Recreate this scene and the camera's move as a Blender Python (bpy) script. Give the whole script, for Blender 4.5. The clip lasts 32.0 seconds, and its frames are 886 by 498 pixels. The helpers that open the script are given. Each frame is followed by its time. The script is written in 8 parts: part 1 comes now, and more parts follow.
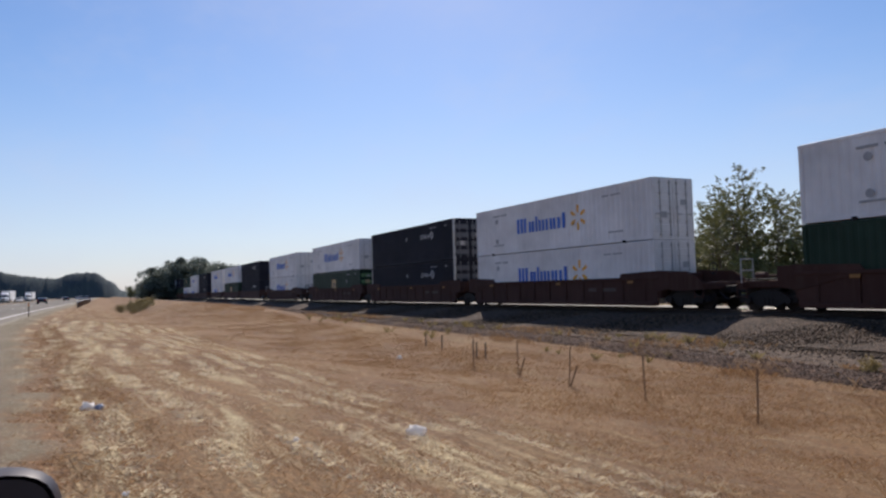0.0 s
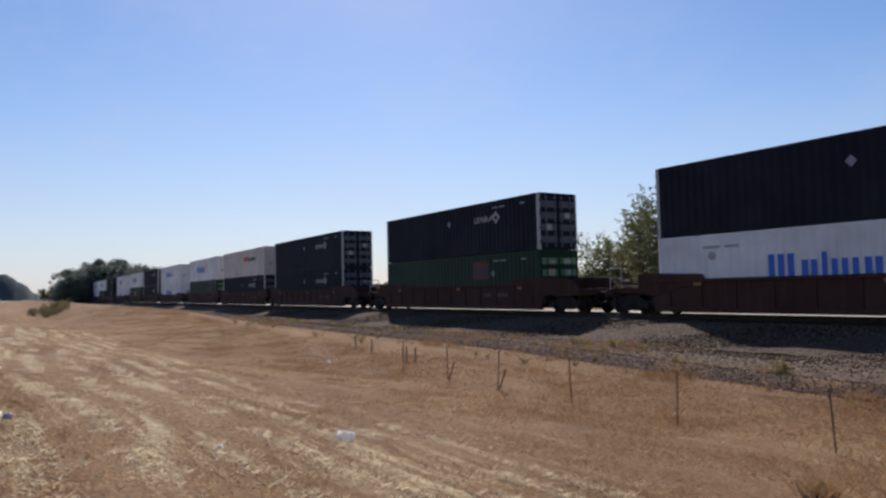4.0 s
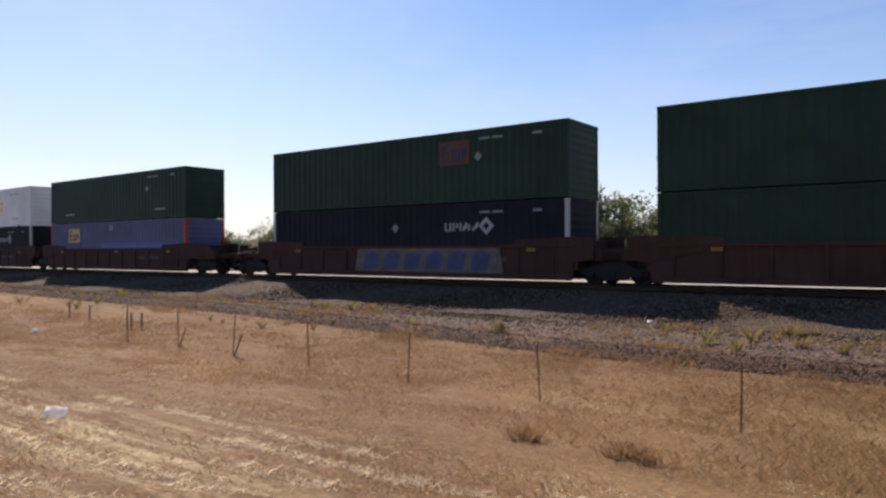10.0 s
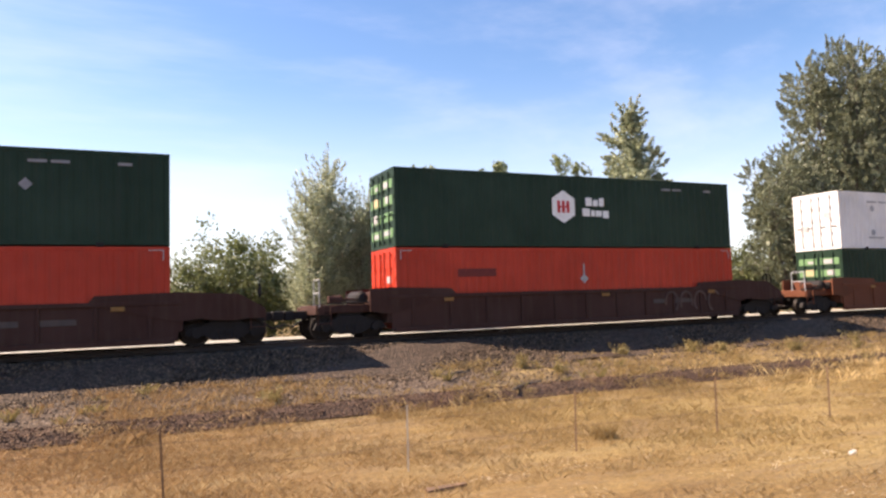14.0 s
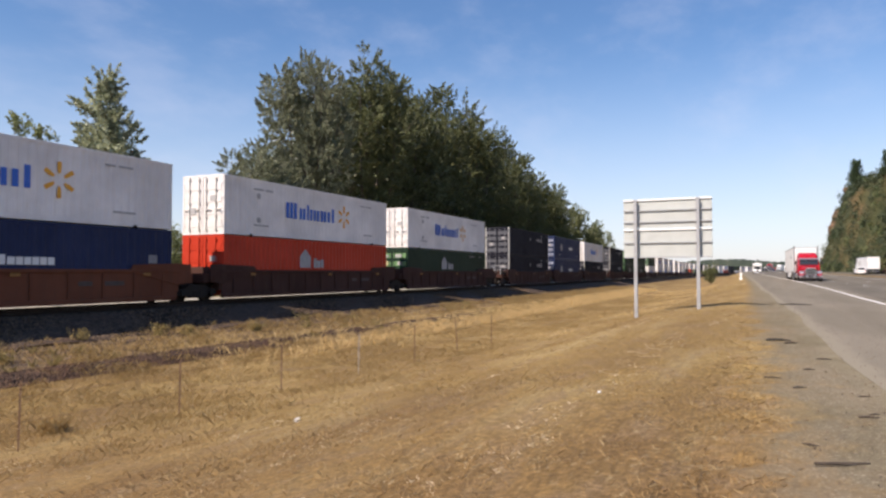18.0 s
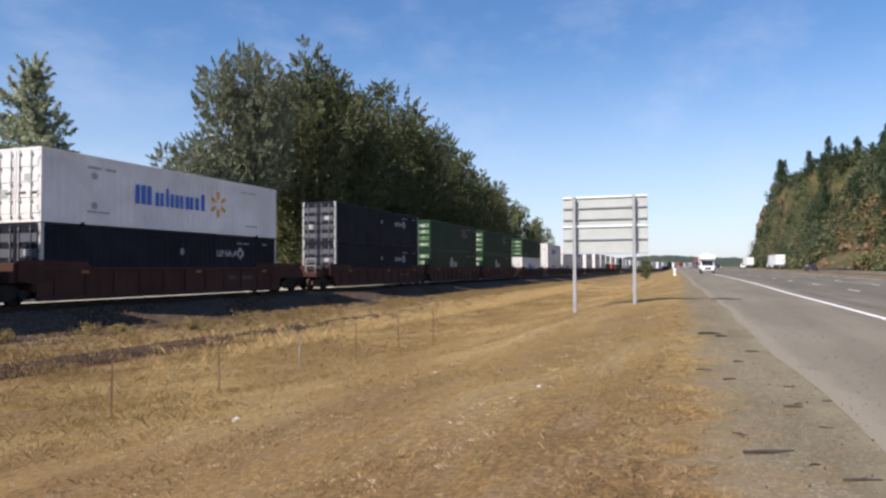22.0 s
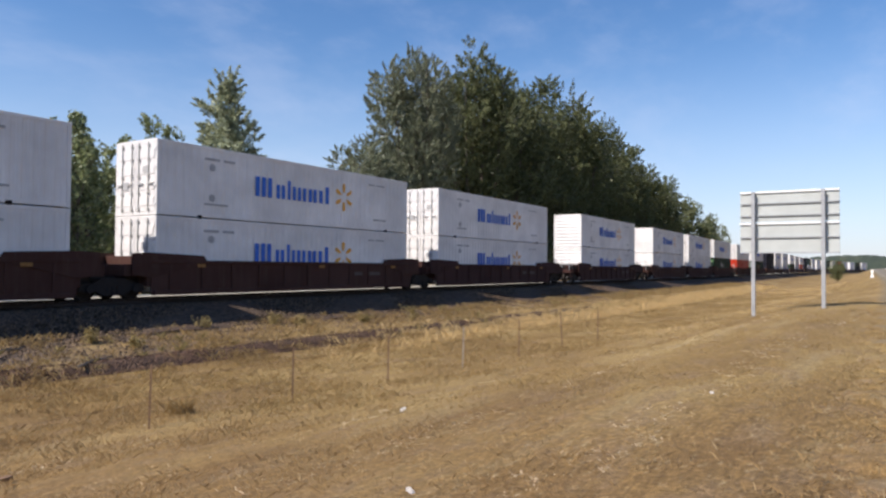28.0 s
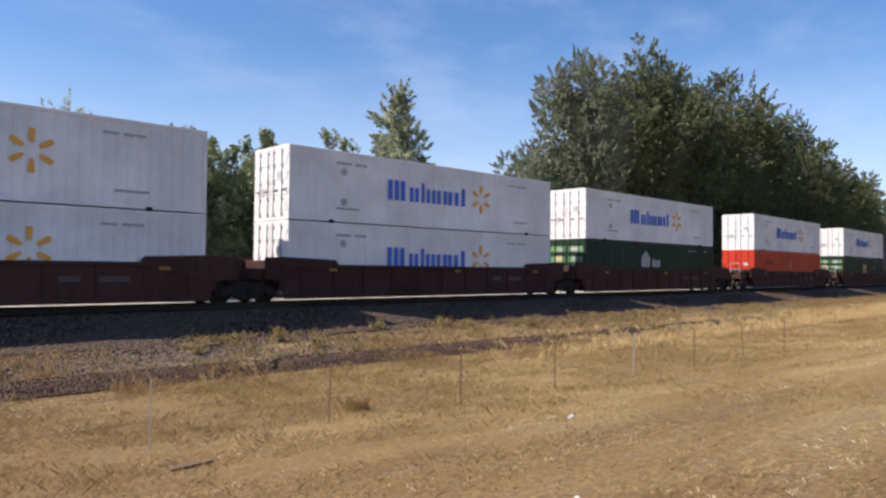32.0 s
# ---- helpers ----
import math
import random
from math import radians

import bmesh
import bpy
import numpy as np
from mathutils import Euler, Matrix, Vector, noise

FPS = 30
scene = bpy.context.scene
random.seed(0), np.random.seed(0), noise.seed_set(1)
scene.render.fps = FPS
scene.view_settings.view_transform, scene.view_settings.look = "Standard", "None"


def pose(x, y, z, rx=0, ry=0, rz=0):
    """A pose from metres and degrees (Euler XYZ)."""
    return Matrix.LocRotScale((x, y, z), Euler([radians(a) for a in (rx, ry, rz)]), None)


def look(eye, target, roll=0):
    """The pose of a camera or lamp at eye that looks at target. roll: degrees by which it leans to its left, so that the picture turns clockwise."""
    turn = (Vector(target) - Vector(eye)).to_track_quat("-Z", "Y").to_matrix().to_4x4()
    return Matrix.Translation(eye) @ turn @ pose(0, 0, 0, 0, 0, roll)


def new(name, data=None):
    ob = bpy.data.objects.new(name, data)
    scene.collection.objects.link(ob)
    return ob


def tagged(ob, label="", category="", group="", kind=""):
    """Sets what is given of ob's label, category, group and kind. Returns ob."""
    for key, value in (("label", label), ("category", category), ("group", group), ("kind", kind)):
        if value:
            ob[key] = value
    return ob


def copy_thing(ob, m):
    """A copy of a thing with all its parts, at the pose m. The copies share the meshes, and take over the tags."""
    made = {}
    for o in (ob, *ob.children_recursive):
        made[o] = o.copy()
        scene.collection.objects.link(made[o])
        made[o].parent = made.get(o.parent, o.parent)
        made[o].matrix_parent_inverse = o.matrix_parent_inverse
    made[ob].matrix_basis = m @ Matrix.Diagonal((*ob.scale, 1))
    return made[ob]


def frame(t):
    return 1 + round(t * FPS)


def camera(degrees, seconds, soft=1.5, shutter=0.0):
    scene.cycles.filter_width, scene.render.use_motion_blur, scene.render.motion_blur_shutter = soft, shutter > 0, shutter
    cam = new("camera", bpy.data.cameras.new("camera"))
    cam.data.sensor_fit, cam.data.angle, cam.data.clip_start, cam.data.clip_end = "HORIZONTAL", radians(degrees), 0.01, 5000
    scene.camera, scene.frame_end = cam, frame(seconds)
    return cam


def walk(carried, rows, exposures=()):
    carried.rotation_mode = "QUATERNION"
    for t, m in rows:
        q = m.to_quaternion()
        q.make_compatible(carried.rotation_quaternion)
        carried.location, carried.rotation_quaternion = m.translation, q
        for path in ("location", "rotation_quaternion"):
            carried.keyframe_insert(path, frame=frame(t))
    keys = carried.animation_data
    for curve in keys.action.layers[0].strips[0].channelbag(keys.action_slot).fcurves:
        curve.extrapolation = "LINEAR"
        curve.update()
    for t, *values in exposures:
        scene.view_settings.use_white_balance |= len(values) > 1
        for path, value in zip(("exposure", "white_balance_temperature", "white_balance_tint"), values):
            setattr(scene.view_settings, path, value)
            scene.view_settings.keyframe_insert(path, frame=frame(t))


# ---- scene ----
# ---- camera ----
cam = camera(63.53, 32.0, 2.5)
# seconds, yaw (0 looks across the track, positive to the north-west), pitch, roll
PATH = [
    (0, 61.95, 3.04, 1.58),
    (0.5, 62.44, 2.98, 0.83),
    (1, 62.30, 3.01, 0.21),
    (1.5, 61.64, 3.12, 1.09),
    (2, 60.12, 3.10, 1.10),
    (2.5, 58.89, 3.26, 1.30),
    (3, 57.58, 3.31, 1.59),
    (3.5, 56.32, 3.40, 1.20),
    (5.5, 57.96, 2.40, 1.29),
    (6, 58.77, 2.66, 0.78),
    (6.5, 57.26, 2.22, 0.39),
    (7, 54.68, 1.68, 0.61),
    (7.5, 52.09, 1.05, 0.10),
    (8, 49.34, 0.45, -0.13),
    (8.5, 47.02, 0.24, -0.40),
    (9, 43.55, 0.02, -0.55),
    (9.5, 40.27, 0.13, -0.37),
    (10, 35.85, 0.09, 0.25),
    (10.5, 29.64, 0.38, -0.77),
    (11, 21.95, 1.08, -2.86),
    (11.5, 15.28, 3.51, -1.09),
    (12, 5.60, 4.94, -1.81),
    (12.5, -3.69, 5.13, -1.65),
    (13, -11.76, 4.59, -1.10),
    (13.5, -18.21, 4.41, 0.15),
    (14, -24.38, 4.01, 1.73),
    (14.5, -30.01, 3.05, 1.44),
    (15, -34.74, 1.51, 1.42),
    (15.5, -39.46, 1.21, 1.12),
    (17.5, -59.96, 1.71, 0.77),
    (18, -64.91, 1.97, 0.11),
    (18.5, -67.90, 1.87, 0.77),
    (19, -69.85, 1.86, 0.46),
    (19.5, -70.98, 1.87, -0.27),
    (20, -71.68, 2.36, -0.10),
    (20.5, -71.67, 3.29, 0.20),
    (21, -71.38, 3.30, 0.41),
    (21.5, -70.27, 2.66, 0.39),
    (22, -69.57, 1.68, 0.28),
    (22.5, -69.01, 1.14, 0.33),
    (23, -69.64, 1.48, 0.46),
    (23.5, -70.02, 1.55, 0.44),
    (24, -67.65, 1.49, 0.66),
    (24.5, -65.77, 1.51, 0.66),
    (26.5, -66.09, 1.59, -1.12),
    (27, -63.66, 1.66, -1.29),
    (27.5, -60.14, 1.65, -0.60),
    (28, -56.55, 1.46, -0.40),
    (28.5, -54.73, 1.31, -0.86),
    (29, -52.93, 1.29, -1.30),
    (29.5, -51.11, 1.28, -2.08),
    (30, -49.17, 1.22, -0.89),
    (30.5, -47.40, 1.33, -0.76),
    (31, -46.25, 1.38, -0.89),
    (31.5, -44.83, 1.53, -0.86),
    (32, -43.30, 1.74, -0.51),
]
EYE_Z = 1.27
walk(cam, [(t, pose(0, 0, EYE_Z, 90 + p, r, y)) for t, y, p, r in PATH],
     [(0, 0.04, 6450, 17), (3, 0.02, 6450, 17), (6, -0.06, 6450, 18), (7, -0.08, 6450, 19), (8, 0.12, 6700, 20), (9, 0.44, 7200, 22), (10, 0.4, 6950, 21), (11, 0.34, 6850, 24), (12, 0.44, 6950, 22),
      (13, 1.04, 7700, 23), (14, 1.22, 7750, 22), (15, 1.1, 7500, 20), (17.5, 0.57, 7050, 19), (19, 0.47, 6800, 17), (21, 0.45, 6500, 15), (24, 0.5, 6450, 15), (28, 0.44, 6450, 15), (32, 0.6, 6500, 16)])

# ---- world, sun ----
SUN = Vector((-0.62, 0.345, 0.70)).normalized()
world = bpy.data.worlds.new("world")
scene.world = world
world.use_nodes = True
wn = world.node_tree.nodes
sky = wn.new("ShaderNodeTexSky")
sky.sky_type = "NISHITA"
sky.sun_disc = False
sky.sun_elevation = math.asin(SUN.z)
sky.sun_rotation = math.atan2(SUN.x, SUN.y)
sky.air_density, sky.dust_density, sky.ozone_density = 1.0, 0.42, 2.2
hue = wn.new("ShaderNodeHueSaturation")
hue.inputs["Saturation"].default_value = 1.24
hue.inputs["Hue"].default_value = 0.5035
world.node_tree.links.new(sky.outputs[0], hue.inputs["Color"])
# pale haze low over the whole horizon
haze = wn.new("ShaderNodeMix")
haze.data_type = "RGBA"
haze.inputs[7].default_value = (4.35, 5.15, 6.8, 1)
rise = wn.new("ShaderNodeSeparateXYZ")
low = wn.new("ShaderNodeMapRange")
low.interpolation_type = "SMOOTHSTEP"
low.inputs[1].default_value, low.inputs[2].default_value, low.inputs[3].default_value, low.inputs[4].default_value = -0.02, 0.32, 0.60, 0.0
world.node_tree.links.new(wn.new("ShaderNodeTexCoord").outputs["Generated"], rise.inputs[0])
world.node_tree.links.new(rise.outputs[2], low.inputs[0])
world.node_tree.links.new(low.outputs[0], haze.inputs[0])
world.node_tree.links.new(hue.outputs[0], haze.inputs[6])
# thin streaks of high cloud all over the sky
streak = wn.new("ShaderNodeMapping")
streak.inputs["Rotation"].default_value = (0.35, 0.2, 0.6)
streak.inputs["Scale"].default_value = (0.9, 4.2, 7.0)
wisp = wn.new("ShaderNodeTexNoise")
wisp.inputs["Scale"].default_value, wisp.inputs["Detail"].default_value, wisp.inputs["Roughness"].default_value = 1.7, 6.0, 0.6
thin = wn.new("ShaderNodeMapRange")
thin.interpolation_type = "SMOOTHSTEP"
thin.inputs[1].default_value, thin.inputs[2].default_value, thin.inputs[4].default_value = 0.42, 0.80, 0.20
cirrus = wn.new("ShaderNodeMix")
cirrus.data_type = "RGBA"
cirrus.inputs[7].default_value = (5.2, 5.7, 6.9, 1)
world.node_tree.links.new(wn["Texture Coordinate"].outputs["Generated"], streak.inputs[0])
world.node_tree.links.new(streak.outputs[0], wisp.inputs["Vector"])
world.node_tree.links.new(wisp.outputs["Fac"], thin.inputs[0])
world.node_tree.links.new(thin.outputs[0], cirrus.inputs[0])
world.node_tree.links.new(haze.outputs[2], cirrus.inputs[6])
world.node_tree.links.new(cirrus.outputs[2], wn["Background"].inputs[0])
wn["Background"].inputs[1].default_value = 0.108
sun = new("sun", bpy.data.lights.new("sun", "SUN"))
sun.data.energy, sun.data.angle, sun.data.color = 4.9, radians(0.53), (1.0, 0.93, 0.82)
sun.matrix_world = look(SUN * 50, (0, 0, 0))
scene.view_settings.exposure = 0.0

# ---- materials ----
def node_mat(name, rough=0.8, metal=0.0):
    m = bpy.data.materials.new(name)
    m.use_nodes = True
    nt = m.node_tree
    b = nt.nodes["Principled BSDF"]
    b.inputs["Roughness"].default_value = rough
    b.inputs["Metallic"].default_value = metal
    b.inputs["Specular IOR Level"].default_value = 0.35
    return m, nt, b


def noise_of(nt, coord, scale, detail=4.0, stretch=(1, 1, 1), rough=0.55):
    mp = nt.nodes.new("ShaderNodeMapping")
    mp.inputs["Scale"].default_value = stretch
    nt.links.new(coord, mp.inputs[0])
    n = nt.nodes.new("ShaderNodeTexNoise")
    n.inputs["Scale"].default_value = scale
    n.inputs["Detail"].default_value = detail
    n.inputs["Roughness"].default_value = rough
    nt.links.new(mp.outputs[0], n.inputs["Vector"])
    return n.outputs["Fac"]


def ramp_of(nt, fac, stops):
    r = nt.nodes.new("ShaderNodeValToRGB")
    el = r.color_ramp.elements
    while len(el) < len(stops):
        el.new(0.5)
    for e, (p, c) in zip(el, stops):
        e.position, e.color = p, (*c, 1)
    nt.links.new(fac, r.inputs[0])
    return r.outputs[0]


def mix_of(nt, fac, a, b, blend="MIX"):
    m = nt.nodes.new("ShaderNodeMix")
    m.data_type, m.blend_type = "RGBA", blend
    for k, v in ((0, fac), (6, a), (7, b)):
        if isinstance(v, (int, float)):
            m.inputs[k].default_value = v
        elif isinstance(v, tuple):
            m.inputs[k].default_value = (*v, 1)
        else:
            nt.links.new(v, m.inputs[k])
    return m.outputs[2]


def bump_of(nt, b, height, strength, dist):
    n = nt.nodes.new("ShaderNodeBump")
    n.inputs["Strength"].default_value = strength
    n.inputs["Distance"].default_value = dist
    nt.links.new(height, n.inputs["Height"])
    nt.links.new(n.outputs[0], b.inputs["Normal"])


def obj_coord(nt):
    return nt.nodes.new("ShaderNodeTexCoord").outputs["Object"]


def pos_coord(nt):
    return nt.nodes.new("ShaderNodeNewGeometry").outputs["Position"]


def paint(name, col, rough=0.5, dirt=(0.10, 0.07, 0.05), amount=0.35, metal=0.0, streak=True, gloss=0.2):
    """Weathered paint: fine grain, vertical dirt streaks, larger faded patches."""
    m, nt, b = node_mat(name, rough, metal)
    b.inputs["Specular IOR Level"].default_value = gloss
    c = obj_coord(nt)
    big = noise_of(nt, c, 0.55, 3)
    fade = ramp_of(nt, big, [(0.3, tuple(v * 0.82 for v in col)), (0.7, tuple(min(1, v * 1.1 + 0.008) for v in col))])
    st = noise_of(nt, c, 2.2, 5, (2.5, 2.5, 0.22) if streak else (1, 1, 1))
    mask = ramp_of(nt, st, [(0.5, (0, 0, 0)), (0.78, (amount,) * 3)])
    nt.links.new(mix_of(nt, mask, fade, dirt), b.inputs["Base Color"])
    bump_of(nt, b, noise_of(nt, c, 30, 3), 0.15, 0.004)
    return m


def plain(name, col, rough=0.7, metal=0.0, vary=0.2, scale=6.0):
    m, nt, b = node_mat(name, rough, metal)
    c = obj_coord(nt)
    n = noise_of(nt, c, scale, 4)
    nt.links.new(ramp_of(nt, n, [(0.25, tuple(v * (1 - vary) for v in col)), (0.75, tuple(min(1, v * (1 + vary)) for v in col))]), b.inputs["Base Color"])
    return m


def leafy(name, dark, light, rough=0.55, trans=0.25):
    m, nt, b = node_mat(name, rough)
    g = nt.nodes.new("ShaderNodeNewGeometry")
    nt.links.new(ramp_of(nt, g.outputs["Random Per Island"], [(0.0, dark), (0.75, light), (1.0, tuple(min(1, v * 1.35) for v in light))]), b.inputs["Base Color"])
    t = nt.nodes.new("ShaderNodeBsdfTranslucent")
    t.inputs[0].default_value = (*[min(1, v * 1.6) for v in light], 1)
    mx = nt.nodes.new("ShaderNodeMixShader")
    mx.inputs[0].default_value = trans
    nt.links.new(b.outputs[0], mx.inputs[1])
    nt.links.new(t.outputs[0], mx.inputs[2])
    nt.links.new(mx.outputs[0], nt.nodes["Material Output"].inputs[0])
    return m


def slope_leaf_mat():
    """Woods on a slope: stands of dark green, olive and autumn brown, each some metres wide."""
    m, nt, b = node_mat("slope_leaves", 0.6)
    g = nt.nodes.new("ShaderNodeNewGeometry")
    px = nt.nodes.new("ShaderNodeSeparateXYZ")
    nt.links.new(g.outputs["Position"], px.inputs[0])
    dry = nt.nodes.new("ShaderNodeMapRange")
    dry.inputs[1].default_value, dry.inputs[2].default_value, dry.inputs[3].default_value, dry.inputs[4].default_value = 330.0, 170.0, -0.09, 0.10
    nt.links.new(px.outputs[0], dry.inputs[0])
    mixed = nt.nodes.new("ShaderNodeMath")
    nt.links.new(dry.outputs[0], mixed.inputs[0])
    nt.links.new(noise_of(nt, pos_coord(nt), 0.05, 3, (1, 1, 1), 0.5), mixed.inputs[1])
    stand = ramp_of(nt, mixed.outputs[0], [(0.40, (0.034, 0.050, 0.023)), (0.52, (0.056, 0.068, 0.029)), (0.60, (0.100, 0.088, 0.036)), (0.68, (0.160, 0.098, 0.040)), (0.80, (0.115, 0.082, 0.034))])
    shade = ramp_of(nt, g.outputs["Random Per Island"], [(0.0, (0.82,) * 3), (1.0, (1.18,) * 3)])
    nt.links.new(mix_of(nt, 1.0, stand, shade, "MULTIPLY"), b.inputs["Base Color"])
    return m


def straw_mat():
    """Dry grass blades: golden, rustier on the slope in the west."""
    m, nt, b = node_mat("dry_grass", 0.85)
    g = nt.nodes.new("ShaderNodeNewGeometry")
    rnd = g.outputs["Random Per Island"]
    sep = nt.nodes.new("ShaderNodeSeparateXYZ")
    nt.links.new(g.outputs["Position"], sep.inputs[0])
    west = nt.nodes.new("ShaderNodeMapRange")
    west.inputs[1].default_value, west.inputs[2].default_value, west.inputs[4].default_value = 10.0, -6.0, 0.85
    nt.links.new(sep.outputs[0], west.inputs[0])
    gold = ramp_of(nt, rnd, [(0.0, (0.264, 0.172, 0.070)), (0.7, (0.360, 0.252, 0.106)), (1.0, (0.440, 0.344, 0.183))])
    rust = ramp_of(nt, rnd, [(0.0, (0.268, 0.148, 0.076)), (0.7, (0.362, 0.216, 0.114)), (1.0, (0.465, 0.332, 0.204))])
    col = mix_of(nt, west.outputs[0], gold, rust)
    nt.links.new(col, b.inputs["Base Color"])
    t = nt.nodes.new("ShaderNodeBsdfTranslucent")
    nt.links.new(col, t.inputs[0])
    mx = nt.nodes.new("ShaderNodeMixShader")
    mx.inputs[0].default_value = 0.4
    nt.links.new(b.outputs[0], mx.inputs[1])
    nt.links.new(t.outputs[0], mx.inputs[2])
    nt.links.new(mx.outputs[0], nt.nodes["Material Output"].inputs[0])
    return m


def ground_colour(nt, c):
    """Dry mown grass: tawny patches, pale straw rows along the road, bare soil."""
    big = noise_of(nt, c, 0.30, 5, (0.4, 1, 1), 0.6)
    base = ramp_of(nt, big, [(0.30, (0.221, 0.130, 0.045)), (0.5, (0.344, 0.220, 0.074)), (0.70, (0.492, 0.353, 0.144))])
    # rustier growth on the slope in the west
    px = nt.nodes.new("ShaderNodeSeparateXYZ")
    nt.links.new(c, px.inputs[0])
    rusty = nt.nodes.new("ShaderNodeMapRange")
    rusty.inputs[1].default_value, rusty.inputs[2].default_value, rusty.inputs[4].default_value = 10.0, -6.0, 0.8
    nt.links.new(px.outputs[0], rusty.inputs[0])
    base = mix_of(nt, rusty.outputs[0], base, ramp_of(nt, big, [(0.3, (0.190, 0.089, 0.040)), (0.52, (0.260, 0.131, 0.061)), (0.72, (0.338, 0.193, 0.092))]))
    row = noise_of(nt, c, 1.1, 5, (0.16, 1.0, 1), 0.65)
    pale = ramp_of(nt, row, [(0.54, (0, 0, 0)), (0.74, (0.7,) * 3)])
    col = mix_of(nt, pale, base, (0.451, 0.344, 0.176))
    # long pale straw rows on the mown verge in the west
    sep = nt.nodes.new("ShaderNodeSeparateXYZ")
    nt.links.new(c, sep.inputs[0])
    where = []
    for k, (a, z) in ((0, (1.0, -5.0)), (1, (6.5, 3.5))):
        r = nt.nodes.new("ShaderNodeMapRange")
        r.inputs[1].default_value, r.inputs[2].default_value = a, z
        nt.links.new(sep.outputs[k], r.inputs[0])
        where.append(r.outputs[0])
    swath = ramp_of(nt, noise_of(nt, c, 1.9, 7, (0.12, 1.0, 1), 0.74), [(0.52, (0, 0, 0)), (0.63, (0.85,) * 3)])
    swath = mix_of(nt, 1.0, mix_of(nt, 1.0, swath, where[0], "MULTIPLY"), where[1], "MULTIPLY")
    col = mix_of(nt, swath, col, (0.700, 0.570, 0.335))
    fine = noise_of(nt, c, 9, 6, (1, 1, 1), 0.7)
    col = mix_of(nt, 0.8, col, ramp_of(nt, fine, [(0.3, (0.45,) * 3), (0.68, (1.0,) * 3)]), "MULTIPLY")
    dull = ramp_of(nt, noise_of(nt, c, 2.3, 6, (0.45, 1, 1), 0.68), [(0.50, (0, 0, 0)), (0.64, (0.6,) * 3)])
    col = mix_of(nt, dull, col, (0.255, 0.170, 0.092))
    fleck = ramp_of(nt, noise_of(nt, c, 13, 6, (0.35, 1, 1), 0.75), [(0.57, (0, 0, 0)), (0.68, (0.65,) * 3)])
    col = mix_of(nt, fleck, col, (0.508, 0.410, 0.240))
    for st in ((1, 0.22, 1), (0.22, 1, 1), (0.6, 0.6, 1)):
        fib = noise_of(nt, c, 34, 5, st, 0.7)
        col = mix_of(nt, 0.75, col, ramp_of(nt, fib, [(0.30, (0.451, 0.435, 0.353)), (0.52, (0.98,) * 3), (0.72, (1.3, 1.32, 1.35))]), "MULTIPLY")
    soil = ramp_of(nt, noise_of(nt, c, 0.55, 5), [(0.60, (0, 0, 0)), (0.78, (0.4,) * 3)])
    return mix_of(nt, soil, col, (0.180, 0.108, 0.060))


def ground_mat():
    m, nt, b = node_mat("dry_grass_ground", 0.95)
    c = pos_coord(nt)
    nt.links.new(ground_colour(nt, c), b.inputs["Base Color"])
    bump_of(nt, b, noise_of(nt, c, 14, 6, (1, 1, 1), 0.75), 0.8, 0.05)
    return m


def shoulder_mat():
    """Dirt and grit that grows out of the grass: the mesh's own "grit" says how bare it is."""
    m, nt, b = node_mat("shoulder_gravel", 0.93)
    c = pos_coord(nt)
    at = nt.nodes.new("ShaderNodeAttribute")
    at.attribute_name = "grit"
    rag = noise_of(nt, c, 2.6, 6, (0.6, 1, 1), 0.7)
    add = nt.nodes.new("ShaderNodeMath")
    add.operation = "MULTIPLY_ADD"
    add.inputs[1].default_value = 1.5
    nt.links.new(rag, add.inputs[0])
    nt.links.new(at.outputs["Fac"], add.inputs[2])
    low = nt.nodes.new("ShaderNodeMapRange")
    low.inputs[1].default_value, low.inputs[2].default_value = 0.85, 1.45
    nt.links.new(add.outputs[0], low.inputs[0])
    v = nt.nodes.new("ShaderNodeTexVoronoi")
    v.inputs["Scale"].default_value = 55
    nt.links.new(c, v.inputs["Vector"])
    r = nt.nodes.new("ShaderNodeSeparateColor")
    nt.links.new(v.outputs["Color"], r.inputs[0])
    grit = ramp_of(nt, r.outputs[0], [(0.0, (0.145, 0.117, 0.077)), (0.8, (0.205, 0.170, 0.114)), (1.0, (0.320, 0.280, 0.202))])
    stain = ramp_of(nt, noise_of(nt, c, 0.8, 5, (0.4, 1, 1), 0.65), [(0.35, (0.720, 0.700, 0.598)), (0.65, (1.05, 1.03, 1.0))])
    grit = mix_of(nt, 1.0, grit, stain, "MULTIPLY")
    chaff = ramp_of(nt, noise_of(nt, c, 11, 6, (0.5, 1, 1), 0.8), [(0.56, (0, 0, 0)), (0.66, (0.55,) * 3)])
    grit = mix_of(nt, chaff, grit, (0.210, 0.145, 0.077))
    far = nt.nodes.new("ShaderNodeMapRange")
    far.inputs[1].default_value, far.inputs[2].default_value, far.inputs[4].default_value = 1.45, 1.85, 0.5
    nt.links.new(add.outputs[0], far.inputs[0])
    grit = mix_of(nt, far.outputs[0], grit, (0.255, 0.222, 0.141))
    nt.links.new(mix_of(nt, low.outputs[0], ground_colour(nt, c), grit), b.inputs["Base Color"])
    bump_of(nt, b, noise_of(nt, c, 22, 6, (1, 1, 1), 0.75), 0.7, 0.025)
    return m


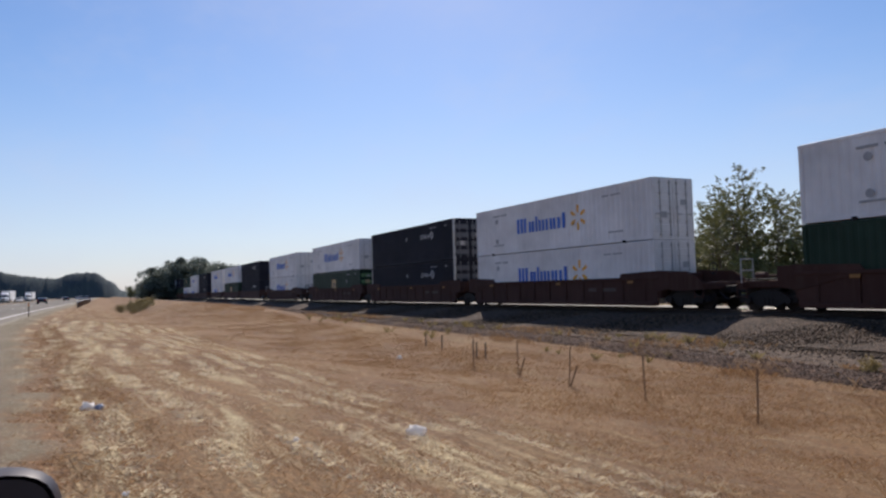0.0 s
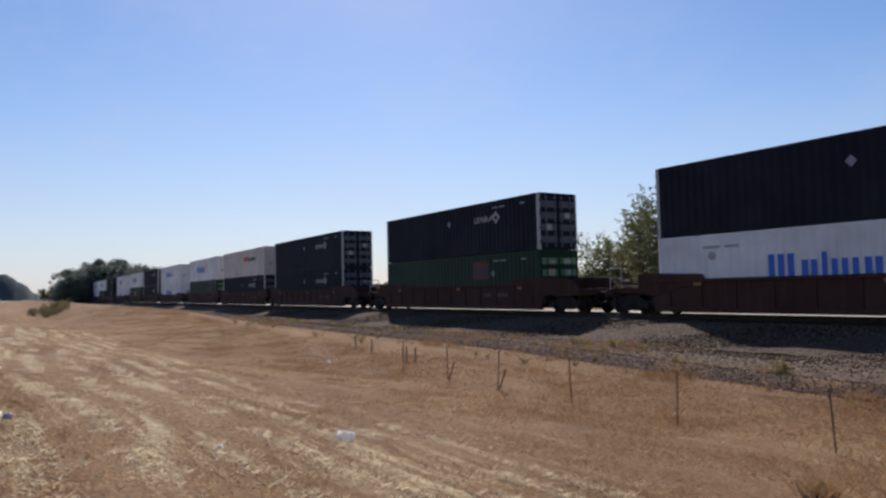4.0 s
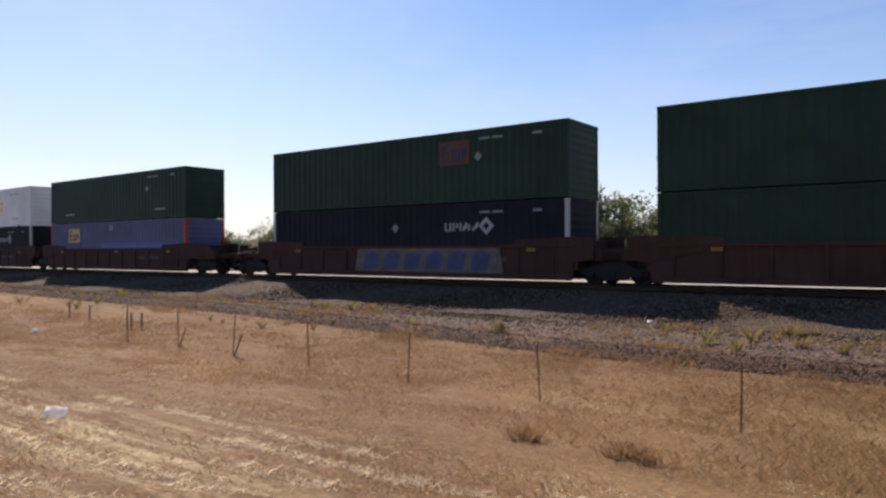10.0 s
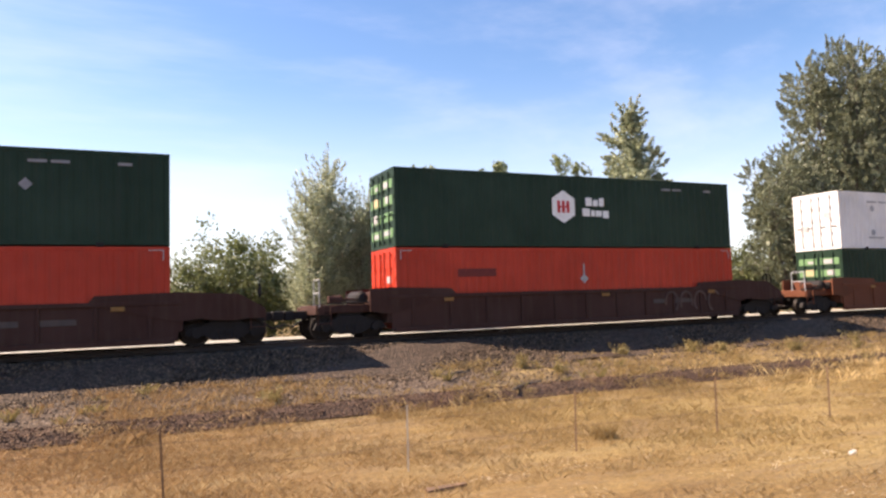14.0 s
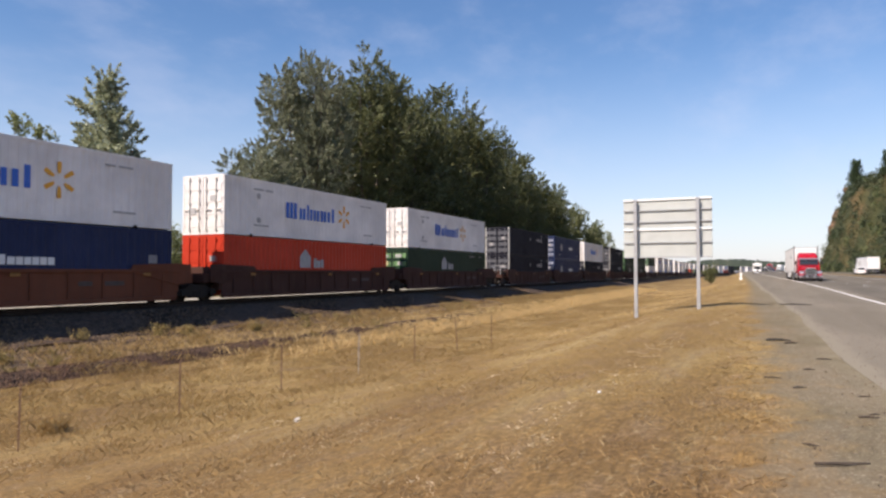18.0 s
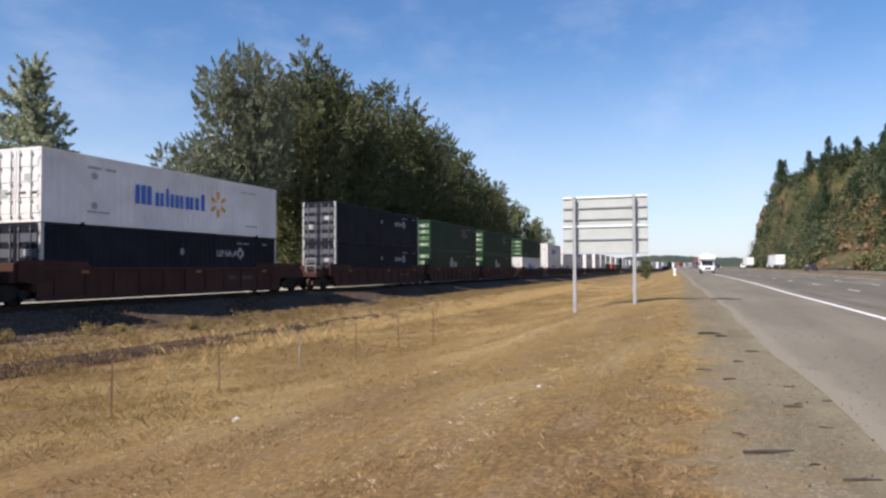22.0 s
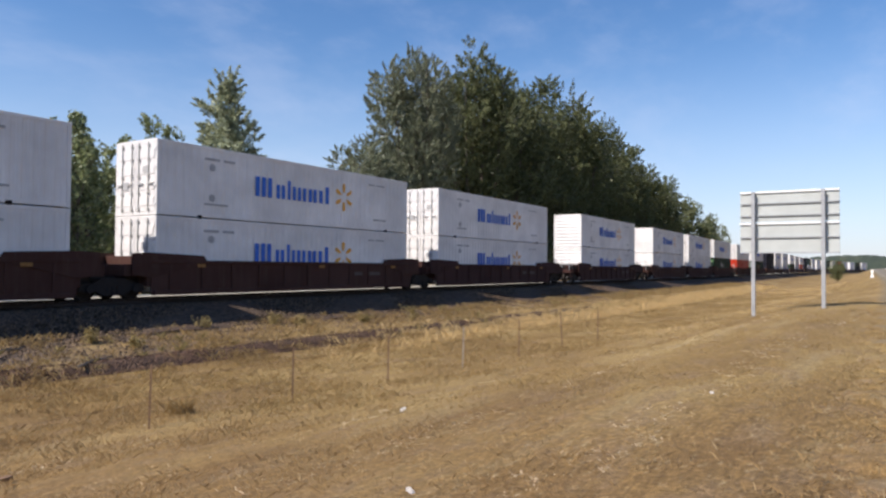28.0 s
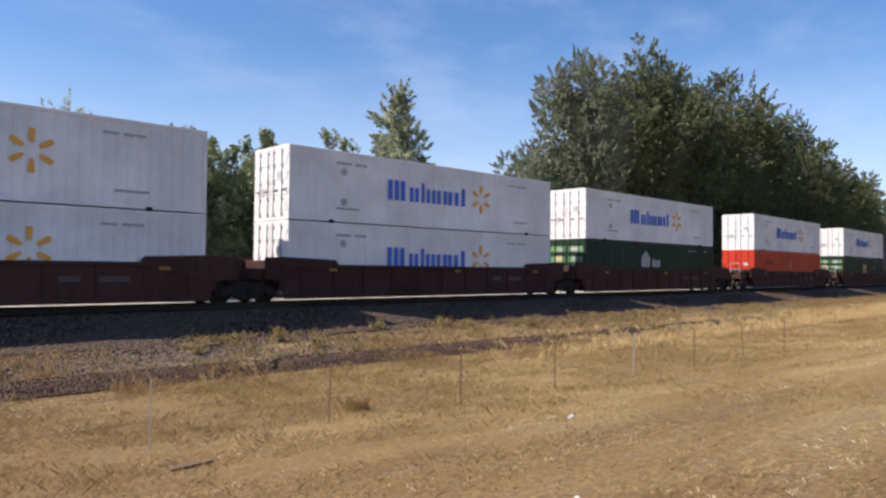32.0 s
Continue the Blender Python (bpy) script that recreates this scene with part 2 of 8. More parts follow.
def gravel_mat(name, lo, hi, scale=16.0, dist=0.04):
    m, nt, b = node_mat(name, 0.92)
    c = pos_coord(nt)
    v = nt.nodes.new("ShaderNodeTexVoronoi")
    v.inputs["Scale"].default_value = scale
    nt.links.new(c, v.inputs["Vector"])
    r = nt.nodes.new("ShaderNodeSeparateColor")
    nt.links.new(v.outputs["Color"], r.inputs[0])
    col = ramp_of(nt, r.outputs[0], [(0.0, lo), (0.8, hi), (1.0, tuple(min(1, q * 1.5) for q in hi))])
    rust = ramp_of(nt, noise_of(nt, c, 0.5, 4), [(0.45, (0, 0, 0)), (0.7, (0.5,) * 3)])
    nt.links.new(mix_of(nt, rust, col, (hi[0] * 0.85, hi[1] * 0.68, hi[2] * 0.55)), b.inputs["Base Color"])
    bump_of(nt, b, v.outputs["Distance"], 1.0, dist)
    return m


def apron_mat():
    """Gritty earth that gives way to dry grass in the east."""
    m, nt, b = node_mat("gritty_earth", 0.95)
    c = pos_coord(nt)
    v = nt.nodes.new("ShaderNodeTexVoronoi")
    v.inputs["Scale"].default_value = 13
    nt.links.new(c, v.inputs["Vector"])
    r = nt.nodes.new("ShaderNodeSeparateColor")
    nt.links.new(v.outputs["Color"], r.inputs[0])
    earth = ramp_of(nt, r.outputs[0], [(0.0, (0.05, 0.035, 0.025)), (0.8, (0.125, 0.086, 0.058)), (1.0, (0.21, 0.16, 0.118))])
    sep = nt.nodes.new("ShaderNodeSeparateXYZ")
    nt.links.new(c, sep.inputs[0])
    east = nt.nodes.new("ShaderNodeMapRange")
    east.inputs[1].default_value, east.inputs[2].default_value, east.inputs[3].default_value, east.inputs[4].default_value = 2.0, 26.0, -0.13, 0.40
    nt.links.new(sep.outputs[0], east.inputs[0])
    add = nt.nodes.new("ShaderNodeMath")
    add.operation = "ADD"
    nt.links.new(east.outputs[0], add.inputs[0])
    nt.links.new(noise_of(nt, c, 0.9, 5, (0.6, 1, 1), 0.65), add.inputs[1])
    mask = ramp_of(nt, add.outputs[0], [(0.52, (0, 0, 0)), (0.66, (0.9,) * 3)])
    nt.links.new(mix_of(nt, mask, earth, ground_colour(nt, c)), b.inputs["Base Color"])
    bump_of(nt, b, v.outputs["Distance"], 1.0, 0.05)
    return m


def rubble_mat():
    """Dark stones with dry grass growing through in patches."""
    m = gravel_mat("rubble", (0.030, 0.017, 0.011), (0.100, 0.059, 0.038), 17, 0.06)
    nt = m.node_tree
    b = next(n for n in nt.nodes if n.type == "BSDF_PRINCIPLED")
    stones = b.inputs["Base Color"].links[0].from_socket
    c = pos_coord(nt)
    patch = ramp_of(nt, noise_of(nt, c, 1.1, 5, (0.5, 1, 1), 0.7), [(0.55, (0, 0, 0)), (0.68, (0.85,) * 3)])
    nt.links.new(mix_of(nt, patch, stones, ground_colour(nt, c)), b.inputs["Base Color"])
    return m


def asphalt_mat(name, lo, hi, sandy=False):
    m, nt, b = node_mat(name, 0.85)
    c = pos_coord(nt)
    lanes = noise_of(nt, c, 0.7, 4, (0.03, 1.0, 1))
    col = ramp_of(nt, lanes, [(0.3, lo), (0.7, hi)])
    spot = noise_of(nt, c, 45, 4, (1, 1, 1), 0.7)
    col = mix_of(nt, 0.6, col, ramp_of(nt, spot, [(0.3, (0.6,) * 3), (0.7, (1, 1, 1))]), "MULTIPLY")
    dust = ramp_of(nt, noise_of(nt, c, 0.35, 5, (0.25, 1, 1)), [(0.5, (0, 0, 0)), (0.75, (0.4,) * 3)])
    col = mix_of(nt, dust, col, (0.30, 0.26, 0.20))
    if sandy:
        at = nt.nodes.new("ShaderNodeAttribute")
        at.attribute_name = "grit"
        add = nt.nodes.new("ShaderNodeMath")
        add.operation = "ADD"
        nt.links.new(at.outputs["Fac"], add.inputs[0])
        nt.links.new(noise_of(nt, c, 2.2, 6, (0.5, 1, 1), 0.7), add.inputs[1])
        bare = nt.nodes.new("ShaderNodeMapRange")
        bare.inputs[1].default_value, bare.inputs[2].default_value = 0.75, 1.15
        nt.links.new(add.outputs[0], bare.inputs[0])
        col = mix_of(nt, bare.outputs[0], (0.232, 0.202, 0.147), col)
    nt.links.new(col, b.inputs["Base Color"])
    bump_of(nt, b, spot, 0.4, 0.006)
    return m


M_GROUND = ground_mat()
M_BALLAST = gravel_mat("ballast", (0.021, 0.0145, 0.0095), (0.090, 0.061, 0.042), 14, 0.06)
M_RUBBLE = rubble_mat()
M_APRON = apron_mat()
M_SHOULDER = shoulder_mat()
M_TRACKSIDE = gravel_mat("pale_trackside_gravel", (0.24, 0.225, 0.19), (0.42, 0.40, 0.34), 14, 0.02)
M_ASPHALT = asphalt_mat("asphalt", (0.112, 0.096, 0.071), (0.166, 0.147, 0.113))
M_PAVED = asphalt_mat("shoulder_asphalt", (0.160, 0.136, 0.097), (0.220, 0.190, 0.140), True)
M_LINE = plain("road_paint", (0.74, 0.73, 0.70), 0.7, 0, 0.1, 3)
M_STRAW = straw_mat()
M_SLOPE_LEAF = slope_leaf_mat()
M_BROWN_STONE = leafy("brown_stone", (0.045, 0.031, 0.022), (0.165, 0.116, 0.080), 0.9, 0.0)
M_STRAW_PALE = leafy("pale_straw", (0.50, 0.38, 0.235), (0.72, 0.57, 0.40), 0.8, 0.35)
M_RUBBLE_STONE = leafy("rubble_stone", (0.028, 0.015, 0.010), (0.110, 0.062, 0.040), 0.9, 0.0)
M_GOLD = leafy("golden_grass", (0.36, 0.25, 0.11), (0.56, 0.42, 0.21), 0.8, 0.3)
M_WEED = leafy("green_weed", (0.115, 0.092, 0.034), (0.30, 0.235, 0.10), 0.75, 0.25)
M_STONE = leafy("ballast_stone", (0.019, 0.013, 0.008), (0.138, 0.095, 0.062), 0.9, 0.0)
M_LEAF_COTTON = leafy("cottonwood_leaves", (0.042, 0.054, 0.023), (0.150, 0.166, 0.074), 0.5, 0.18)
M_LEAF_BROAD = leafy("grey_cottonwood_leaves", (0.056, 0.066, 0.039), (0.218, 0.236, 0.148), 0.42, 0.2)
M_LEAF_YOUNG = leafy("young_poplar_leaves", (0.098, 0.120, 0.070), (0.335, 0.362, 0.240), 0.4, 0.3)
M_LEAF_SHRUB = leafy("shrub_leaves", (0.055, 0.07, 0.03), (0.165, 0.19, 0.08), 0.5, 0.25)
M_LEAF_SAPLING = leafy("sapling_leaves", (0.082, 0.104, 0.044), (0.225, 0.255, 0.120), 0.5, 0.22)
M_LEAF_OLIVE = leafy("olive_leaves", (0.05, 0.056, 0.02), (0.13, 0.135, 0.055), 0.55, 0.22)
M_NEEDLE = leafy("conifer_needles", (0.012, 0.026, 0.010), (0.045, 0.075, 0.028), 0.6, 0.1)
# the haze of distance is mixed into this leaf colour
M_HAZED_LEAF = leafy("hazed_tree_leaves", (0.065, 0.088, 0.072), (0.15, 0.18, 0.145), 0.6, 0.2)
M_DRY_LEAF = leafy("dry_bush_leaves", (0.085, 0.075, 0.03), (0.22, 0.18, 0.08), 0.7, 0.25)
M_AUTUMN = leafy("autumn_brush", (0.05, 0.045, 0.015), (0.17, 0.11, 0.035), 0.6, 0.25)
M_BARK = plain("bark", (0.13, 0.11, 0.09), 0.9, 0, 0.4, 3)
M_STEEL = plain("galvanised_steel", (0.52, 0.53, 0.54), 0.45, 0.6, 0.12, 5)
M_SIGNBACK = plain("sign_aluminium", (0.45, 0.475, 0.455), 0.6, 0.15, 0.07, 2)
M_FLANGE = plain("bright_aluminium", (0.80, 0.81, 0.80), 0.5, 0.2, 0.06, 3)
M_POST = plain("dull_galvanised_steel", (0.36, 0.37, 0.38), 0.55, 0.35, 0.15, 5)
M_PALE_POST = plain("weathered_grey_post", (0.36, 0.32, 0.27), 0.8, 0, 0.2, 6)
M_RUST = plain("rusty_steel", (0.20, 0.125, 0.08), 0.85, 0.2, 0.35, 8)
M_ROD = plain("dull_rod_paint", (0.14, 0.14, 0.15), 0.6, 0, 0.2, 5)
M_RAILHEAD = plain("polished_rail_head", (0.45, 0.41, 0.36), 0.35, 0.9, 0.1, 4)
M_RAIL = plain("rail_steel", (0.060, 0.042, 0.034), 0.75, 0.2, 0.2, 6)
M_WHEEL = plain("oily_wheel_steel", (0.026, 0.020, 0.017), 0.6, 0.5, 0.3, 6)
M_TIE = plain("creosote_timber", (0.075, 0.055, 0.042), 0.9, 0, 0.3, 9)
M_DARK = plain("dark_iron", (0.017, 0.013, 0.012), 0.7, 0.2, 0.3, 7)
M_BLACK = plain("black_plastic", (0.032, 0.026, 0.031), 0.5, 0, 0.15, 20)
M_RUBBER = plain("tyre_rubber", (0.022, 0.022, 0.023), 0.85, 0, 0.2, 10)
M_CHROME = plain("chrome", (0.50, 0.49, 0.48), 0.28, 0.9, 0.12, 4)
M_WHITE_MARK = plain("white_marking", (0.78, 0.78, 0.76), 0.6, 0, 0.06, 5)
M_PALE_MARK = plain("weathered_white_marking", (0.36, 0.35, 0.345), 0.7, 0, 0.22, 4)
M_FAINT_MARK = plain("dulled_marking", (0.24, 0.24, 0.25), 0.75, 0, 0.2, 4)
M_GREY_MARK = plain("grey_marking", (0.36, 0.36, 0.36), 0.7, 0, 0.15, 5)
M_BLUE_MARK = plain("blue_lettering", (0.028, 0.13, 0.52), 0.45, 0, 0.08, 5)
M_YELLOW_MARK = plain("yellow_marking", (0.78, 0.38, 0.05), 0.5, 0, 0.1, 5)
M_CREAM_MARK = plain("cream_placard", (0.55, 0.37, 0.15), 0.6, 0, 0.08, 5)
M_DULL_CREAM = plain("dull_cream_placard", (0.42, 0.36, 0.20), 0.6, 0, 0.1, 5)
M_ORANGE_MARK = plain("orange_placard", (0.62, 0.20, 0.05), 0.6, 0, 0.1, 5)
M_NAVY_MARK = plain("navy_lettering", (0.02, 0.03, 0.07), 0.5, 0, 0.1, 5)
M_RED_MARK = plain("red_marking", (0.55, 0.03, 0.03), 0.5, 0, 0.1, 5)
M_SILVER_POST = plain("pale_post", (0.42, 0.41, 0.39), 0.5, 0.1, 0.12, 5)
M_GRAFFITI_PALE = plain("pale_spray_paint", (0.24, 0.20, 0.17), 0.7, 0, 0.35, 2)
M_GRAFFITI_DULL = plain("dull_spray_paint", (0.135, 0.112, 0.105), 0.8, 0, 0.35, 2)
M_GRAFFITI_FAINT = plain("faded_spray_paint", (0.105, 0.062, 0.050), 0.8, 0, 0.35, 2)
M_GRAFFITI_DARK = plain("black_spray_paint", (0.03, 0.025, 0.025), 0.6, 0, 0.3, 4)
M_GRAFFITI_BLUE = plain("blue_spray_paint", (0.045, 0.065, 0.14), 0.6, 0, 0.3, 2)
M_BOX = dict(
    W=paint("white_container_paint", (0.75, 0.73, 0.71), 0.45, (0.45, 0.41, 0.37), 0.16),
    X=paint("ivory_container_paint", (0.62, 0.55, 0.47), 0.5, (0.33, 0.28, 0.22), 0.3),
    U=paint("navy_container_paint", (0.014, 0.015, 0.024), 0.6, (0.034, 0.029, 0.027), 0.35, gloss=0.08),
    G=paint("green_container_paint", (0.009, 0.032, 0.017), 0.55, (0.04, 0.04, 0.03), 0.3),
    B=paint("blue_container_paint", (0.018, 0.034, 0.110), 0.42, (0.12, 0.10, 0.09), 0.25),
    S=paint("mid_blue_container_paint", (0.015, 0.027, 0.082), 0.5, (0.07, 0.065, 0.065), 0.3, gloss=0.15),
    R=paint("red_container_paint", (0.50, 0.040, 0.016), 0.42, (0.20, 0.06, 0.04), 0.3),
    M=paint("dull_red_container_paint", (0.29, 0.030, 0.018), 0.5, (0.10, 0.03, 0.025), 0.3),
    L=paint("faded_blue_container_paint", (0.09, 0.105, 0.19), 0.55, (0.14, 0.13, 0.15), 0.4))
M_CAR = [paint("brown_car_paint", (0.060, 0.024, 0.017), 0.8, (0.085, 0.052, 0.036), 0.6),
         paint("rust_orange_car_paint", (0.155, 0.050, 0.024), 0.75, (0.09, 0.048, 0.03), 0.6),
         paint("maroon_car_paint", (0.048, 0.018, 0.015), 0.8, (0.07, 0.045, 0.034), 0.6)]
# door colours brighter than the container paint, standing for sun on the doors
M_DOOR_SUNLIT = dict(U=paint("sunlit_grey_door", (0.105, 0.11, 0.125), 0.5, (0.1, 0.09, 0.08), 0.4), S=paint("sunlit_grey_blue_door", (0.28, 0.31, 0.40), 0.5, (0.1, 0.09, 0.08), 0.4),
              G=paint("sunlit_green_door", (0.15, 0.29, 0.13), 0.5, (0.08, 0.08, 0.06), 0.3))
M_RED_TRUCK = paint("red_truck_paint", (0.40, 0.009, 0.022), 0.25, (0.3, 0.02, 0.02), 0.1)
M_WHITE_TRUCK = paint("white_trailer_paint", (0.78, 0.78, 0.77), 0.4, (0.4, 0.38, 0.34), 0.15)
M_CAR_DARK = paint("dark_car_paint", (0.03, 0.032, 0.04), 0.25, (0.05, 0.05, 0.05), 0.1)
M_CAR_BLUE = paint("dark_blue_car_paint", (0.02, 0.035, 0.10), 0.25, (0.05, 0.05, 0.06), 0.1)
M_CAR_SILVER = paint("silver_car_paint", (0.50, 0.51, 0.52), 0.3, (0.3, 0.3, 0.3), 0.1, 0.4)
M_BAG = leafy("white_plastic_bag", (0.80, 0.76, 0.70), (0.86, 0.82, 0.76), 0.4, 0.55)
M_BAG_BLUE = plain("blue_grey_plastic", (0.22, 0.24, 0.30), 0.5, 0, 0.2, 10)
M_GLASS, _nt, _b = node_mat("dark_window_glass", 0.06)
_b.inputs["Base Color"].default_value = (0.02, 0.025, 0.03, 1)
_b.inputs["Specular IOR Level"].default_value = 0.8
M_LENS, _nt, _b = node_mat("clear_lens", 0.1)
_b.inputs["Base Color"].default_value = (0.42, 0.43, 0.44, 1)
M_HEADLIGHT, _nt, _b = node_mat("lit_headlight", 0.2)
_b.inputs["Base Color"].default_value = (0.9, 0.9, 0.88, 1)
_b.inputs["Emission Color"].default_value = (1, 0.95, 0.85, 1)
_b.inputs["Emission Strength"].default_value = 0.4

# ---- mesh tools ----
class Shape:
    """Collects boxes, tubes and plates into one mesh."""

    def __init__(self):
        self.v, self.f = [], []

    def add(self, verts, faces):
        n = len(self.v)
        self.v += [tuple(p) for p in verts]
        self.f += [tuple(i + n for i in q) for q in faces]
        return self

    def box(self, x0, x1, y0, y1, z0, z1, c=0.0):
        if c <= 0:
            return self.add([(x, y, z) for x in (x0, x1) for y in (y0, y1) for z in (z0, z1)],
                            [(0, 1, 3, 2), (4, 6, 7, 5), (0, 4, 5, 1), (2, 3, 7, 6), (0, 2, 6, 4), (1, 5, 7, 3)])
        lo, hi = (x0, y0, z0), (x1, y1, z1)
        idx, vs = {}, []
        for a in range(3):
            for s in range(8):
                bits = (s & 1, s >> 1 & 1, s >> 2 & 1)
                p = [(hi[i] - (c if i != a else 0)) if bits[i] else (lo[i] + (c if i != a else 0)) for i in range(3)]
                idx[a, bits] = len(vs)
                vs.append(p)
        fs = []
        for a in range(3):
            i, j = (a + 1) % 3, (a + 2) % 3
            for e in (0, 1):
                q = []
                for u, w in ((0, 0), (1, 0), (1, 1), (0, 1)):
                    b = [0, 0, 0]
                    b[a], b[i], b[j] = e, u, w
                    q.append(idx[a, tuple(b)])
                fs.append(q if e else q[::-1])
            for u in (0, 1):
                for w in (0, 1):
                    b0, b1 = [0, 0, 0], [0, 0, 0]
                    b0[i] = b1[i] = u
                    b0[j] = b1[j] = w
                    b1[a] = 1
                    q = [idx[i, tuple(b0)], idx[i, tuple(b1)], idx[j, tuple(b1)], idx[j, tuple(b0)]]
                    fs.append(q if (u != w) else q[::-1])
        for s in range(8):
            bits = (s & 1, s >> 1 & 1, s >> 2 & 1)
            q = [idx[0, bits], idx[1, bits], idx[2, bits]]
            fs.append(q if sum(bits) % 2 else q[::-1])
        return self.add(vs, fs)

    def prism(self, outline, y0, y1, axis="y"):
        """An outline in (a, b) pushed from y0 to y1 along the axis."""
        n = len(outline)
        put = {"y": lambda a, b, c: (a, c, b), "x": lambda a, b, c: (c, a, b), "z": lambda a, b, c: (a, b, c)}[axis]
        vs = [put(a, b, y0) for a, b in outline] + [put(a, b, y1) for a, b in outline]
        fs = [tuple(range(n)), tuple(range(2 * n - 1, n - 1, -1))]
        fs += [(i, i + n, (i + 1) % n + n, (i + 1) % n) for i in range(n)]
        return self.add(vs, fs)

    def tube(self, p, q, r, r2=None, n=8, caps=True):
        p, q = Vector(p), Vector(q)
        d = (q - p).normalized()
        a = d.orthogonal().normalized()
        b = d.cross(a)
        r2 = r if r2 is None else r2
        ring = [(math.cos(2 * math.pi * i / n), math.sin(2 * math.pi * i / n)) for i in range(n)]
        vs = [p + (a * u + b * w) * r for u, w in ring] + [q + (a * u + b * w) * r2 for u, w in ring]
        fs = [(i, (i + 1) % n, (i + 1) % n + n, i + n) for i in range(n)]
        if caps:
            fs += [tuple(range(n - 1, -1, -1)), tuple(range(n, 2 * n))]
        return self.add(vs, fs)

    def lathe(self, prof, n=16, axis="y"):
        """Profile of (radius, along) turned round the axis."""
        put = {"y": lambda c, s, a: (c, a, s), "z": lambda c, s, a: (c, s, a), "x": lambda c, s, a: (a, c, s)}[axis]
        vs = [put(r * math.cos(2 * math.pi * i / n), r * math.sin(2 * math.pi * i / n), a) for r, a in prof for i in range(n)]
        fs = []
        for k in range(len(prof) - 1):
            fs += [(k * n + i, k * n + (i + 1) % n, (k + 1) * n + (i + 1) % n, (k + 1) * n + i) for i in range(n)]
        return self.add(vs, fs)

    def mesh(self, name, mat=None, smooth=False, recalc=True):
        me = bpy.data.meshes.new(name)
        me.from_pydata(self.v, [], self.f)
        if recalc and len(self.f) < 6000:
            bm = bmesh.new()
            bm.from_mesh(me)
            bmesh.ops.recalc_face_normals(bm, faces=bm.faces)
            bm.to_mesh(me)
            bm.free()
        if mat:
            me.materials.append(mat)
        if smooth:
            me.shade_smooth()
        return me


def part(name, shape, mat, parent, label="", at=None, smooth=False):
    me = shape if isinstance(shape, bpy.types.Mesh) else shape.mesh(name, mat, smooth)
    ob = new(name, me)
    ob.parent = parent
    if mat is not None and (not me.materials or me.materials[0] != mat):
        if not me.materials:
            me.materials.append(mat)
        ob.material_slots[0].link = "OBJECT"
        ob.material_slots[0].material = mat
    if at is not None:
        ob.matrix_basis = at
    if label:
        ob["label"] = label
    return ob


def thing(name, label, category, group="", kind="", at=None):
    ob = new(name)
    if at is not None:
        ob.matrix_basis = at
    return tagged(ob, label, category, group, kind)


def solid(name, shape, mat, label="", category="", group="", kind="", at=None, smooth=False):
    me = shape if isinstance(shape, bpy.types.Mesh) else shape.mesh(name, mat, smooth)
    ob = new(name, me)
    if at is not None:
        ob.matrix_basis = at
    return tagged(ob, label, category, group, kind)


def big_mesh(name, verts, faces, mat, smooth=False):
    """Fast mesh from numpy arrays; all faces have the same number of corners."""
    me = bpy.data.meshes.new(name)
    n, k = len(faces), faces.shape[1]
    me.vertices.add(len(verts))
    me.vertices.foreach_set("co", verts.astype(np.float32).ravel())
    me.loops.add(n * k)
    me.loops.foreach_set("vertex_index", faces.astype(np.int32).ravel())
    me.polygons.add(n)
    me.polygons.foreach_set("loop_start", np.arange(0, n * k, k, dtype=np.int32))
    me.update(calc_edges=True)
    me.validate()
    me.materials.append(mat)
    if smooth:
        me.shade_smooth()
    return me


# ---- plan: track, highway and lie of the land ----
BEND, STRAIGHT = 0.00054, 90.0


def track_y(x):
    """Near side of the train at x; the line bends gently, runs straight, then swings south far in the east."""
    a = np.abs(x)
    far = np.clip(np.asarray(x, float) - 330.0, 0, 620)
    swing = 0.0004 * far * far + 0.0008 * 620 * np.maximum(np.asarray(x, float) - 950.0, 0)
    return np.where(a < STRAIGHT, 23.72 + BEND * a * a / 2, 23.72 + BEND * STRAIGHT * STRAIGHT / 2 + BEND * STRAIGHT * (a - STRAIGHT)) - swing


def track_turn(x):
    return math.atan((float(track_y(x + 0.5)) - float(track_y(x - 0.5))))


def smooth01(v):
    v = np.clip(v, 0, 1)
    return v * v * (3 - 2 * v)


SPAN = np.arange(-62, 82, 0.1)


def rounded(ds, zs):
    """A cross-section through the given points with its breaks rounded off."""
    z = np.interp(SPAN, ds, zs)
    k = np.exp(-0.5 * (np.arange(-30, 31) / 9.0) ** 2)
    return np.convolve(np.pad(z, 30, "edge"), k / k.sum(), "valid")


SECTION = rounded([-60, -9, -5.2, 3.6, 6.5, 7.4, 12.0, 17.0, 20.5, 22.6, 24.5, 80],
                  [-1.2, -1.2, -1.1, -0.80, -1.16, -1.42, -1.65, -1.02, -0.42, -0.08, -0.06, -0.06])
SECTION_WEST = rounded([-60, -9, -5.2, 3.6, 7.0, 10, 13.2, 16, 19, 21, 23.2, 24.5, 80],
                     [-1.2, -1.2, -1.1, -0.75, -0.25, 0.12, 0.32, -0.30, -0.85, -0.60, -0.10, -0.06, -0.06])


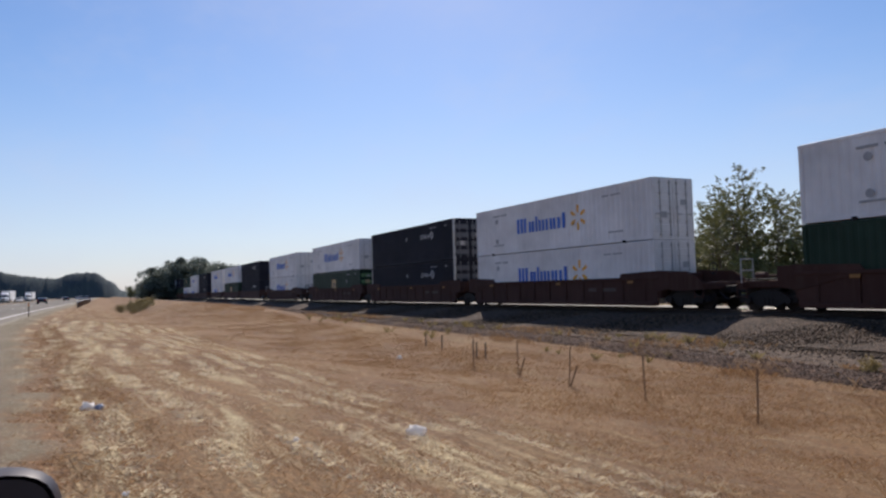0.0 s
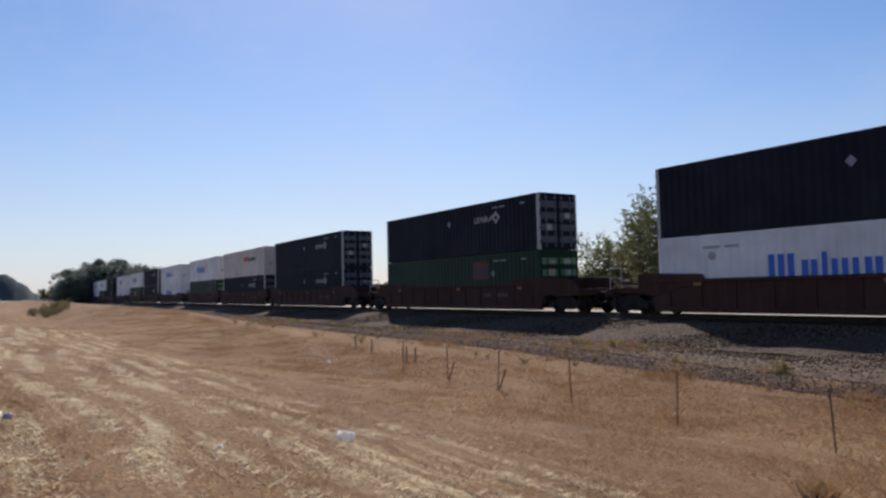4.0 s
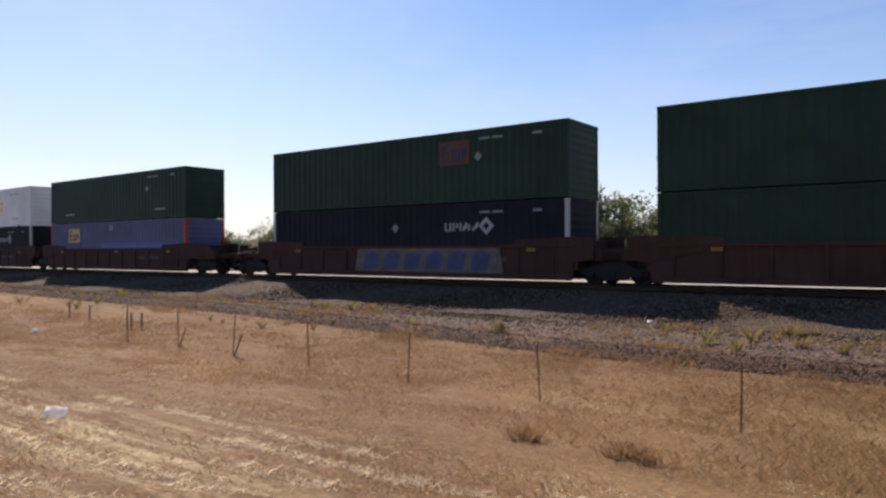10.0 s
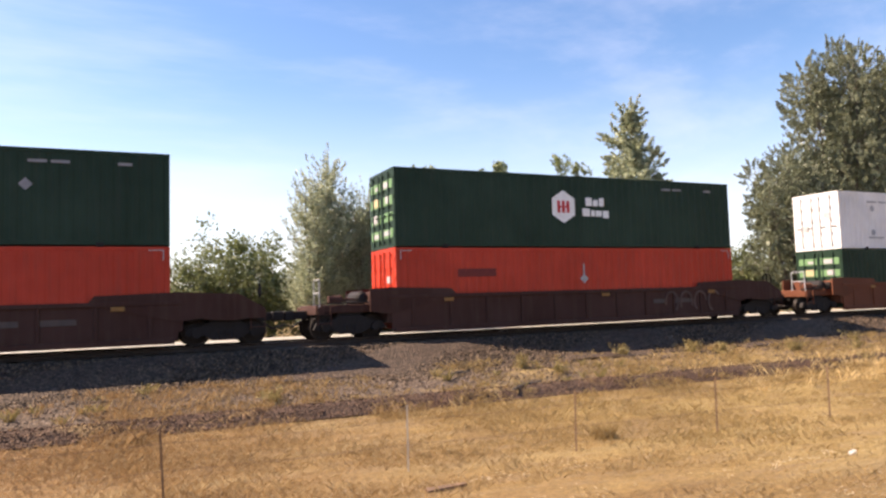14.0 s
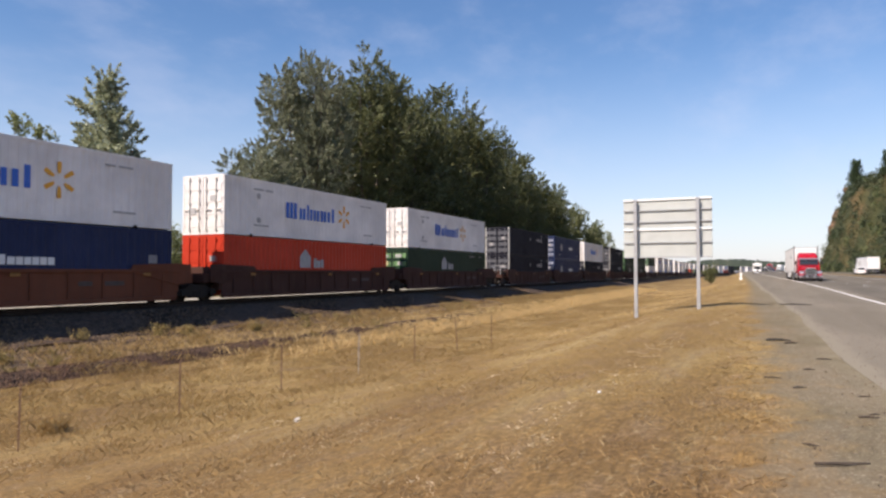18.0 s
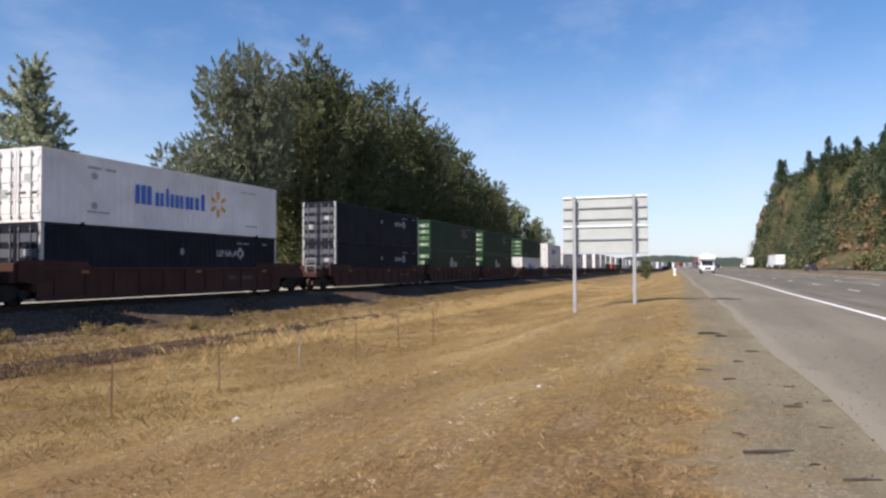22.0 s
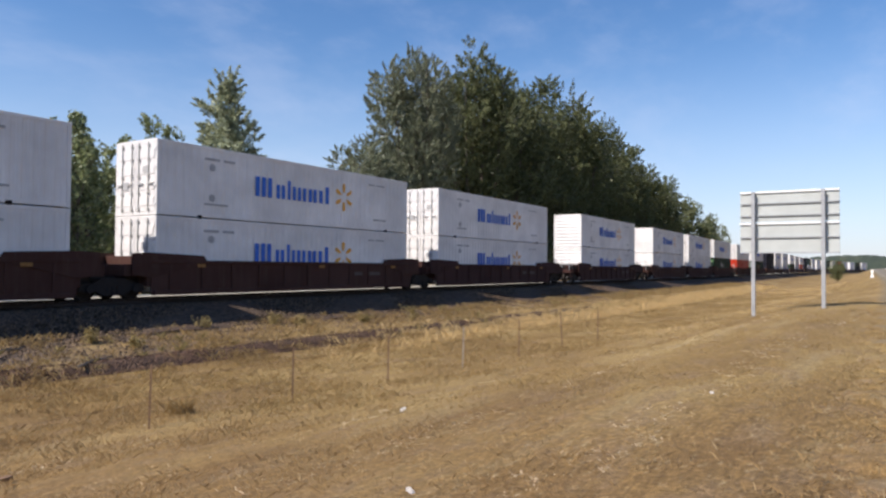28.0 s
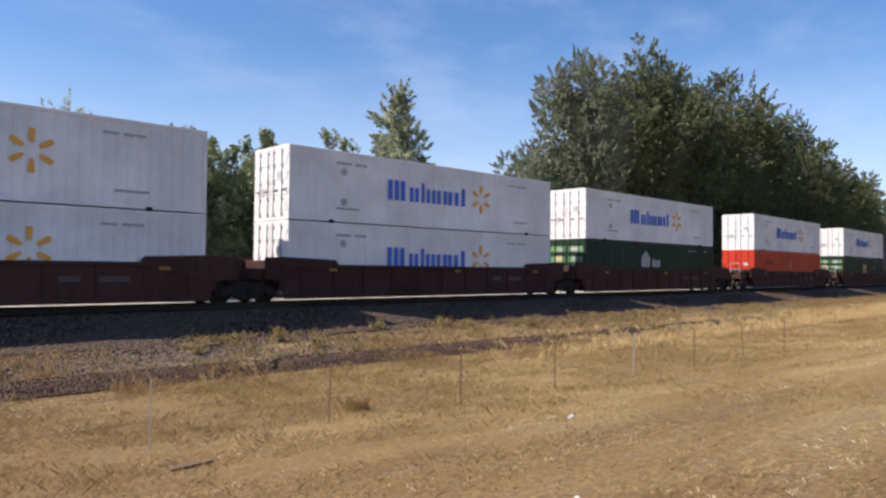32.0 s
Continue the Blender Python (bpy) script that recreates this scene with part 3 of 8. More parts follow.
def land(x, d):
    """Height of the ground at x, d metres on the highway's side of the train's near face."""
    mid = np.interp(d, SPAN, SECTION) + 0.36 * np.exp(-((np.asarray(x) - 28.0) / 14.0) ** 2 - ((np.asarray(d) - 20.2) / 2.0) ** 2) + 0.14 * np.exp(-((np.asarray(x) - 31.0) / 9.0) ** 2 - ((np.asarray(d) - 22.5) / 0.9) ** 2)
    west = np.interp(d, SPAN, SECTION_WEST)
    w = smooth01((-np.asarray(x) - 28.0) / 62.0)
    rise = np.maximum(np.asarray(x) - 40.0, 0) * 0.0055 * smooth01((np.asarray(d) - 14.0) / 10.0)
    return mid * (1 - w) + west * w + np.minimum(rise, 2.5)


def ground_z(x, y):
    return float(land(x, float(track_y(x)) - y))


def spaced(xs, least):
    """Sorted places with none closer to the last than the least step."""
    out = []
    for x in np.unique(np.round(xs, 3)):
        if not out or x - out[-1] >= least:
            out.append(float(x))
    return np.array(out)


def toe_shift(x):
    """The foot of the ballast lies nearer to the track in the west."""
    return -1.5 * smooth01((-np.asarray(x) - 4.0) / 24.0)


def strip(name, d0, d1, dz0, dz1, xs, mat, kind="structure", label="", rel=True, cols=1, jitter=0.0, crown=0.0, shift=None):
    """A ribbon that follows the line between two offsets."""
    vs, fs = [], []
    rng = np.random.RandomState(5)
    for c in range(cols + 1):
        s = c / cols
        d = d0 + (d1 - d0) * s
        z = dz0 + (dz1 - dz0) * s + crown * math.sin(math.pi * s)
        d = np.full_like(xs, d) + (shift(xs) * min(1.0, (d - 4.0) / 3.0) if shift else 0.0)
        y = track_y(xs) - d
        base = land(xs, d) if rel else 0
        jz = rng.uniform(-jitter, jitter, len(xs)) if jitter else 0
        vs.append(np.stack([xs, y, base + z + jz], 1))
    v = np.concatenate(vs)
    n = len(xs)
    f = []
    for c in range(cols):
        i = np.arange(n - 1) + c * n
        f.append(np.stack([i, i + n, i + n + 1, i + 1], 1))
    f = np.concatenate(f)
    ob = new(name, big_mesh(name, v, f, mat))
    return tagged(ob, label, "", "", kind)

# ---- ground ----
def make_ground():
    xs = spaced(np.concatenate([np.arange(-130, 150.1, 0.8), np.arange(-420, 460, 10.0), np.arange(460, 1300, 30.0), np.array([-3200, -1800, -1000, -650, 1400, 1900, 3200.0])]), 0.5)
    ds = np.unique(np.concatenate([np.arange(-9, 26.1, 0.5), np.array([-2400, -1200, -500, -200, -110, -60, -40, -26, -16, 34, 44, 60, 90, 140, 260, 600, 1500, 2600.0])]))
    X, Dd = np.meshgrid(xs, ds, indexing="ij")
    Y = track_y(X) - Dd
    Z = land(X, Dd)
    near = smooth01((140 - np.abs(X)) / 20) * smooth01((Dd - 7.5) / 1.0) * smooth01((23.2 - Dd) / 1.5)
    rng = np.random.RandomState(2)
    soft = np.sin(X * 0.9 + Y * 0.4) * np.sin(Y * 1.3 - X * 0.23) * 0.03 + np.sin(X * 2.3) * np.sin(Y * 2.9 + 1) * 0.02
    Z = Z + near * (soft + rng.uniform(-0.012, 0.012, X.shape))
    v = np.stack([X.ravel(), Y.ravel(), Z.ravel()], 1)
    a, b = X.shape
    i = (np.arange(a - 1)[:, None] * b + np.arange(b - 1)[None]).ravel()
    f = np.stack([i, i + 1, i + b + 1, i + b], 1)[:, ::-1]
    tagged(new("ground", big_mesh("ground", v, f, M_GROUND, True)), "dry yellow-brown mown grass verge sloping to a ditch", "ground", "", "structure")


make_ground()
XN = spaced(np.concatenate([np.arange(-140, 160.1, 1.0), np.arange(-460, 480, 12.0), np.arange(480, 1301, 20.0), np.array([-1700.0, -900.0, 1700.0])]), 0.9)


def make_ballast():
    rng = np.random.RandomState(3)
    prof = [(-5.4, -1.12), (-3.9, -0.26), (-3.5, -0.12), (-3.2, -0.14), (-2.9, -0.20), (0.55, -0.20), (0.85, -0.23), (1.6, -0.40), (2.4, -0.60), (3.2, -0.74), (4.2, -0.86)]
    v = []
    for d, z in prof:
        y = track_y(XN) - d + rng.uniform(-0.06, 0.06, len(XN))
        wob = rng.uniform(-0.025, 0.025, len(XN)) + 0.05 * np.sin(XN * 0.7 + d)
        v.append(np.stack([XN, y, np.full_like(XN, z) + (wob if -3 > d or d > 0.7 else 0)], 1))
    n = len(XN)
    f = []
    for c in range(len(prof) - 1):
        i = np.arange(n - 1) + c * n
        f.append(np.stack([i, i + 1, i + n + 1, i + n], 1)[:, ::-1])
    tagged(new("ballast_bed", big_mesh("ballast_bed", np.concatenate(v), np.concatenate(f), M_BALLAST)),
           "grey-brown crushed stone ballast shoulder under the track", "", "", "structure")


make_ballast()
strip("ballast_apron", 4.0, 7.0, 0.035, 0.03, XN, M_APRON, label="gritty brown earth and stone below the ballast", cols=5, jitter=0.02, shift=toe_shift)
strip("rubble_bank", 6.55, 7.6, 0.05, 0.0, XN[XN < 44], M_RUBBLE, label="dark brown rubble berm along the foot of the ballast", cols=8, jitter=0.035, crown=0.14, shift=toe_shift)


def verge(x):
    """How far out the grass reaches, in metres from the train's near face."""
    x = np.asarray(x)
    return 23.98 - 0.032 * np.clip(x, 0, 38) + 1.6 * smooth01((-x - 2) / 40.0)


def sand_edge(x):
    """Where the dirt ends in a streak of pale sand against the paved shoulder."""
    x = np.asarray(x)
    return np.maximum(verge(x) + 0.35, 25.05 - 0.026 * np.clip(x, 0, 60) + 1.75 * smooth01((-x - 2) / 24.0))


def make_shoulder():
    """Gravel with a ragged edge towards the grass, then the paved shoulder."""
    xs = spaced(np.concatenate([np.arange(-60, 70, 0.12), XN]), 0.1)
    rag = 0.16 * np.sin(xs * 1.9) + 0.12 * np.sin(xs * 4.7 + 1) + 0.10 * np.sin(xs * 11.3 + 2) + np.random.RandomState(6).normal(0, 0.015, len(xs))
    sand = sand_edge(xs) + 0.05 * np.sin(xs * 0.31) + 0.03 * np.sin(xs * 0.83 + 1)
    rows = [(verge(xs) - 0.7 + rag, -0.035), (verge(xs) - 0.25 + rag, 0.022), (verge(xs) + 0.1 + 0.6 * rag, 0.05), (np.minimum(verge(xs) + 0.42, sand - 0.56), 0.062), (sand - 0.5, 0.066), (sand - 0.06, 0.066)]
    v = np.concatenate([np.stack([xs, track_y(xs) - d, land(xs, d) + z], 1) for d, z in rows])
    n = len(xs)
    f = np.concatenate([np.stack([np.arange(n - 1) + k * n, np.arange(n - 1) + (k + 1) * n, np.arange(n - 1) + (k + 1) * n + 1, np.arange(n - 1) + k * n + 1], 1) for k in range(5)])
    me = big_mesh("shoulder_gravel", v, f, M_SHOULDER, True)
    me.attributes.new("grit", "FLOAT", "POINT").data.foreach_set("value", np.repeat(np.array([-0.45, 0.10, 0.52, 0.70, 0.70, 1.02], np.float32), n))
    tagged(new("shoulder_gravel", me), "grey-brown dirt shoulder, ragged towards the grass", "", "", "structure")
    edge = sand - 0.10
    rows = [(edge, 0.0715), (edge + 0.15, 0.072), (edge + 0.38, 0.073), (np.full_like(xs, 28.6), 0.076)]
    v = np.concatenate([np.stack([xs, track_y(xs) - d, land(xs, d) + z], 1) for d, z in rows])
    f = np.concatenate([np.stack([np.arange(n - 1) + k * n, np.arange(n - 1) + (k + 1) * n, np.arange(n - 1) + (k + 1) * n + 1, np.arange(n - 1) + k * n + 1], 1) for k in range(3)])
    me = big_mesh("paved_shoulder", v, f, M_PAVED, True)
    me.attributes.new("grit", "FLOAT", "POINT").data.foreach_set("value", np.repeat(np.array([0.0, 0.22, 0.72, 1.0], np.float32), n))
    tagged(new("paved_shoulder", me), "worn pale asphalt shoulder with sandy edge", "", "", "structure")


make_shoulder()
# pale strip added so that a bright line shows beneath the cars
strip("trackside_gravel", -11.8, -3.95, -0.34, -0.27, XN, M_TRACKSIDE, label="pale gravel strip added beyond the track", rel=False, cols=4, jitter=0.015)
strip("trackside_bank", -15.5, -11.75, -1.22, -0.345, XN, M_GROUND, label="dry grass bank below the added gravel strip", rel=False, cols=3, jitter=0.03)
strip("road", 28.5, 42.5, 0.080, 0.080, XN, M_ASPHALT, label="grey asphalt highway lanes", cols=2)
strip("far_road", 46.5, 58.5, 0.080, 0.080, XN, M_ASPHALT, label="grey asphalt lanes of the opposite carriageway", cols=2)
strip("edge_line", 27.75, 27.93, 0.086, 0.086, XN, M_LINE, label="solid white edge line")
strip("edge_line", 39.2, 39.36, 0.086, 0.086, XN, M_LINE, label="solid white edge line")


def lane_dashes():
    for d in (31.55, 35.2, 50.3, 54.0):
        x = -140.0
        while x < 330:
            xs = np.linspace(x, x + 3.05, 3)
            strip("lane_dash", d, d + 0.13, 0.087, 0.087, xs, M_LINE, label="white lane dash")
            x += 12.2


lane_dashes()


def make_rails():
    prof = [(-0.075, -0.17), (0.075, -0.17), (0.075, -0.158), (0.012, -0.13), (0.012, -0.04), (0.036, -0.03), (0.036, 0.0), (-0.036, 0.0), (-0.036, -0.03), (-0.012, -0.04), (-0.012, -0.13), (-0.075, -0.158)]
    for k in (-0.755, 0.755):
        n, m = len(XN), len(prof)
        v = np.concatenate([np.stack([XN, track_y(XN) + 1.3 + k + a, np.full_like(XN, b)], 1) for a, b in prof])
        f = np.concatenate([np.stack([np.arange(n - 1) + c * n, np.arange(n - 1) + (c + 1) % m * n, np.arange(n - 1) + (c + 1) % m * n + 1, np.arange(n - 1) + c * n + 1], 1) for c in range(m)])
        me = big_mesh("rail", v, f, M_RAIL)
        me.materials.append(M_RAILHEAD)
        top = np.zeros(len(me.polygons), np.int32)
        top[6 * (n - 1):7 * (n - 1)] = 1
        me.polygons.foreach_set("material_index", top)
        tagged(new("rail", me), "brown steel rail with a polished running surface", "rail", "rails", "structure")
    tie = Shape().box(-0.115, 0.115, -1.3, 1.3, -0.30, -0.175, 0.012).mesh("railroad_tie", M_TIE)
    root = tagged(new("track_ties"), "dark creosoted timber ties", "railway tie", "", "structure")
    for i in range(-100, 101):
        x = i * 0.6
        part("railroad_tie", tie, None, root, at=Matrix.Translation((x, float(track_y(x)) + 1.3, 0)) @ Matrix.Rotation(track_turn(x), 4, "Z"))


make_rails()

# ---- train: containers ----
CL, CW, CH = 16.15, 2.59, 2.885


def corrugated(x0, x1, y, z0, z1, depth, pitch, out):
    """An upright corrugated sheet at y; its ridges reach out by depth."""
    s = Shape()
    n = max(2, int((x1 - x0) / pitch))
    p = (x1 - x0) / n
    pts = []
    for i in range(n):
        a = x0 + i * p
        pts += [(a, 0), (a + p * 0.32, 0), (a + p * 0.5, 1), (a + p * 0.82, 1)]
    pts.append((x1, 0))
    vs = [(a, y + out * depth * e, z) for z in (z0, z1) for a, e in pts]
    m = len(pts)
    s.add(vs, [(i, i + 1, i + 1 + m, i + m) for i in range(m - 1)])
    return s


def container_meshes():
    h, w = CL / 2, CW / 2
    k = {}
    k["side_panel"] = corrugated(-h + 0.12, h - 0.12, -w + 0.035, 0.16, CH - 0.12, 0.028, 0.36, -1).mesh("side_panel", recalc=False)
    far = corrugated(-h + 0.12, h - 0.12, w - 0.035, 0.16, CH - 0.12, 0.028, 0.36, 1)
    k["far_panel"] = far.mesh("side_panel", recalc=False)
    roof = Shape()
    n = 44
    pts = []
    for i in range(n):
        a = -h + 0.12 + i * (CL - 0.24) / n
        p = (CL - 0.24) / n
        pts += [(a, 0), (a + p * 0.6, 0), (a + p * 0.7, -0.02), (a + p * 0.9, -0.02)]
    pts.append((h - 0.12, 0))
    m = len(pts)
    roof.add([(a, y, CH - 0.02 + e) for y in (-w + 0.06, w - 0.06) for a, e in pts], [(i, i + 1, i + 1 + m, i + m) for i in range(m - 1)])
    k["roof"] = roof.mesh("roof", recalc=False)
    k["floor_frame"] = Shape().box(-h + 0.1, h - 0.1, -w + 0.05, w - 0.05, 0.08, 0.15).mesh("floor_frame")
    for nm, y in (("n", -w), ("f", w - 0.06)):
        k["bottom_rail" + nm] = Shape().box(-h + 0.14, h - 0.14, y, y + 0.06, 0.02, 0.17, 0.008).mesh("bottom_rail")
        k["top_rail" + nm] = Shape().box(-h + 0.14, h - 0.14, y, y + 0.06, CH - 0.125, CH, 0.008).mesh("top_rail")
    post = Shape().box(0, 0.15, 0, 0.15, 0.10, CH - 0.10, 0.01)
    for z in (0.0, CH - 0.12):
        post.box(-0.008, 0.17, -0.008, 0.16, z, z + 0.118, 0.012)
    k["corner_post"] = post.mesh("corner_post")
    lift = Shape().box(-0.09, 0.09, -w - 0.004, -w + 0.05, 0.02, CH, 0.01)
    k["lift_post"] = lift.mesh("lift_post")
    lock = Shape().box(-0.11, 0.11, -w - 0.012, -w + 0.12, -0.045, 0.10, 0.012).box(-0.05, 0.05, -w - 0.03, -w + 0.02, -0.02, 0.03)
    k["twist_lock"] = lock.mesh("twist_lock")
    door = Shape().box(-h + 0.0, -h + 0.05, 0.01, w - 0.10, 0.14, CH - 0.12, 0.01)
    for z in (0.35, 0.95, 1.55, 2.15):
        door.box(-h - 0.02, -h + 0.01, 0.10, w - 0.16, z, z + 0.34, 0.012)
    for z in (0.4, 1.1, 1.8, 2.5):
        door.box(-h - 0.03, -h + 0.02, w - 0.15, w - 0.06, z - 0.05, z + 0.05, 0.008)
    k["door"] = door.mesh("door")
    rod = Shape().tube((-h - 0.045, 0, 0.12), (-h - 0.045, 0, CH - 0.10), 0.022, n=6)
    for z in (0.2, 0.8, 1.45, 2.1, 2.62):
        rod.box(-h - 0.075, -h, -0.05, 0.05, z, z + 0.06)
    rod.box(-h - 0.09, -h - 0.04, -0.02, 0.30, 1.16, 1.21)
    k["lock_rod"] = rod.mesh("lock_rod")
    fw = Shape()
    pts = []
    for i in range(9):
        a = 0.15 + i * (CH - 0.28) / 9
        p = (CH - 0.28) / 9
        pts += [(a, 0), (a + p * 0.35, 0), (a + p * 0.5, 0.03), (a + p * 0.85, 0.03)]
    pts.append((CH - 0.13, 0))
    m = len(pts)
    fw.add([(h - 0.04 + e, y, z) for y in (-w + 0.13, w - 0.13) for z, e in pts], [(i, i + 1, i + 1 + m, i + m) for i in range(m - 1)])
    k["front_wall"] = fw.mesh("front_wall", recalc=False)
    hd = Shape().box(h - 0.10, h, -w + 0.13, w - 0.13, 0.0, 0.15, 0.01)
    k["front_sill"] = hd.mesh("front_sill")
    hd = Shape().box(h - 0.10, h, -w + 0.13, w - 0.13, CH - 0.13, CH, 0.01)
    k["front_header"] = hd.mesh("front_header")
    for nm, z in (("door_sill", 0.0), ("door_header", CH - 0.12)):
        k[nm] = Shape().box(-h, -h + 0.1, -w + 0.13, w - 0.13, z, z + 0.13, 0.01).mesh(nm)
    shell = corrugated(-h, h, -w + 0.03, 0.0, CH, 0.028, 0.36, -1)
    shell.add(*[(Q.v, Q.f) for Q in (corrugated(-h, h, w - 0.03, 0.0, CH, 0.028, 0.36, 1),)][0])
    shell.box(-h, h, -w + 0.035, w - 0.035, 0.0, CH - 0.01, 0.01)
    k["body"] = shell.mesh("body", recalc=False)
    k["door_set"] = Shape().box(-h - 0.03, -h + 0.02, 0.02, w - 0.10, 0.14, CH - 0.12, 0.015).mesh("door")
    return k


KIT = container_meshes()


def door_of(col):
    """A door with paler raised panels, sunlight put into the colour; green doors throughout."""
    if col not in M_DOOR_SUNLIT:
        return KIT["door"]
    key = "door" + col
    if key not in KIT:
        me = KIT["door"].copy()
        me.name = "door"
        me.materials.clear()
        me.materials.append(M_DOOR_SUNLIT[col] if col == "G" else M_BOX[col])
        me.materials.append(M_DOOR_SUNLIT[col])
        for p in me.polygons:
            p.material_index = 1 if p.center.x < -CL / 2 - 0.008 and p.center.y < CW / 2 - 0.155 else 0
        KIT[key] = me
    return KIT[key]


YF = -CW / 2 - 0.004          # face of the near side, on which markings lie


def bars(spec, z0, z1, y=YF, t=0.012):
    """Plain blocks standing for lettering: (start, width, low, high) as shares of the height."""
    s = Shape()
    for x, wd, lo, hi in spec:
        s.box(x, x + wd, y - t, y, z0 + (z1 - z0) * lo, z0 + (z1 - z0) * hi, 0.004)
    return s


def petals(cx, cz, r, count=1, y=YF, t=0.012):
    """One petal, or all six, of a starburst round (cx, cz)."""
    s = Shape()
    for i in range(count):
        a = math.pi / 2 + i * math.pi / 3
        c, n = math.cos(a), math.sin(a)
        out = [(0.36, -0.07), (0.62, -0.12), (0.95, -0.13), (1.0, 0.0), (0.95, 0.13), (0.62, 0.12), (0.36, 0.07)]
        s.prism([(cx + r * (u * c - w * n), cz + r * (u * n + w * c)) for u, w in out], y - t, y)
    return s


def ring4(cx, cz, r, y=YF, t=0.012):
    """A square standing on its point with a square hole."""
    vs = [(cx + r * q * math.cos(i * math.pi / 2), e, cz + r * q * math.sin(i * math.pi / 2)) for e in (y - t, y) for q in (1, 0.45) for i in range(4)]
    fs = []
    for i in range(4):
        j = (i + 1) % 4
        fs += [(i, j, j + 4, i + 4), (i + 8, i + 12, j + 12, j + 8), (i, i + 8, j + 8, j), (i + 4, j + 4, j + 12, i + 12)]
    return Shape().add(vs, fs)


def star(cx, cz, r, y=YF, t=0.012):
    """The starburst as one outline, for containers far off."""
    pts = []
    for i in range(6):
        a = math.pi / 2 + i * math.pi / 3
        pts += [(cx + r * q * math.cos(a + g), cz + r * q * math.sin(a + g)) for q, g in ((0.1, -0.5), (0.95, -0.13), (0.95, 0.13))]
    return Shape().prism(pts, y - t, y)


def diamond(cx, cz, r, y=YF, t=0.010):
    return Shape().prism([(cx - r, cz), (cx, cz - r), (cx + r, cz), (cx, cz + r)], y - t, y)


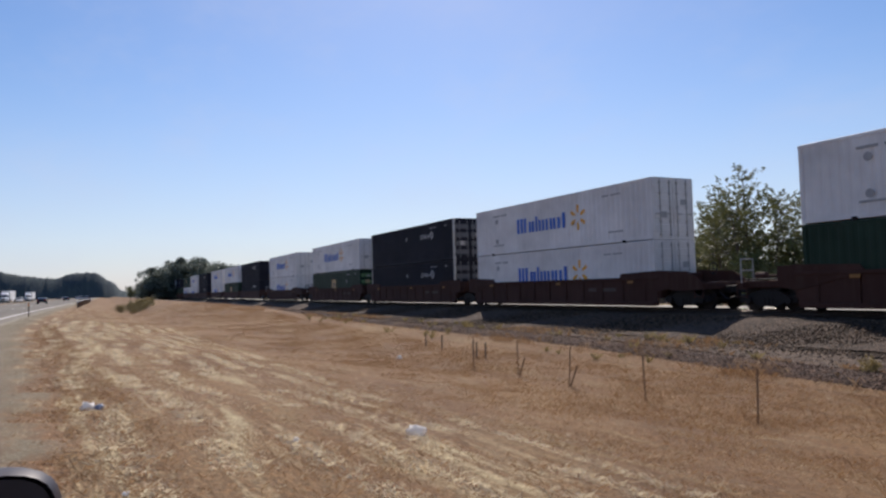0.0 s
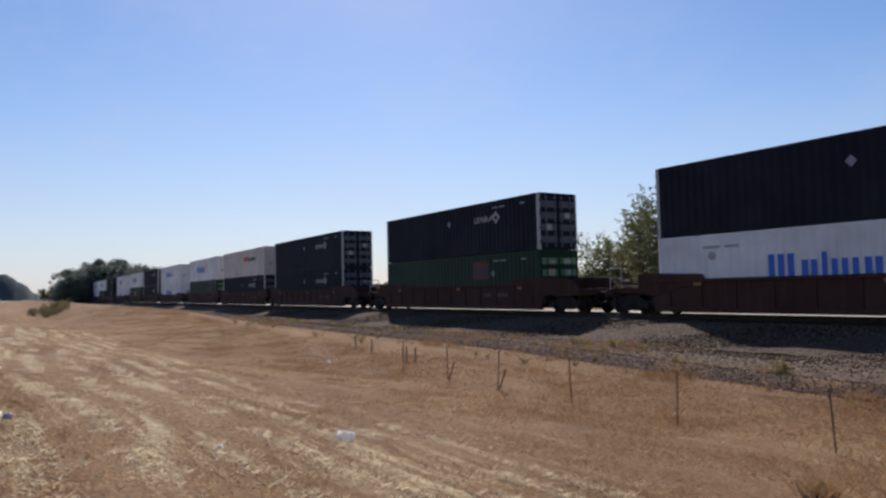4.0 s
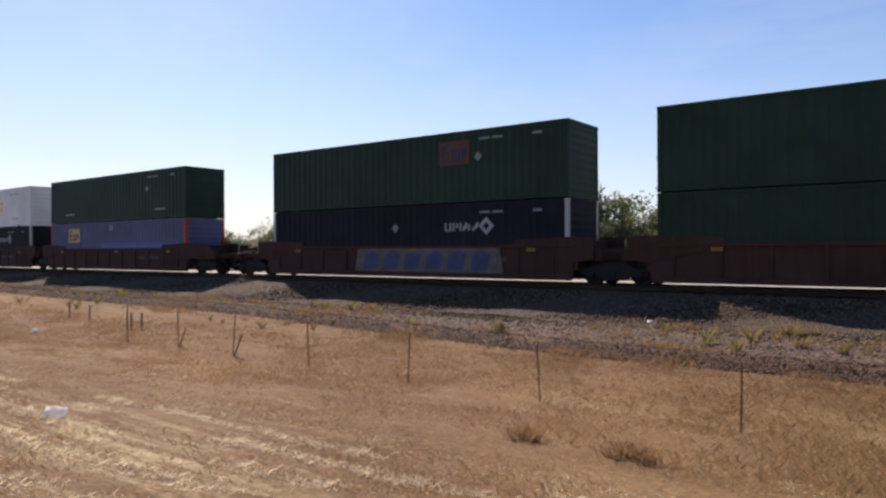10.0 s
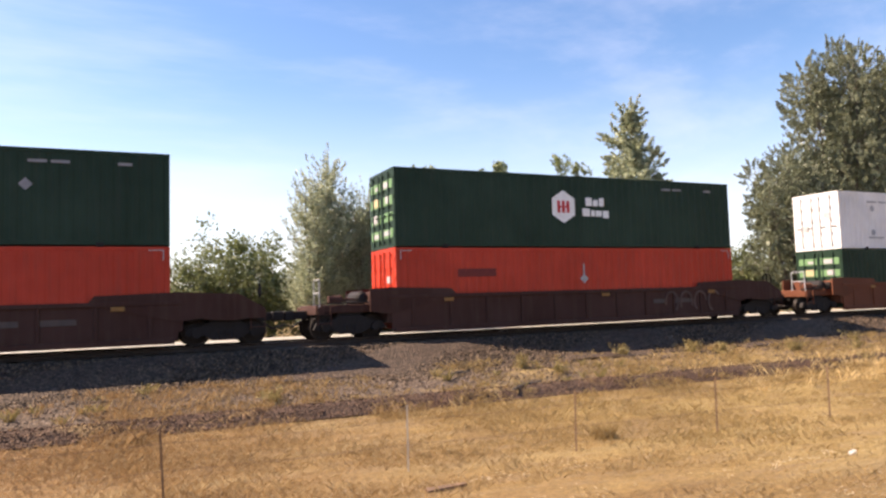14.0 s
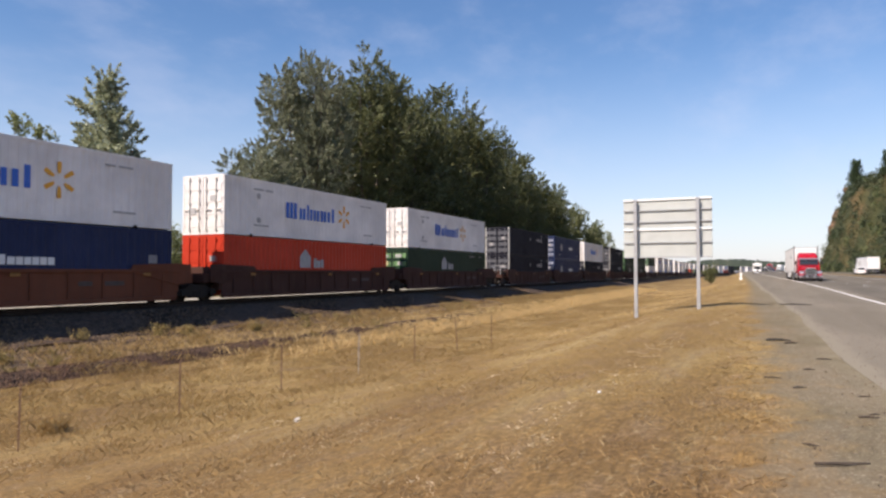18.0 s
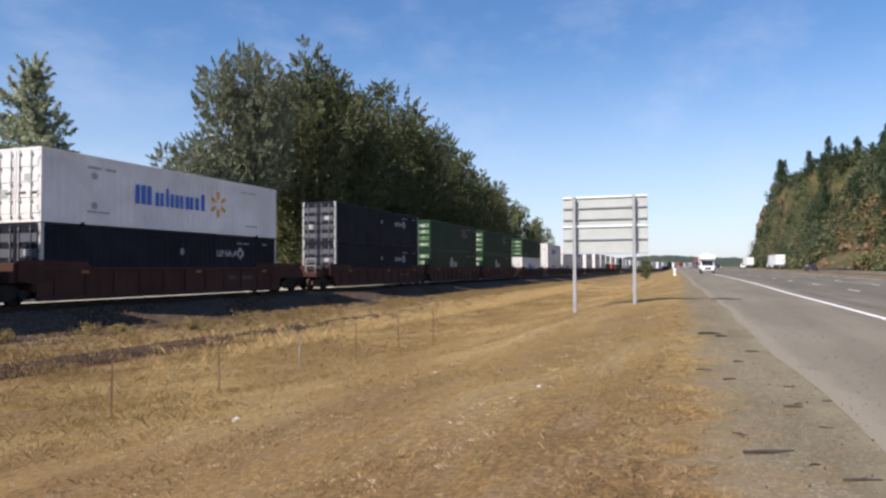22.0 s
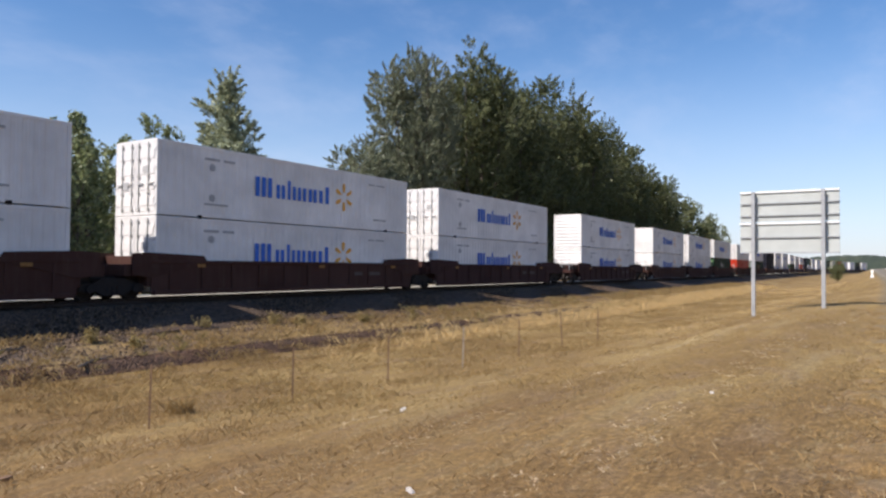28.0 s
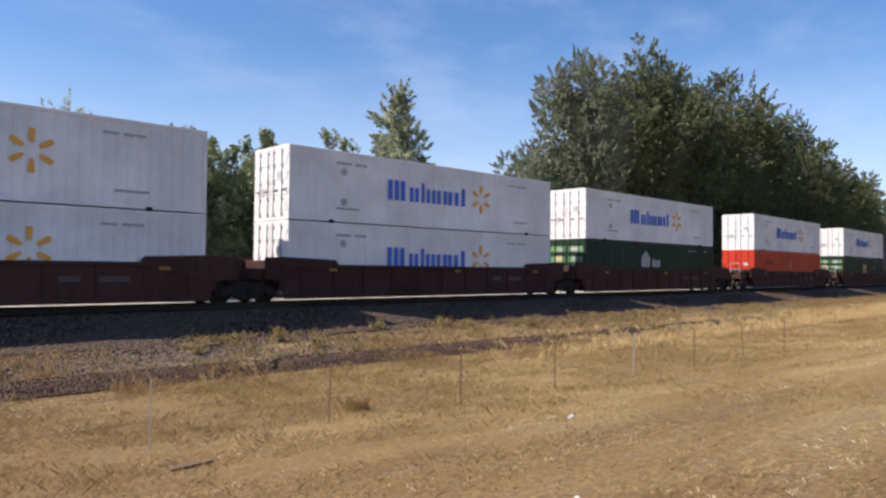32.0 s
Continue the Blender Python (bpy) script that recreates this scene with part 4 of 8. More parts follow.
WORDMARK = ((-3.2, 0.24, 0, 1), (-2.84, 0.24, 0, 1), (-2.48, 0.24, 0, 1), (-1.98, 0.22, 0, .72), (-1.66, 0.22, 0, .72), (-1.28, 0.18, 0, 1), (-0.96, 0.2, 0, .72), (-0.62, 0.2, 0, .72), (-0.28, 0.2, 0, .72),
            (0.10, 0.22, 0, .72), (0.42, 0.22, 0, .72), (0.82, 0.24, 0, .72), (1.26, 0.24, 0, .95))
LOGO = dict(
    words=bars(WORDMARK, 1.12, 1.98).mesh("lettering", M_BLUE_MARK),
    petal=petals(2.62, 1.55, 0.68).mesh("petal", M_YELLOW_MARK),
    spark=star(2.62, 1.55, 0.68).mesh("emblem", M_YELLOW_MARK),
    small=bars(((-5.9, 0.75, 0, 1), (-4.95, 0.6, 0, 1)), 2.34, 2.44).mesh("number_marking", M_GREY_MARK),
    small_b=bars(((4.6, 0.5, .1, .9), (5.25, 0.7, .1, .9)), 2.34, 2.44).mesh("number_marking", M_GREY_MARK),
    low=bars(((-5.9, 1.2, 0, 1),), 0.52, 0.60).mesh("number_marking", M_GREY_MARK),
    low_b=bars(((5.0, 1.1, 0, 1),), 0.52, 0.60).mesh("number_marking", M_GREY_MARK),
    spot=Shape().prism([(-5.52 + 0.16 * math.cos(q), 2.06 + 0.16 * math.sin(q)) for q in np.linspace(0, 5.5, 8)], YF - 0.008, YF).mesh("round_label", M_GREY_MARK),
    spot2=Shape().prism([(-5.52 + 0.16 * math.cos(q), 0.82 + 0.16 * math.sin(q)) for q in np.linspace(0, 5.5, 8)], YF - 0.008, YF).mesh("round_label", M_GREY_MARK),
    uwords=bars(((2.5, 0.09, 0, 1), (2.6, 0.13, 0, .2), (2.74, 0.09, 0, 1), (2.9, 0.09, 0, 1), (3.06, 0.11, .4, .9), (3.24, 0.09, 0, 1), (3.4, 0.1, 0, .6), (3.5, 0.12, .3, 1), (3.66, 0.09, 0, .8), (3.86, 0.1, 0, .45), (3.98, 0.12, .25, .8), (4.06, 0.09, .5, 1)), 1.76, 2.10).mesh("lettering", M_PALE_MARK),
    uring=ring4(4.52, 1.95, 0.36).mesh("emblem", M_PALE_MARK),
    dia=diamond(-0.15, 1.95, 0.20).mesh("diamond_label", M_FAINT_MARK),
    dia2=diamond(4.15, 1.80, 0.19).mesh("diamond_label", M_FAINT_MARK),
    unum=bars(((4.2, 0.5, 0, 1), (4.8, 0.5, 0, 1)), 2.45, 2.54).mesh("number_marking", M_FAINT_MARK),
    unum_b=bars(((6.6, 0.4, 0, 1),), 2.45, 2.54).mesh("number_marking", M_FAINT_MARK),
    plate_r=Shape().box(-0.80, 0.65, YF - 0.008, YF, 1.17, 2.06, 0.003).mesh("placard", M_CREAM_MARK),
    plate_p=Shape().box(2.22, 3.74, YF - 0.008, YF, 1.52, 2.50, 0.003).mesh("placard", M_CREAM_MARK),
    pw_p=bars(((2.38, 0.14, 0, 1), (2.55, 0.22, 0, .12), (2.55, 0.22, .44, .56), (2.55, 0.22, .88, 1), (2.86, 0.1, 0, .72), (3.03, 0.1, 0, .72), (3.2, 0.1, 0, .72), (3.36, 0.1, 0, .72), (3.47, 0.14, .3, .72)), 1.66, 2.38, YF - 0.009, 0.006).mesh("lettering", M_NAVY_MARK),
    plate_o=Shape().box(2.22, 3.74, YF - 0.008, YF, 1.52, 2.50, 0.003).mesh("placard", plain("dull_orange_placard", (0.10, 0.038, 0.022), 0.6, 0, 0.1, 5)),
    plate_e=Shape().box(2.95, 4.30, YF - 0.008, YF, 0.95, 1.98, 0.003).mesh("placard", M_WHITE_MARK),
    pw_e=bars(((3.1, 0.14, 0, 1), (3.28, 0.2, 0, .12), (3.28, 0.2, .44, .56), (3.28, 0.2, .88, 1), (3.58, 0.1, 0, .72), (3.74, 0.1, 0, .72), (3.92, 0.1, 0, .72), (4.04, 0.12, .3, .72)), 1.08, 1.86, YF - 0.009, 0.006).mesh("lettering", M_NAVY_MARK),
    plate_l=Shape().box(-5.5, -3.98, YF - 0.008, YF, 1.62, 2.50, 0.003).mesh("placard", M_CREAM_MARK),
    pw_r=bars(((-0.68, 0.12, 0, 1), (-0.54, 0.22, 0, .12), (-0.54, 0.22, .44, .56), (-0.54, 0.22, .88, 1), (-0.22, 0.09, 0, .72), (-0.07, 0.09, 0, .72), (0.09, 0.09, 0, .72), (0.25, 0.09, 0, .72), (0.36, 0.13, .3, .72)), 1.27, 1.94, YF - 0.008, 0.006).mesh("lettering", M_NAVY_MARK),
    pw_l=bars(((-5.36, 0.12, 0, 1), (-5.22, 0.23, 0, .12), (-5.22, 0.23, .44, .56), (-5.22, 0.23, .88, 1), (-4.89, 0.09, 0, .72), (-4.74, 0.09, 0, .72), (-4.57, 0.09, 0, .72), (-4.41, 0.09, 0, .72), (-4.30, 0.13, .3, .72)), 1.72, 2.38, YF - 0.008, 0.006).mesh("lettering", M_NAVY_MARK),
    hex=Shape().prism([(-0.86 + 0.62 * math.sin(q), 1.62 + 0.66 * math.cos(q)) for q in np.arange(6) * math.pi / 3], YF - 0.008, YF).mesh("emblem", M_WHITE_MARK),
    hexbars=bars(((-1.16, 0.14, 0, 1), (-0.94, 0.14, 0, 1), (-0.72, 0.14, 0, 1), (-1.1, 0.5, .42, .58)), 1.38, 1.86, YF - 0.008, 0.006).mesh("emblem_bar", M_RED_MARK),
    hwords=bars(((0.22, 0.3, .55, 1), (0.58, 0.24, .55, .88), (0.88, 0.24, .55, 1), (0.05, 0.36, 0, .42), (0.46, 0.2, 0, .32), (0.7, 0.3, 0, .32), (1.05, 0.3, -.08, .32)), 1.26, 2.02).mesh("lettering", M_WHITE_MARK),
    xred=bars(((0.75, 0.42, 0, 1), (1.25, 0.36, 0, 1), (1.68, 0.42, 0, 1)), 1.62, 2.12).mesh("lettering", M_RED_MARK),
    xdark=bars(((2.25, 0.2, 0, 1), (2.55, 0.36, 0, .7), (3.0, 0.36, -.2, .7), (3.45, 0.12, 0, .95), (3.65, 0.34, 0, .7), (4.06, 0.22, 0, .9), (4.36, 0.12, 0, .95), (4.56, 0.28, 0, .7), (4.9, 0.26, 0, .7)), 1.62, 2.06).mesh("lettering", M_NAVY_MARK),
    swords=bars(((0.3, 0.34, 0, 1), (0.7, 0.28, 0, .8), (1.02, 0.26, 0, .8), (1.32, 0.26, 0, .8), (1.62, 0.26, 0, .8), (1.92, 0.26, 0, .8), (2.22, 0.26, 0, .8)), 1.34, 1.68).mesh("lettering", M_WHITE_MARK),
    sdisc=Shape().prism([(-4.2 + 0.5 * math.cos(q), 1.55 + 0.5 * math.sin(q)) for q in np.linspace(0, 6.0, 14)], YF - 0.008, YF).mesh("emblem", M_GREY_MARK),
    rdark=bars(((-5.65, 1.62, 0, 1),), 1.80, 2.10).mesh("lettering", plain("dark_red_lettering", (0.16, 0.02, 0.015), 0.6)),
    rdia=Shape().prism([(0.18 * math.cos(q), 2.52 + 0.18 * math.sin(q)) for q in np.linspace(0, 5.5, 8)], YF - 0.008, YF).mesh("round_label", plain("pinkish_label", (0.42, 0.16, 0.12), 0.7)),
    rpin=Shape().prism([(-0.2, 1.66), (0, 1.46), (0.2, 1.66), (0, 1.86)], YF - 0.01, YF).box(-0.035, 0.035, YF - 0.01, YF, 1.84, 2.25).mesh("diamond_label", M_PALE_MARK),
    rcorner=Shape().box(7.45, 7.90, YF - 0.008, YF, 2.755, 2.79).box(7.865, 7.90, YF - 0.008, YF, 2.45, 2.755).mesh("corner_mark", M_PALE_MARK),
    rcorner2=Shape().box(-7.90, -7.45, YF - 0.008, YF, 2.755, 2.79).box(-7.90, -7.865, YF - 0.008, YF, 2.45, 2.755).mesh("corner_mark", M_PALE_MARK),
    rdia2=Shape().prism([(-0.2, 1.40), (0, 1.2), (0.2, 1.40), (0, 1.60)], YF - 0.008, YF).mesh("diamond_label", plain("pinkish_diamond", (0.42, 0.16, 0.12), 0.7)),
    dashes=bars(tuple((-7.75 + 0.62 * i, 0.20, 0, 1) for i in range(25)), 0.03, 0.075, YF - 0.004).mesh("reflective_dashes", M_WHITE_MARK),
    house=Shape().prism([(-1.95, 1.35), (-1.95, 1.95), (-1.43, 2.4), (-0.9, 1.95), (-0.9, 1.35)], YF - 0.008, YF).mesh("emblem", M_GREY_MARK),
    hblocks=bars(((-0.6, 0.3, 0, .9), (-0.25, 0.3, 0, .7), (0.1, 0.3, 0, .8)), 1.35, 1.95).mesh("lettering", M_GREY_MARK),
    mend=Shape().box(-1.2, 7.6, YF - 0.006, YF, 0.25, 1.55, 0.002).mesh("repair_patch", plain("blue_repair_patch", (0.06, 0.10, 0.30), 0.5)),
    square=Shape().box(-0.24, 0.24, YF - 0.008, YF, 2.32, 2.66, 0.003).mesh("square_label", M_FAINT_MARK),
    square2=Shape().box(6.8, 7.26, YF - 0.008, YF, 1.46, 1.80, 0.003).mesh("square_label", M_FAINT_MARK),
)


def text_mesh(name, body, size, mat, swell=0.0):
    txt = bpy.data.curves.new(name, "FONT")
    txt.body, txt.size, txt.extrude, txt.offset = body, size, 0.004, swell
    ob = bpy.data.objects.new(name, txt)
    scene.collection.objects.link(ob)
    bpy.context.view_layer.update()
    me = bpy.data.meshes.new_from_object(ob.evaluated_get(bpy.context.evaluated_depsgraph_get()))
    bpy.data.objects.remove(ob)
    me.name = name
    me.materials.clear()
    me.materials.append(mat)
    return me


LOGO["n53"] = text_mesh("length_number", "53", 0.52, M_WHITE_MARK)

# colour, markings, post colour, wording for each kind of container
STYLE = dict(
    W=("W", "words spark small small_b low low_b spot spot2", "white", "white corrugated freight container with blue lettering and yellow starburst"),
    X=("X", "xred xdark small small_b", "ivory", "ivory corrugated freight container with red and dark lettering"),
    U=("U", "uwords uring unum unum_b dia", "navy", "dark navy corrugated freight container with white lettering, pale posts"),
    G=("G", "plate_r pw_r dia2 unum unum_b", "green", "dark green corrugated freight container with a cream placard"),
    e=("G", "plate_e pw_e dia2 unum unum_b", "green", "dark green corrugated freight container, white placard near its far end"),
    g=("G", "unum unum_b dia2 low low_b", "green", "plain dark green corrugated freight container, small pale markings"),
    P=("G", "plate_p pw_p dia2 unum unum_b", "green", "dark green corrugated freight container, cream placard past its middle"),
    E=("G", "plate_o pw_p dia2 unum unum_b", "green", "dark green corrugated freight container with a dull orange placard"),
    H=("G", "hex hexbars hwords unum unum_b", "green", "dark green corrugated freight container with a white hexagon emblem"),
    h=("G", "house hblocks unum unum_b", "green", "dark green corrugated freight container with a white pointed emblem"),
    B=("B", "plate_l pw_l unum unum_b square square2 n53", "blue", "deep blue corrugated freight container, yellow placard, red ends"),
    S=("S", "swords sdisc low low_b square2", "blue", "mid-blue corrugated freight container with white lettering blocks"),
    R=("R", "rdark rpin rcorner rcorner2", "red", "orange-red corrugated freight container, dark bar, pale diamond"),
    M=("M", "rdark rdia rdia2 dashes", "red", "dull red corrugated freight container with pale dashes along its sill"),
    r=("R", "house hblocks", "red", "red corrugated freight container with a white pointed emblem"),
    L=("L", "plate_l pw_l square mend", "faded blue", "faded grey-blue corrugated freight container, darker repaired patch"),
)
BOXES = {}


def container(style, near, flip):
    """A template of each kind, built once; the rest are copies."""
    key = (style, near, flip)
    if key in BOXES:
        return BOXES[key], False
    col, marks, word, label = STYLE[style]
    m = M_BOX[col]
    root = thing("freight_container", label, "container", "containers on the train")
    inner = root
    if near:
        turn = Matrix.Rotation(math.pi, 4, "Z") if flip else Matrix()
        for nm in ("side_panel", "far_panel", "roof", "floor_frame", "bottom_railn", "bottom_railf", "top_railn", "top_railf"):
            part(nm.replace("far_panel", "side_panel").replace("railn", "rail").replace("railf", "rail"), KIT[nm], m, inner)
        h, w = CL / 2, CW / 2
        pm = M_SILVER_POST if style == "U" else (M_BOX["R"] if style in "BL" else m)
        for sx in (0, 1):
            for sy in (0, 1):
                at = Matrix.Translation(((h if sx else -h), (w if sy else -w), 0)) @ Matrix.Rotation((0, math.pi / 2, -math.pi / 2, math.pi)[sx + 2 * sy], 4, "Z")
                part("corner_post", KIT["corner_post"], pm, inner, "pale corner post" if style == "U" else "", at)
        for x in (-6.1, 6.1):
            part("twist_lock", KIT["twist_lock"], M_DARK, inner, "black twist lock", Matrix.Translation((x, 0, 0)))
        for nm in ("front_wall", "front_sill", "front_header", "door_sill", "door_header"):
            part(nm, KIT[nm], m, inner, at=turn.copy())
        for s in (1, -1):
            mir = turn if s == 1 else turn @ Matrix.Diagonal((1, -1, 1, 1))
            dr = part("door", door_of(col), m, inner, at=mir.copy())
            for y in (0.22, 0.82):
                part("lock_rod", KIT["lock_rod"], M_SILVER_POST if col in "WX" else M_ROD if col in "US" else m, dr, "", Matrix.Translation((0, y, 0)))
        for y0, y1, z0, z1 in ((-0.86, -0.46, 1.62, 1.88), (0.42, 0.80, 1.0, 1.3)):
            part("door_label", Shape().box(-h - 0.034, -h - 0.021, y0, y1, z0, z1).mesh("door_label", M_GREY_MARK if style in "WX" else M_PALE_MARK), None, inner, "pale door label", turn.copy())
        if col == "G":
            for y0, y1, z0, z1, lm in ((-0.80, -0.30, 2.2, 2.42, M_GREY_MARK), (0.30, 0.74, 1.60, 1.92, M_DULL_CREAM), (-0.9, -0.2, 0.45, 0.62, M_GREY_MARK), (0.25, 0.92, 0.42, 0.58, M_PALE_MARK), (0.28, 0.60, 2.22, 2.36, M_PALE_MARK)):
                part("door_label", Shape().box(-h - 0.034, -h - 0.021, y0, y1, z0, z1).mesh("door_label", lm), None, inner, "cream door placard" if lm is M_DULL_CREAM else "pale door label", turn.copy())
    else:
        part("body", KIT["body"], m, inner)
        for s in (1, -1):
            part("door", KIT["door_set"], m, inner, at=Matrix.Diagonal((1, s, 1, 1)))
    for mk in marks.split():
        if not near and mk in ("small", "small_b", "unum_b", "low", "low_b", "spot", "spot2", "unum", "square", "square2", "n53", "rcorner", "rcorner2", "dia", "dia2"):
            continue
        at = None
        if mk == "n53":
            at = Matrix.Translation((6.72, YF - 0.006, 1.92)) @ Matrix.Rotation(math.pi / 2, 4, "X")
        if mk == "spark" and near:
            for i in range(6):
                turn6 = Matrix.Translation((2.62, 0, 1.55)) @ Matrix.Rotation(i * math.pi / 3, 4, "Y") @ Matrix.Translation((-2.62, 0, -1.55))
                part("petal", LOGO["petal"], None, inner, "yellow starburst petal" if i == 0 else "", turn6)
            continue
        part(LOGO[mk].name.split(".")[0], LOGO[mk], None, inner, at=at)
    BOXES[key] = root
    return root, True


# ---- train: well cars ----
def car_kit():
    k = {}
    for s in (1, -1):
        nm = "n" if s == 1 else "f"
        y = lambda a: -a * s
        pnl = Shape().box(-8.3, 8.3, min(y(1.33), y(1.38)), max(y(1.33), y(1.38)), 0.24, 1.40)
        k["side_panel" + nm] = pnl.mesh("side_panel")
        k["top_chord" + nm] = Shape().box(-8.4, 8.4, min(y(1.31), y(1.45)), max(y(1.31), y(1.45)), 1.34, 1.47, 0.012).mesh("top_chord")
        k["bottom_chord" + nm] = Shape().box(-8.2, 8.2, min(y(1.22), y(1.44)), max(y(1.22), y(1.44)), 0.15, 0.34, 0.012).mesh("bottom_chord")
        end = Shape()
        end.prism([(5.75, 1.40), (5.95, 1.66), (8.35, 1.74), (9.1, 1.70), (9.1, 0.92), (8.3, 0.80)], min(y(1.36), y(1.42)), max(y(1.36), y(1.42)))
        k["end_plate" + nm] = end.mesh("end_plate")
    k["rib"] = Shape().box(-0.05, 0.05, -1.435, -1.378, 0.32, 1.36, 0.008).mesh("rib")
    k["floor_beam"] = Shape().box(-0.15, 0.15, -1.3, 1.3, 0.21, 0.265, 0.01).mesh("floor_beam")
    k["platform"] = Shape().box(8.3, 9.35, -1.28, 1.28, 0.86, 1.30, 0.02).box(8.2, 8.45, -1.34, 1.34, 0.5, 1.62, 0.02).mesh("end_platform")
    lp = Shape().box(8.3, 10.95, -1.12, 1.12, 0.90, 1.18, 0.02).box(8.2, 8.45, -1.34, 1.34, 0.5, 1.62, 0.02).box(10.7, 11.0, -1.36, 1.36, 0.86, 1.12, 0.015)
    k["long_platform"] = lp.mesh("end_platform")
    cp = Shape().box(10.9, 11.55, -0.16, 0.16, 0.72, 1.0, 0.02).box(11.4, 11.80, -0.24, 0.20, 0.70, 1.02, 0.03)
    k["coupler"] = cp.mesh("coupler")
    hs = Shape().tube((10.95, -0.45, 0.75), (11.35, -0.45, 0.45), 0.03, n=6).tube((11.35, -0.45, 0.45), (11.72, -0.4, 0.55), 0.03, n=6)
    k["brake_hose"] = hs.mesh("brake_hose")
    # deep side over the bogie at the free end, and the gear on the deck at the other
    for s in (1, -1):
        ys = sorted((-1.355 * s, -1.415 * s))
        k["end_side" + ("n" if s == 1 else "f")] = Shape().prism([(9.05, 1.69), (10.1, 1.66), (10.75, 1.30), (10.95, 1.18), (10.95, 0.90), (9.9, 0.80), (9.05, 0.86)], *ys).mesh("end_side")
    k["end_sill"] = Shape().box(8.6, 10.9, -0.42, 0.42, 0.66, 0.92, 0.03).box(9.3, 10.2, -1.0, 1.0, 0.78, 0.92, 0.03).mesh("end_sill")
    k["air_tank"] = Shape().lathe([(0.02, -0.62), (0.16, -0.60), (0.23, -0.5), (0.23, 0.5), (0.16, 0.60), (0.02, 0.62)], 12, "y").mesh("air_tank")
    k["brake_cylinder"] = Shape().lathe([(0.02, -0.36), (0.15, -0.34), (0.17, 0.1), (0.11, 0.16), (0.05, 0.2), (0.035, 0.62)], 10, "x").mesh("brake_cylinder")
    k["valve_box"] = Shape().box(-0.2, 0.2, -0.16, 0.16, 0, 0.34, 0.03).box(-0.12, 0.12, -0.22, -0.14, 0.08, 0.26, 0.02).mesh("valve_box")
    pp = Shape()
    for a, b in (((8.5, -1.18, 1.24), (10.7, -1.18, 1.24)), ((10.7, -1.18, 1.24), (10.9, -0.5, 1.12)), ((9.1, -1.18, 1.24), (9.1, -0.6, 1.34)), ((9.8, -1.18, 1.24), (9.8, -0.9, 1.30))):
        pp.tube(a, b, 0.026, n=6)
    k["brake_pipe"] = pp.mesh("brake_pipe")
    gr = Shape()
    for a, b in (((10.85, -1.25, 1.1), (10.85, -1.25, 2.05)), ((10.85, -0.55, 1.1), (10.85, -0.55, 2.05)), ((10.85, -1.25, 2.05), (10.85, -0.55, 2.05)), ((10.85, -1.25, 1.6), (10.85, -0.55, 1.6))):
        gr.tube(a, b, 0.025, n=6)
    k["handrail"] = gr.mesh("handrail")
    ld = Shape().box(10.48, 10.52, -1.42, -1.38, 0.5, 1.15).box(10.93, 10.97, -1.42, -1.38, 0.5, 1.15)
    for z in (0.55, 0.85):
        ld.box(10.48, 10.97, -1.43, -1.37, z, z + 0.03)
    k["ladder"] = ld.mesh("ladder")
    bw = Shape().lathe([(0.24, -0.02), (0.27, 0), (0.24, 0.02), (0.21, 0), (0.24, -0.02)], 14, "x").tube((0, 0, -0.24), (0, 0, 0.24), 0.02, n=6).tube((0, -0.24, 0), (0, 0.24, 0), 0.02, n=6)
    k["brake_wheel"] = bw.mesh("brake_wheel")
    # bogie
    k["bolster"] = Shape().box(-0.22, 0.22, -1.05, 1.05, 0.40, 0.66, 0.03).box(-0.5, 0.5, -0.5, 0.5, 0.60, 0.88, 0.05).mesh("bogie")
    fr = Shape().prism([(-1.28, 0.36), (-1.18, 0.58), (-0.75, 0.62), (-0.42, 0.80), (0.42, 0.80), (0.75, 0.62), (1.18, 0.58), (1.28, 0.36), (1.0, 0.30), (0.72, 0.36), (0.38, 0.18), (-0.38, 0.18), (-0.72, 0.36), (-1.0, 0.30)], -1.16, -1.0)
    for x in (-0.89, 0.89):
        fr.tube((x, -1.24, 0.42), (x, -1.0, 0.42), 0.15, n=12)
    for x in (-0.18, 0, 0.18):
        fr.tube((x, -1.13, 0.24), (x, -1.13, 0.5), 0.07, n=8)
    k["side_frame"] = fr.mesh("side_frame")
    wh = Shape().lathe([(0.02, -0.12), (0.12, -0.13), (0.14, -0.08), (0.34, -0.05), (0.36, -0.09), (0.42, -0.09), (0.425, 0.03), (0.455, 0.035), (0.455, 0.06), (0.36, 0.06), (0.34, 0.0), (0.12, 0.03), (0.02, 0.04)], 20, "y")
    k["wheel"] = wh.mesh("wheel", smooth=False)
    k["axle"] = Shape().tube((0, -1.0, 0), (0, 1.0, 0), 0.08, n=10).mesh("axle")
    fb = Shape()
    for nm, sh in (("f", fr), ("w", wh)):
        for s in (1, -1):
            for dx in ((0,) if nm == "f" else (-0.89, 0.89)):
                fb.add([(a * s + dx, b * s + (-0.76 * s if nm == "w" else 0), c + (0.425 if nm == "w" else 0)) for a, b, c in sh.v], sh.f)
    fb.box(-1.0, 1.0, -1.05, 1.05, 0.40, 0.66)
    k["far_bogie"] = fb.mesh("bogie")
    k["reflector"] = Shape().box(-0.19, 0.19, -1.462, -1.450, 1.20, 1.33, 0.003).mesh("reflector", plain("yellow_reflector", (0.26, 0.12, 0.03), 0.5))
    k["number"] = bars(((0, 1, 0, 1),), 0.82, 1.0, -1.39).mesh("number_marking", plain("faded_car_marking", (0.095, 0.070, 0.060), 0.8))
    return k


CARKIT = car_kit()
CARS = {}


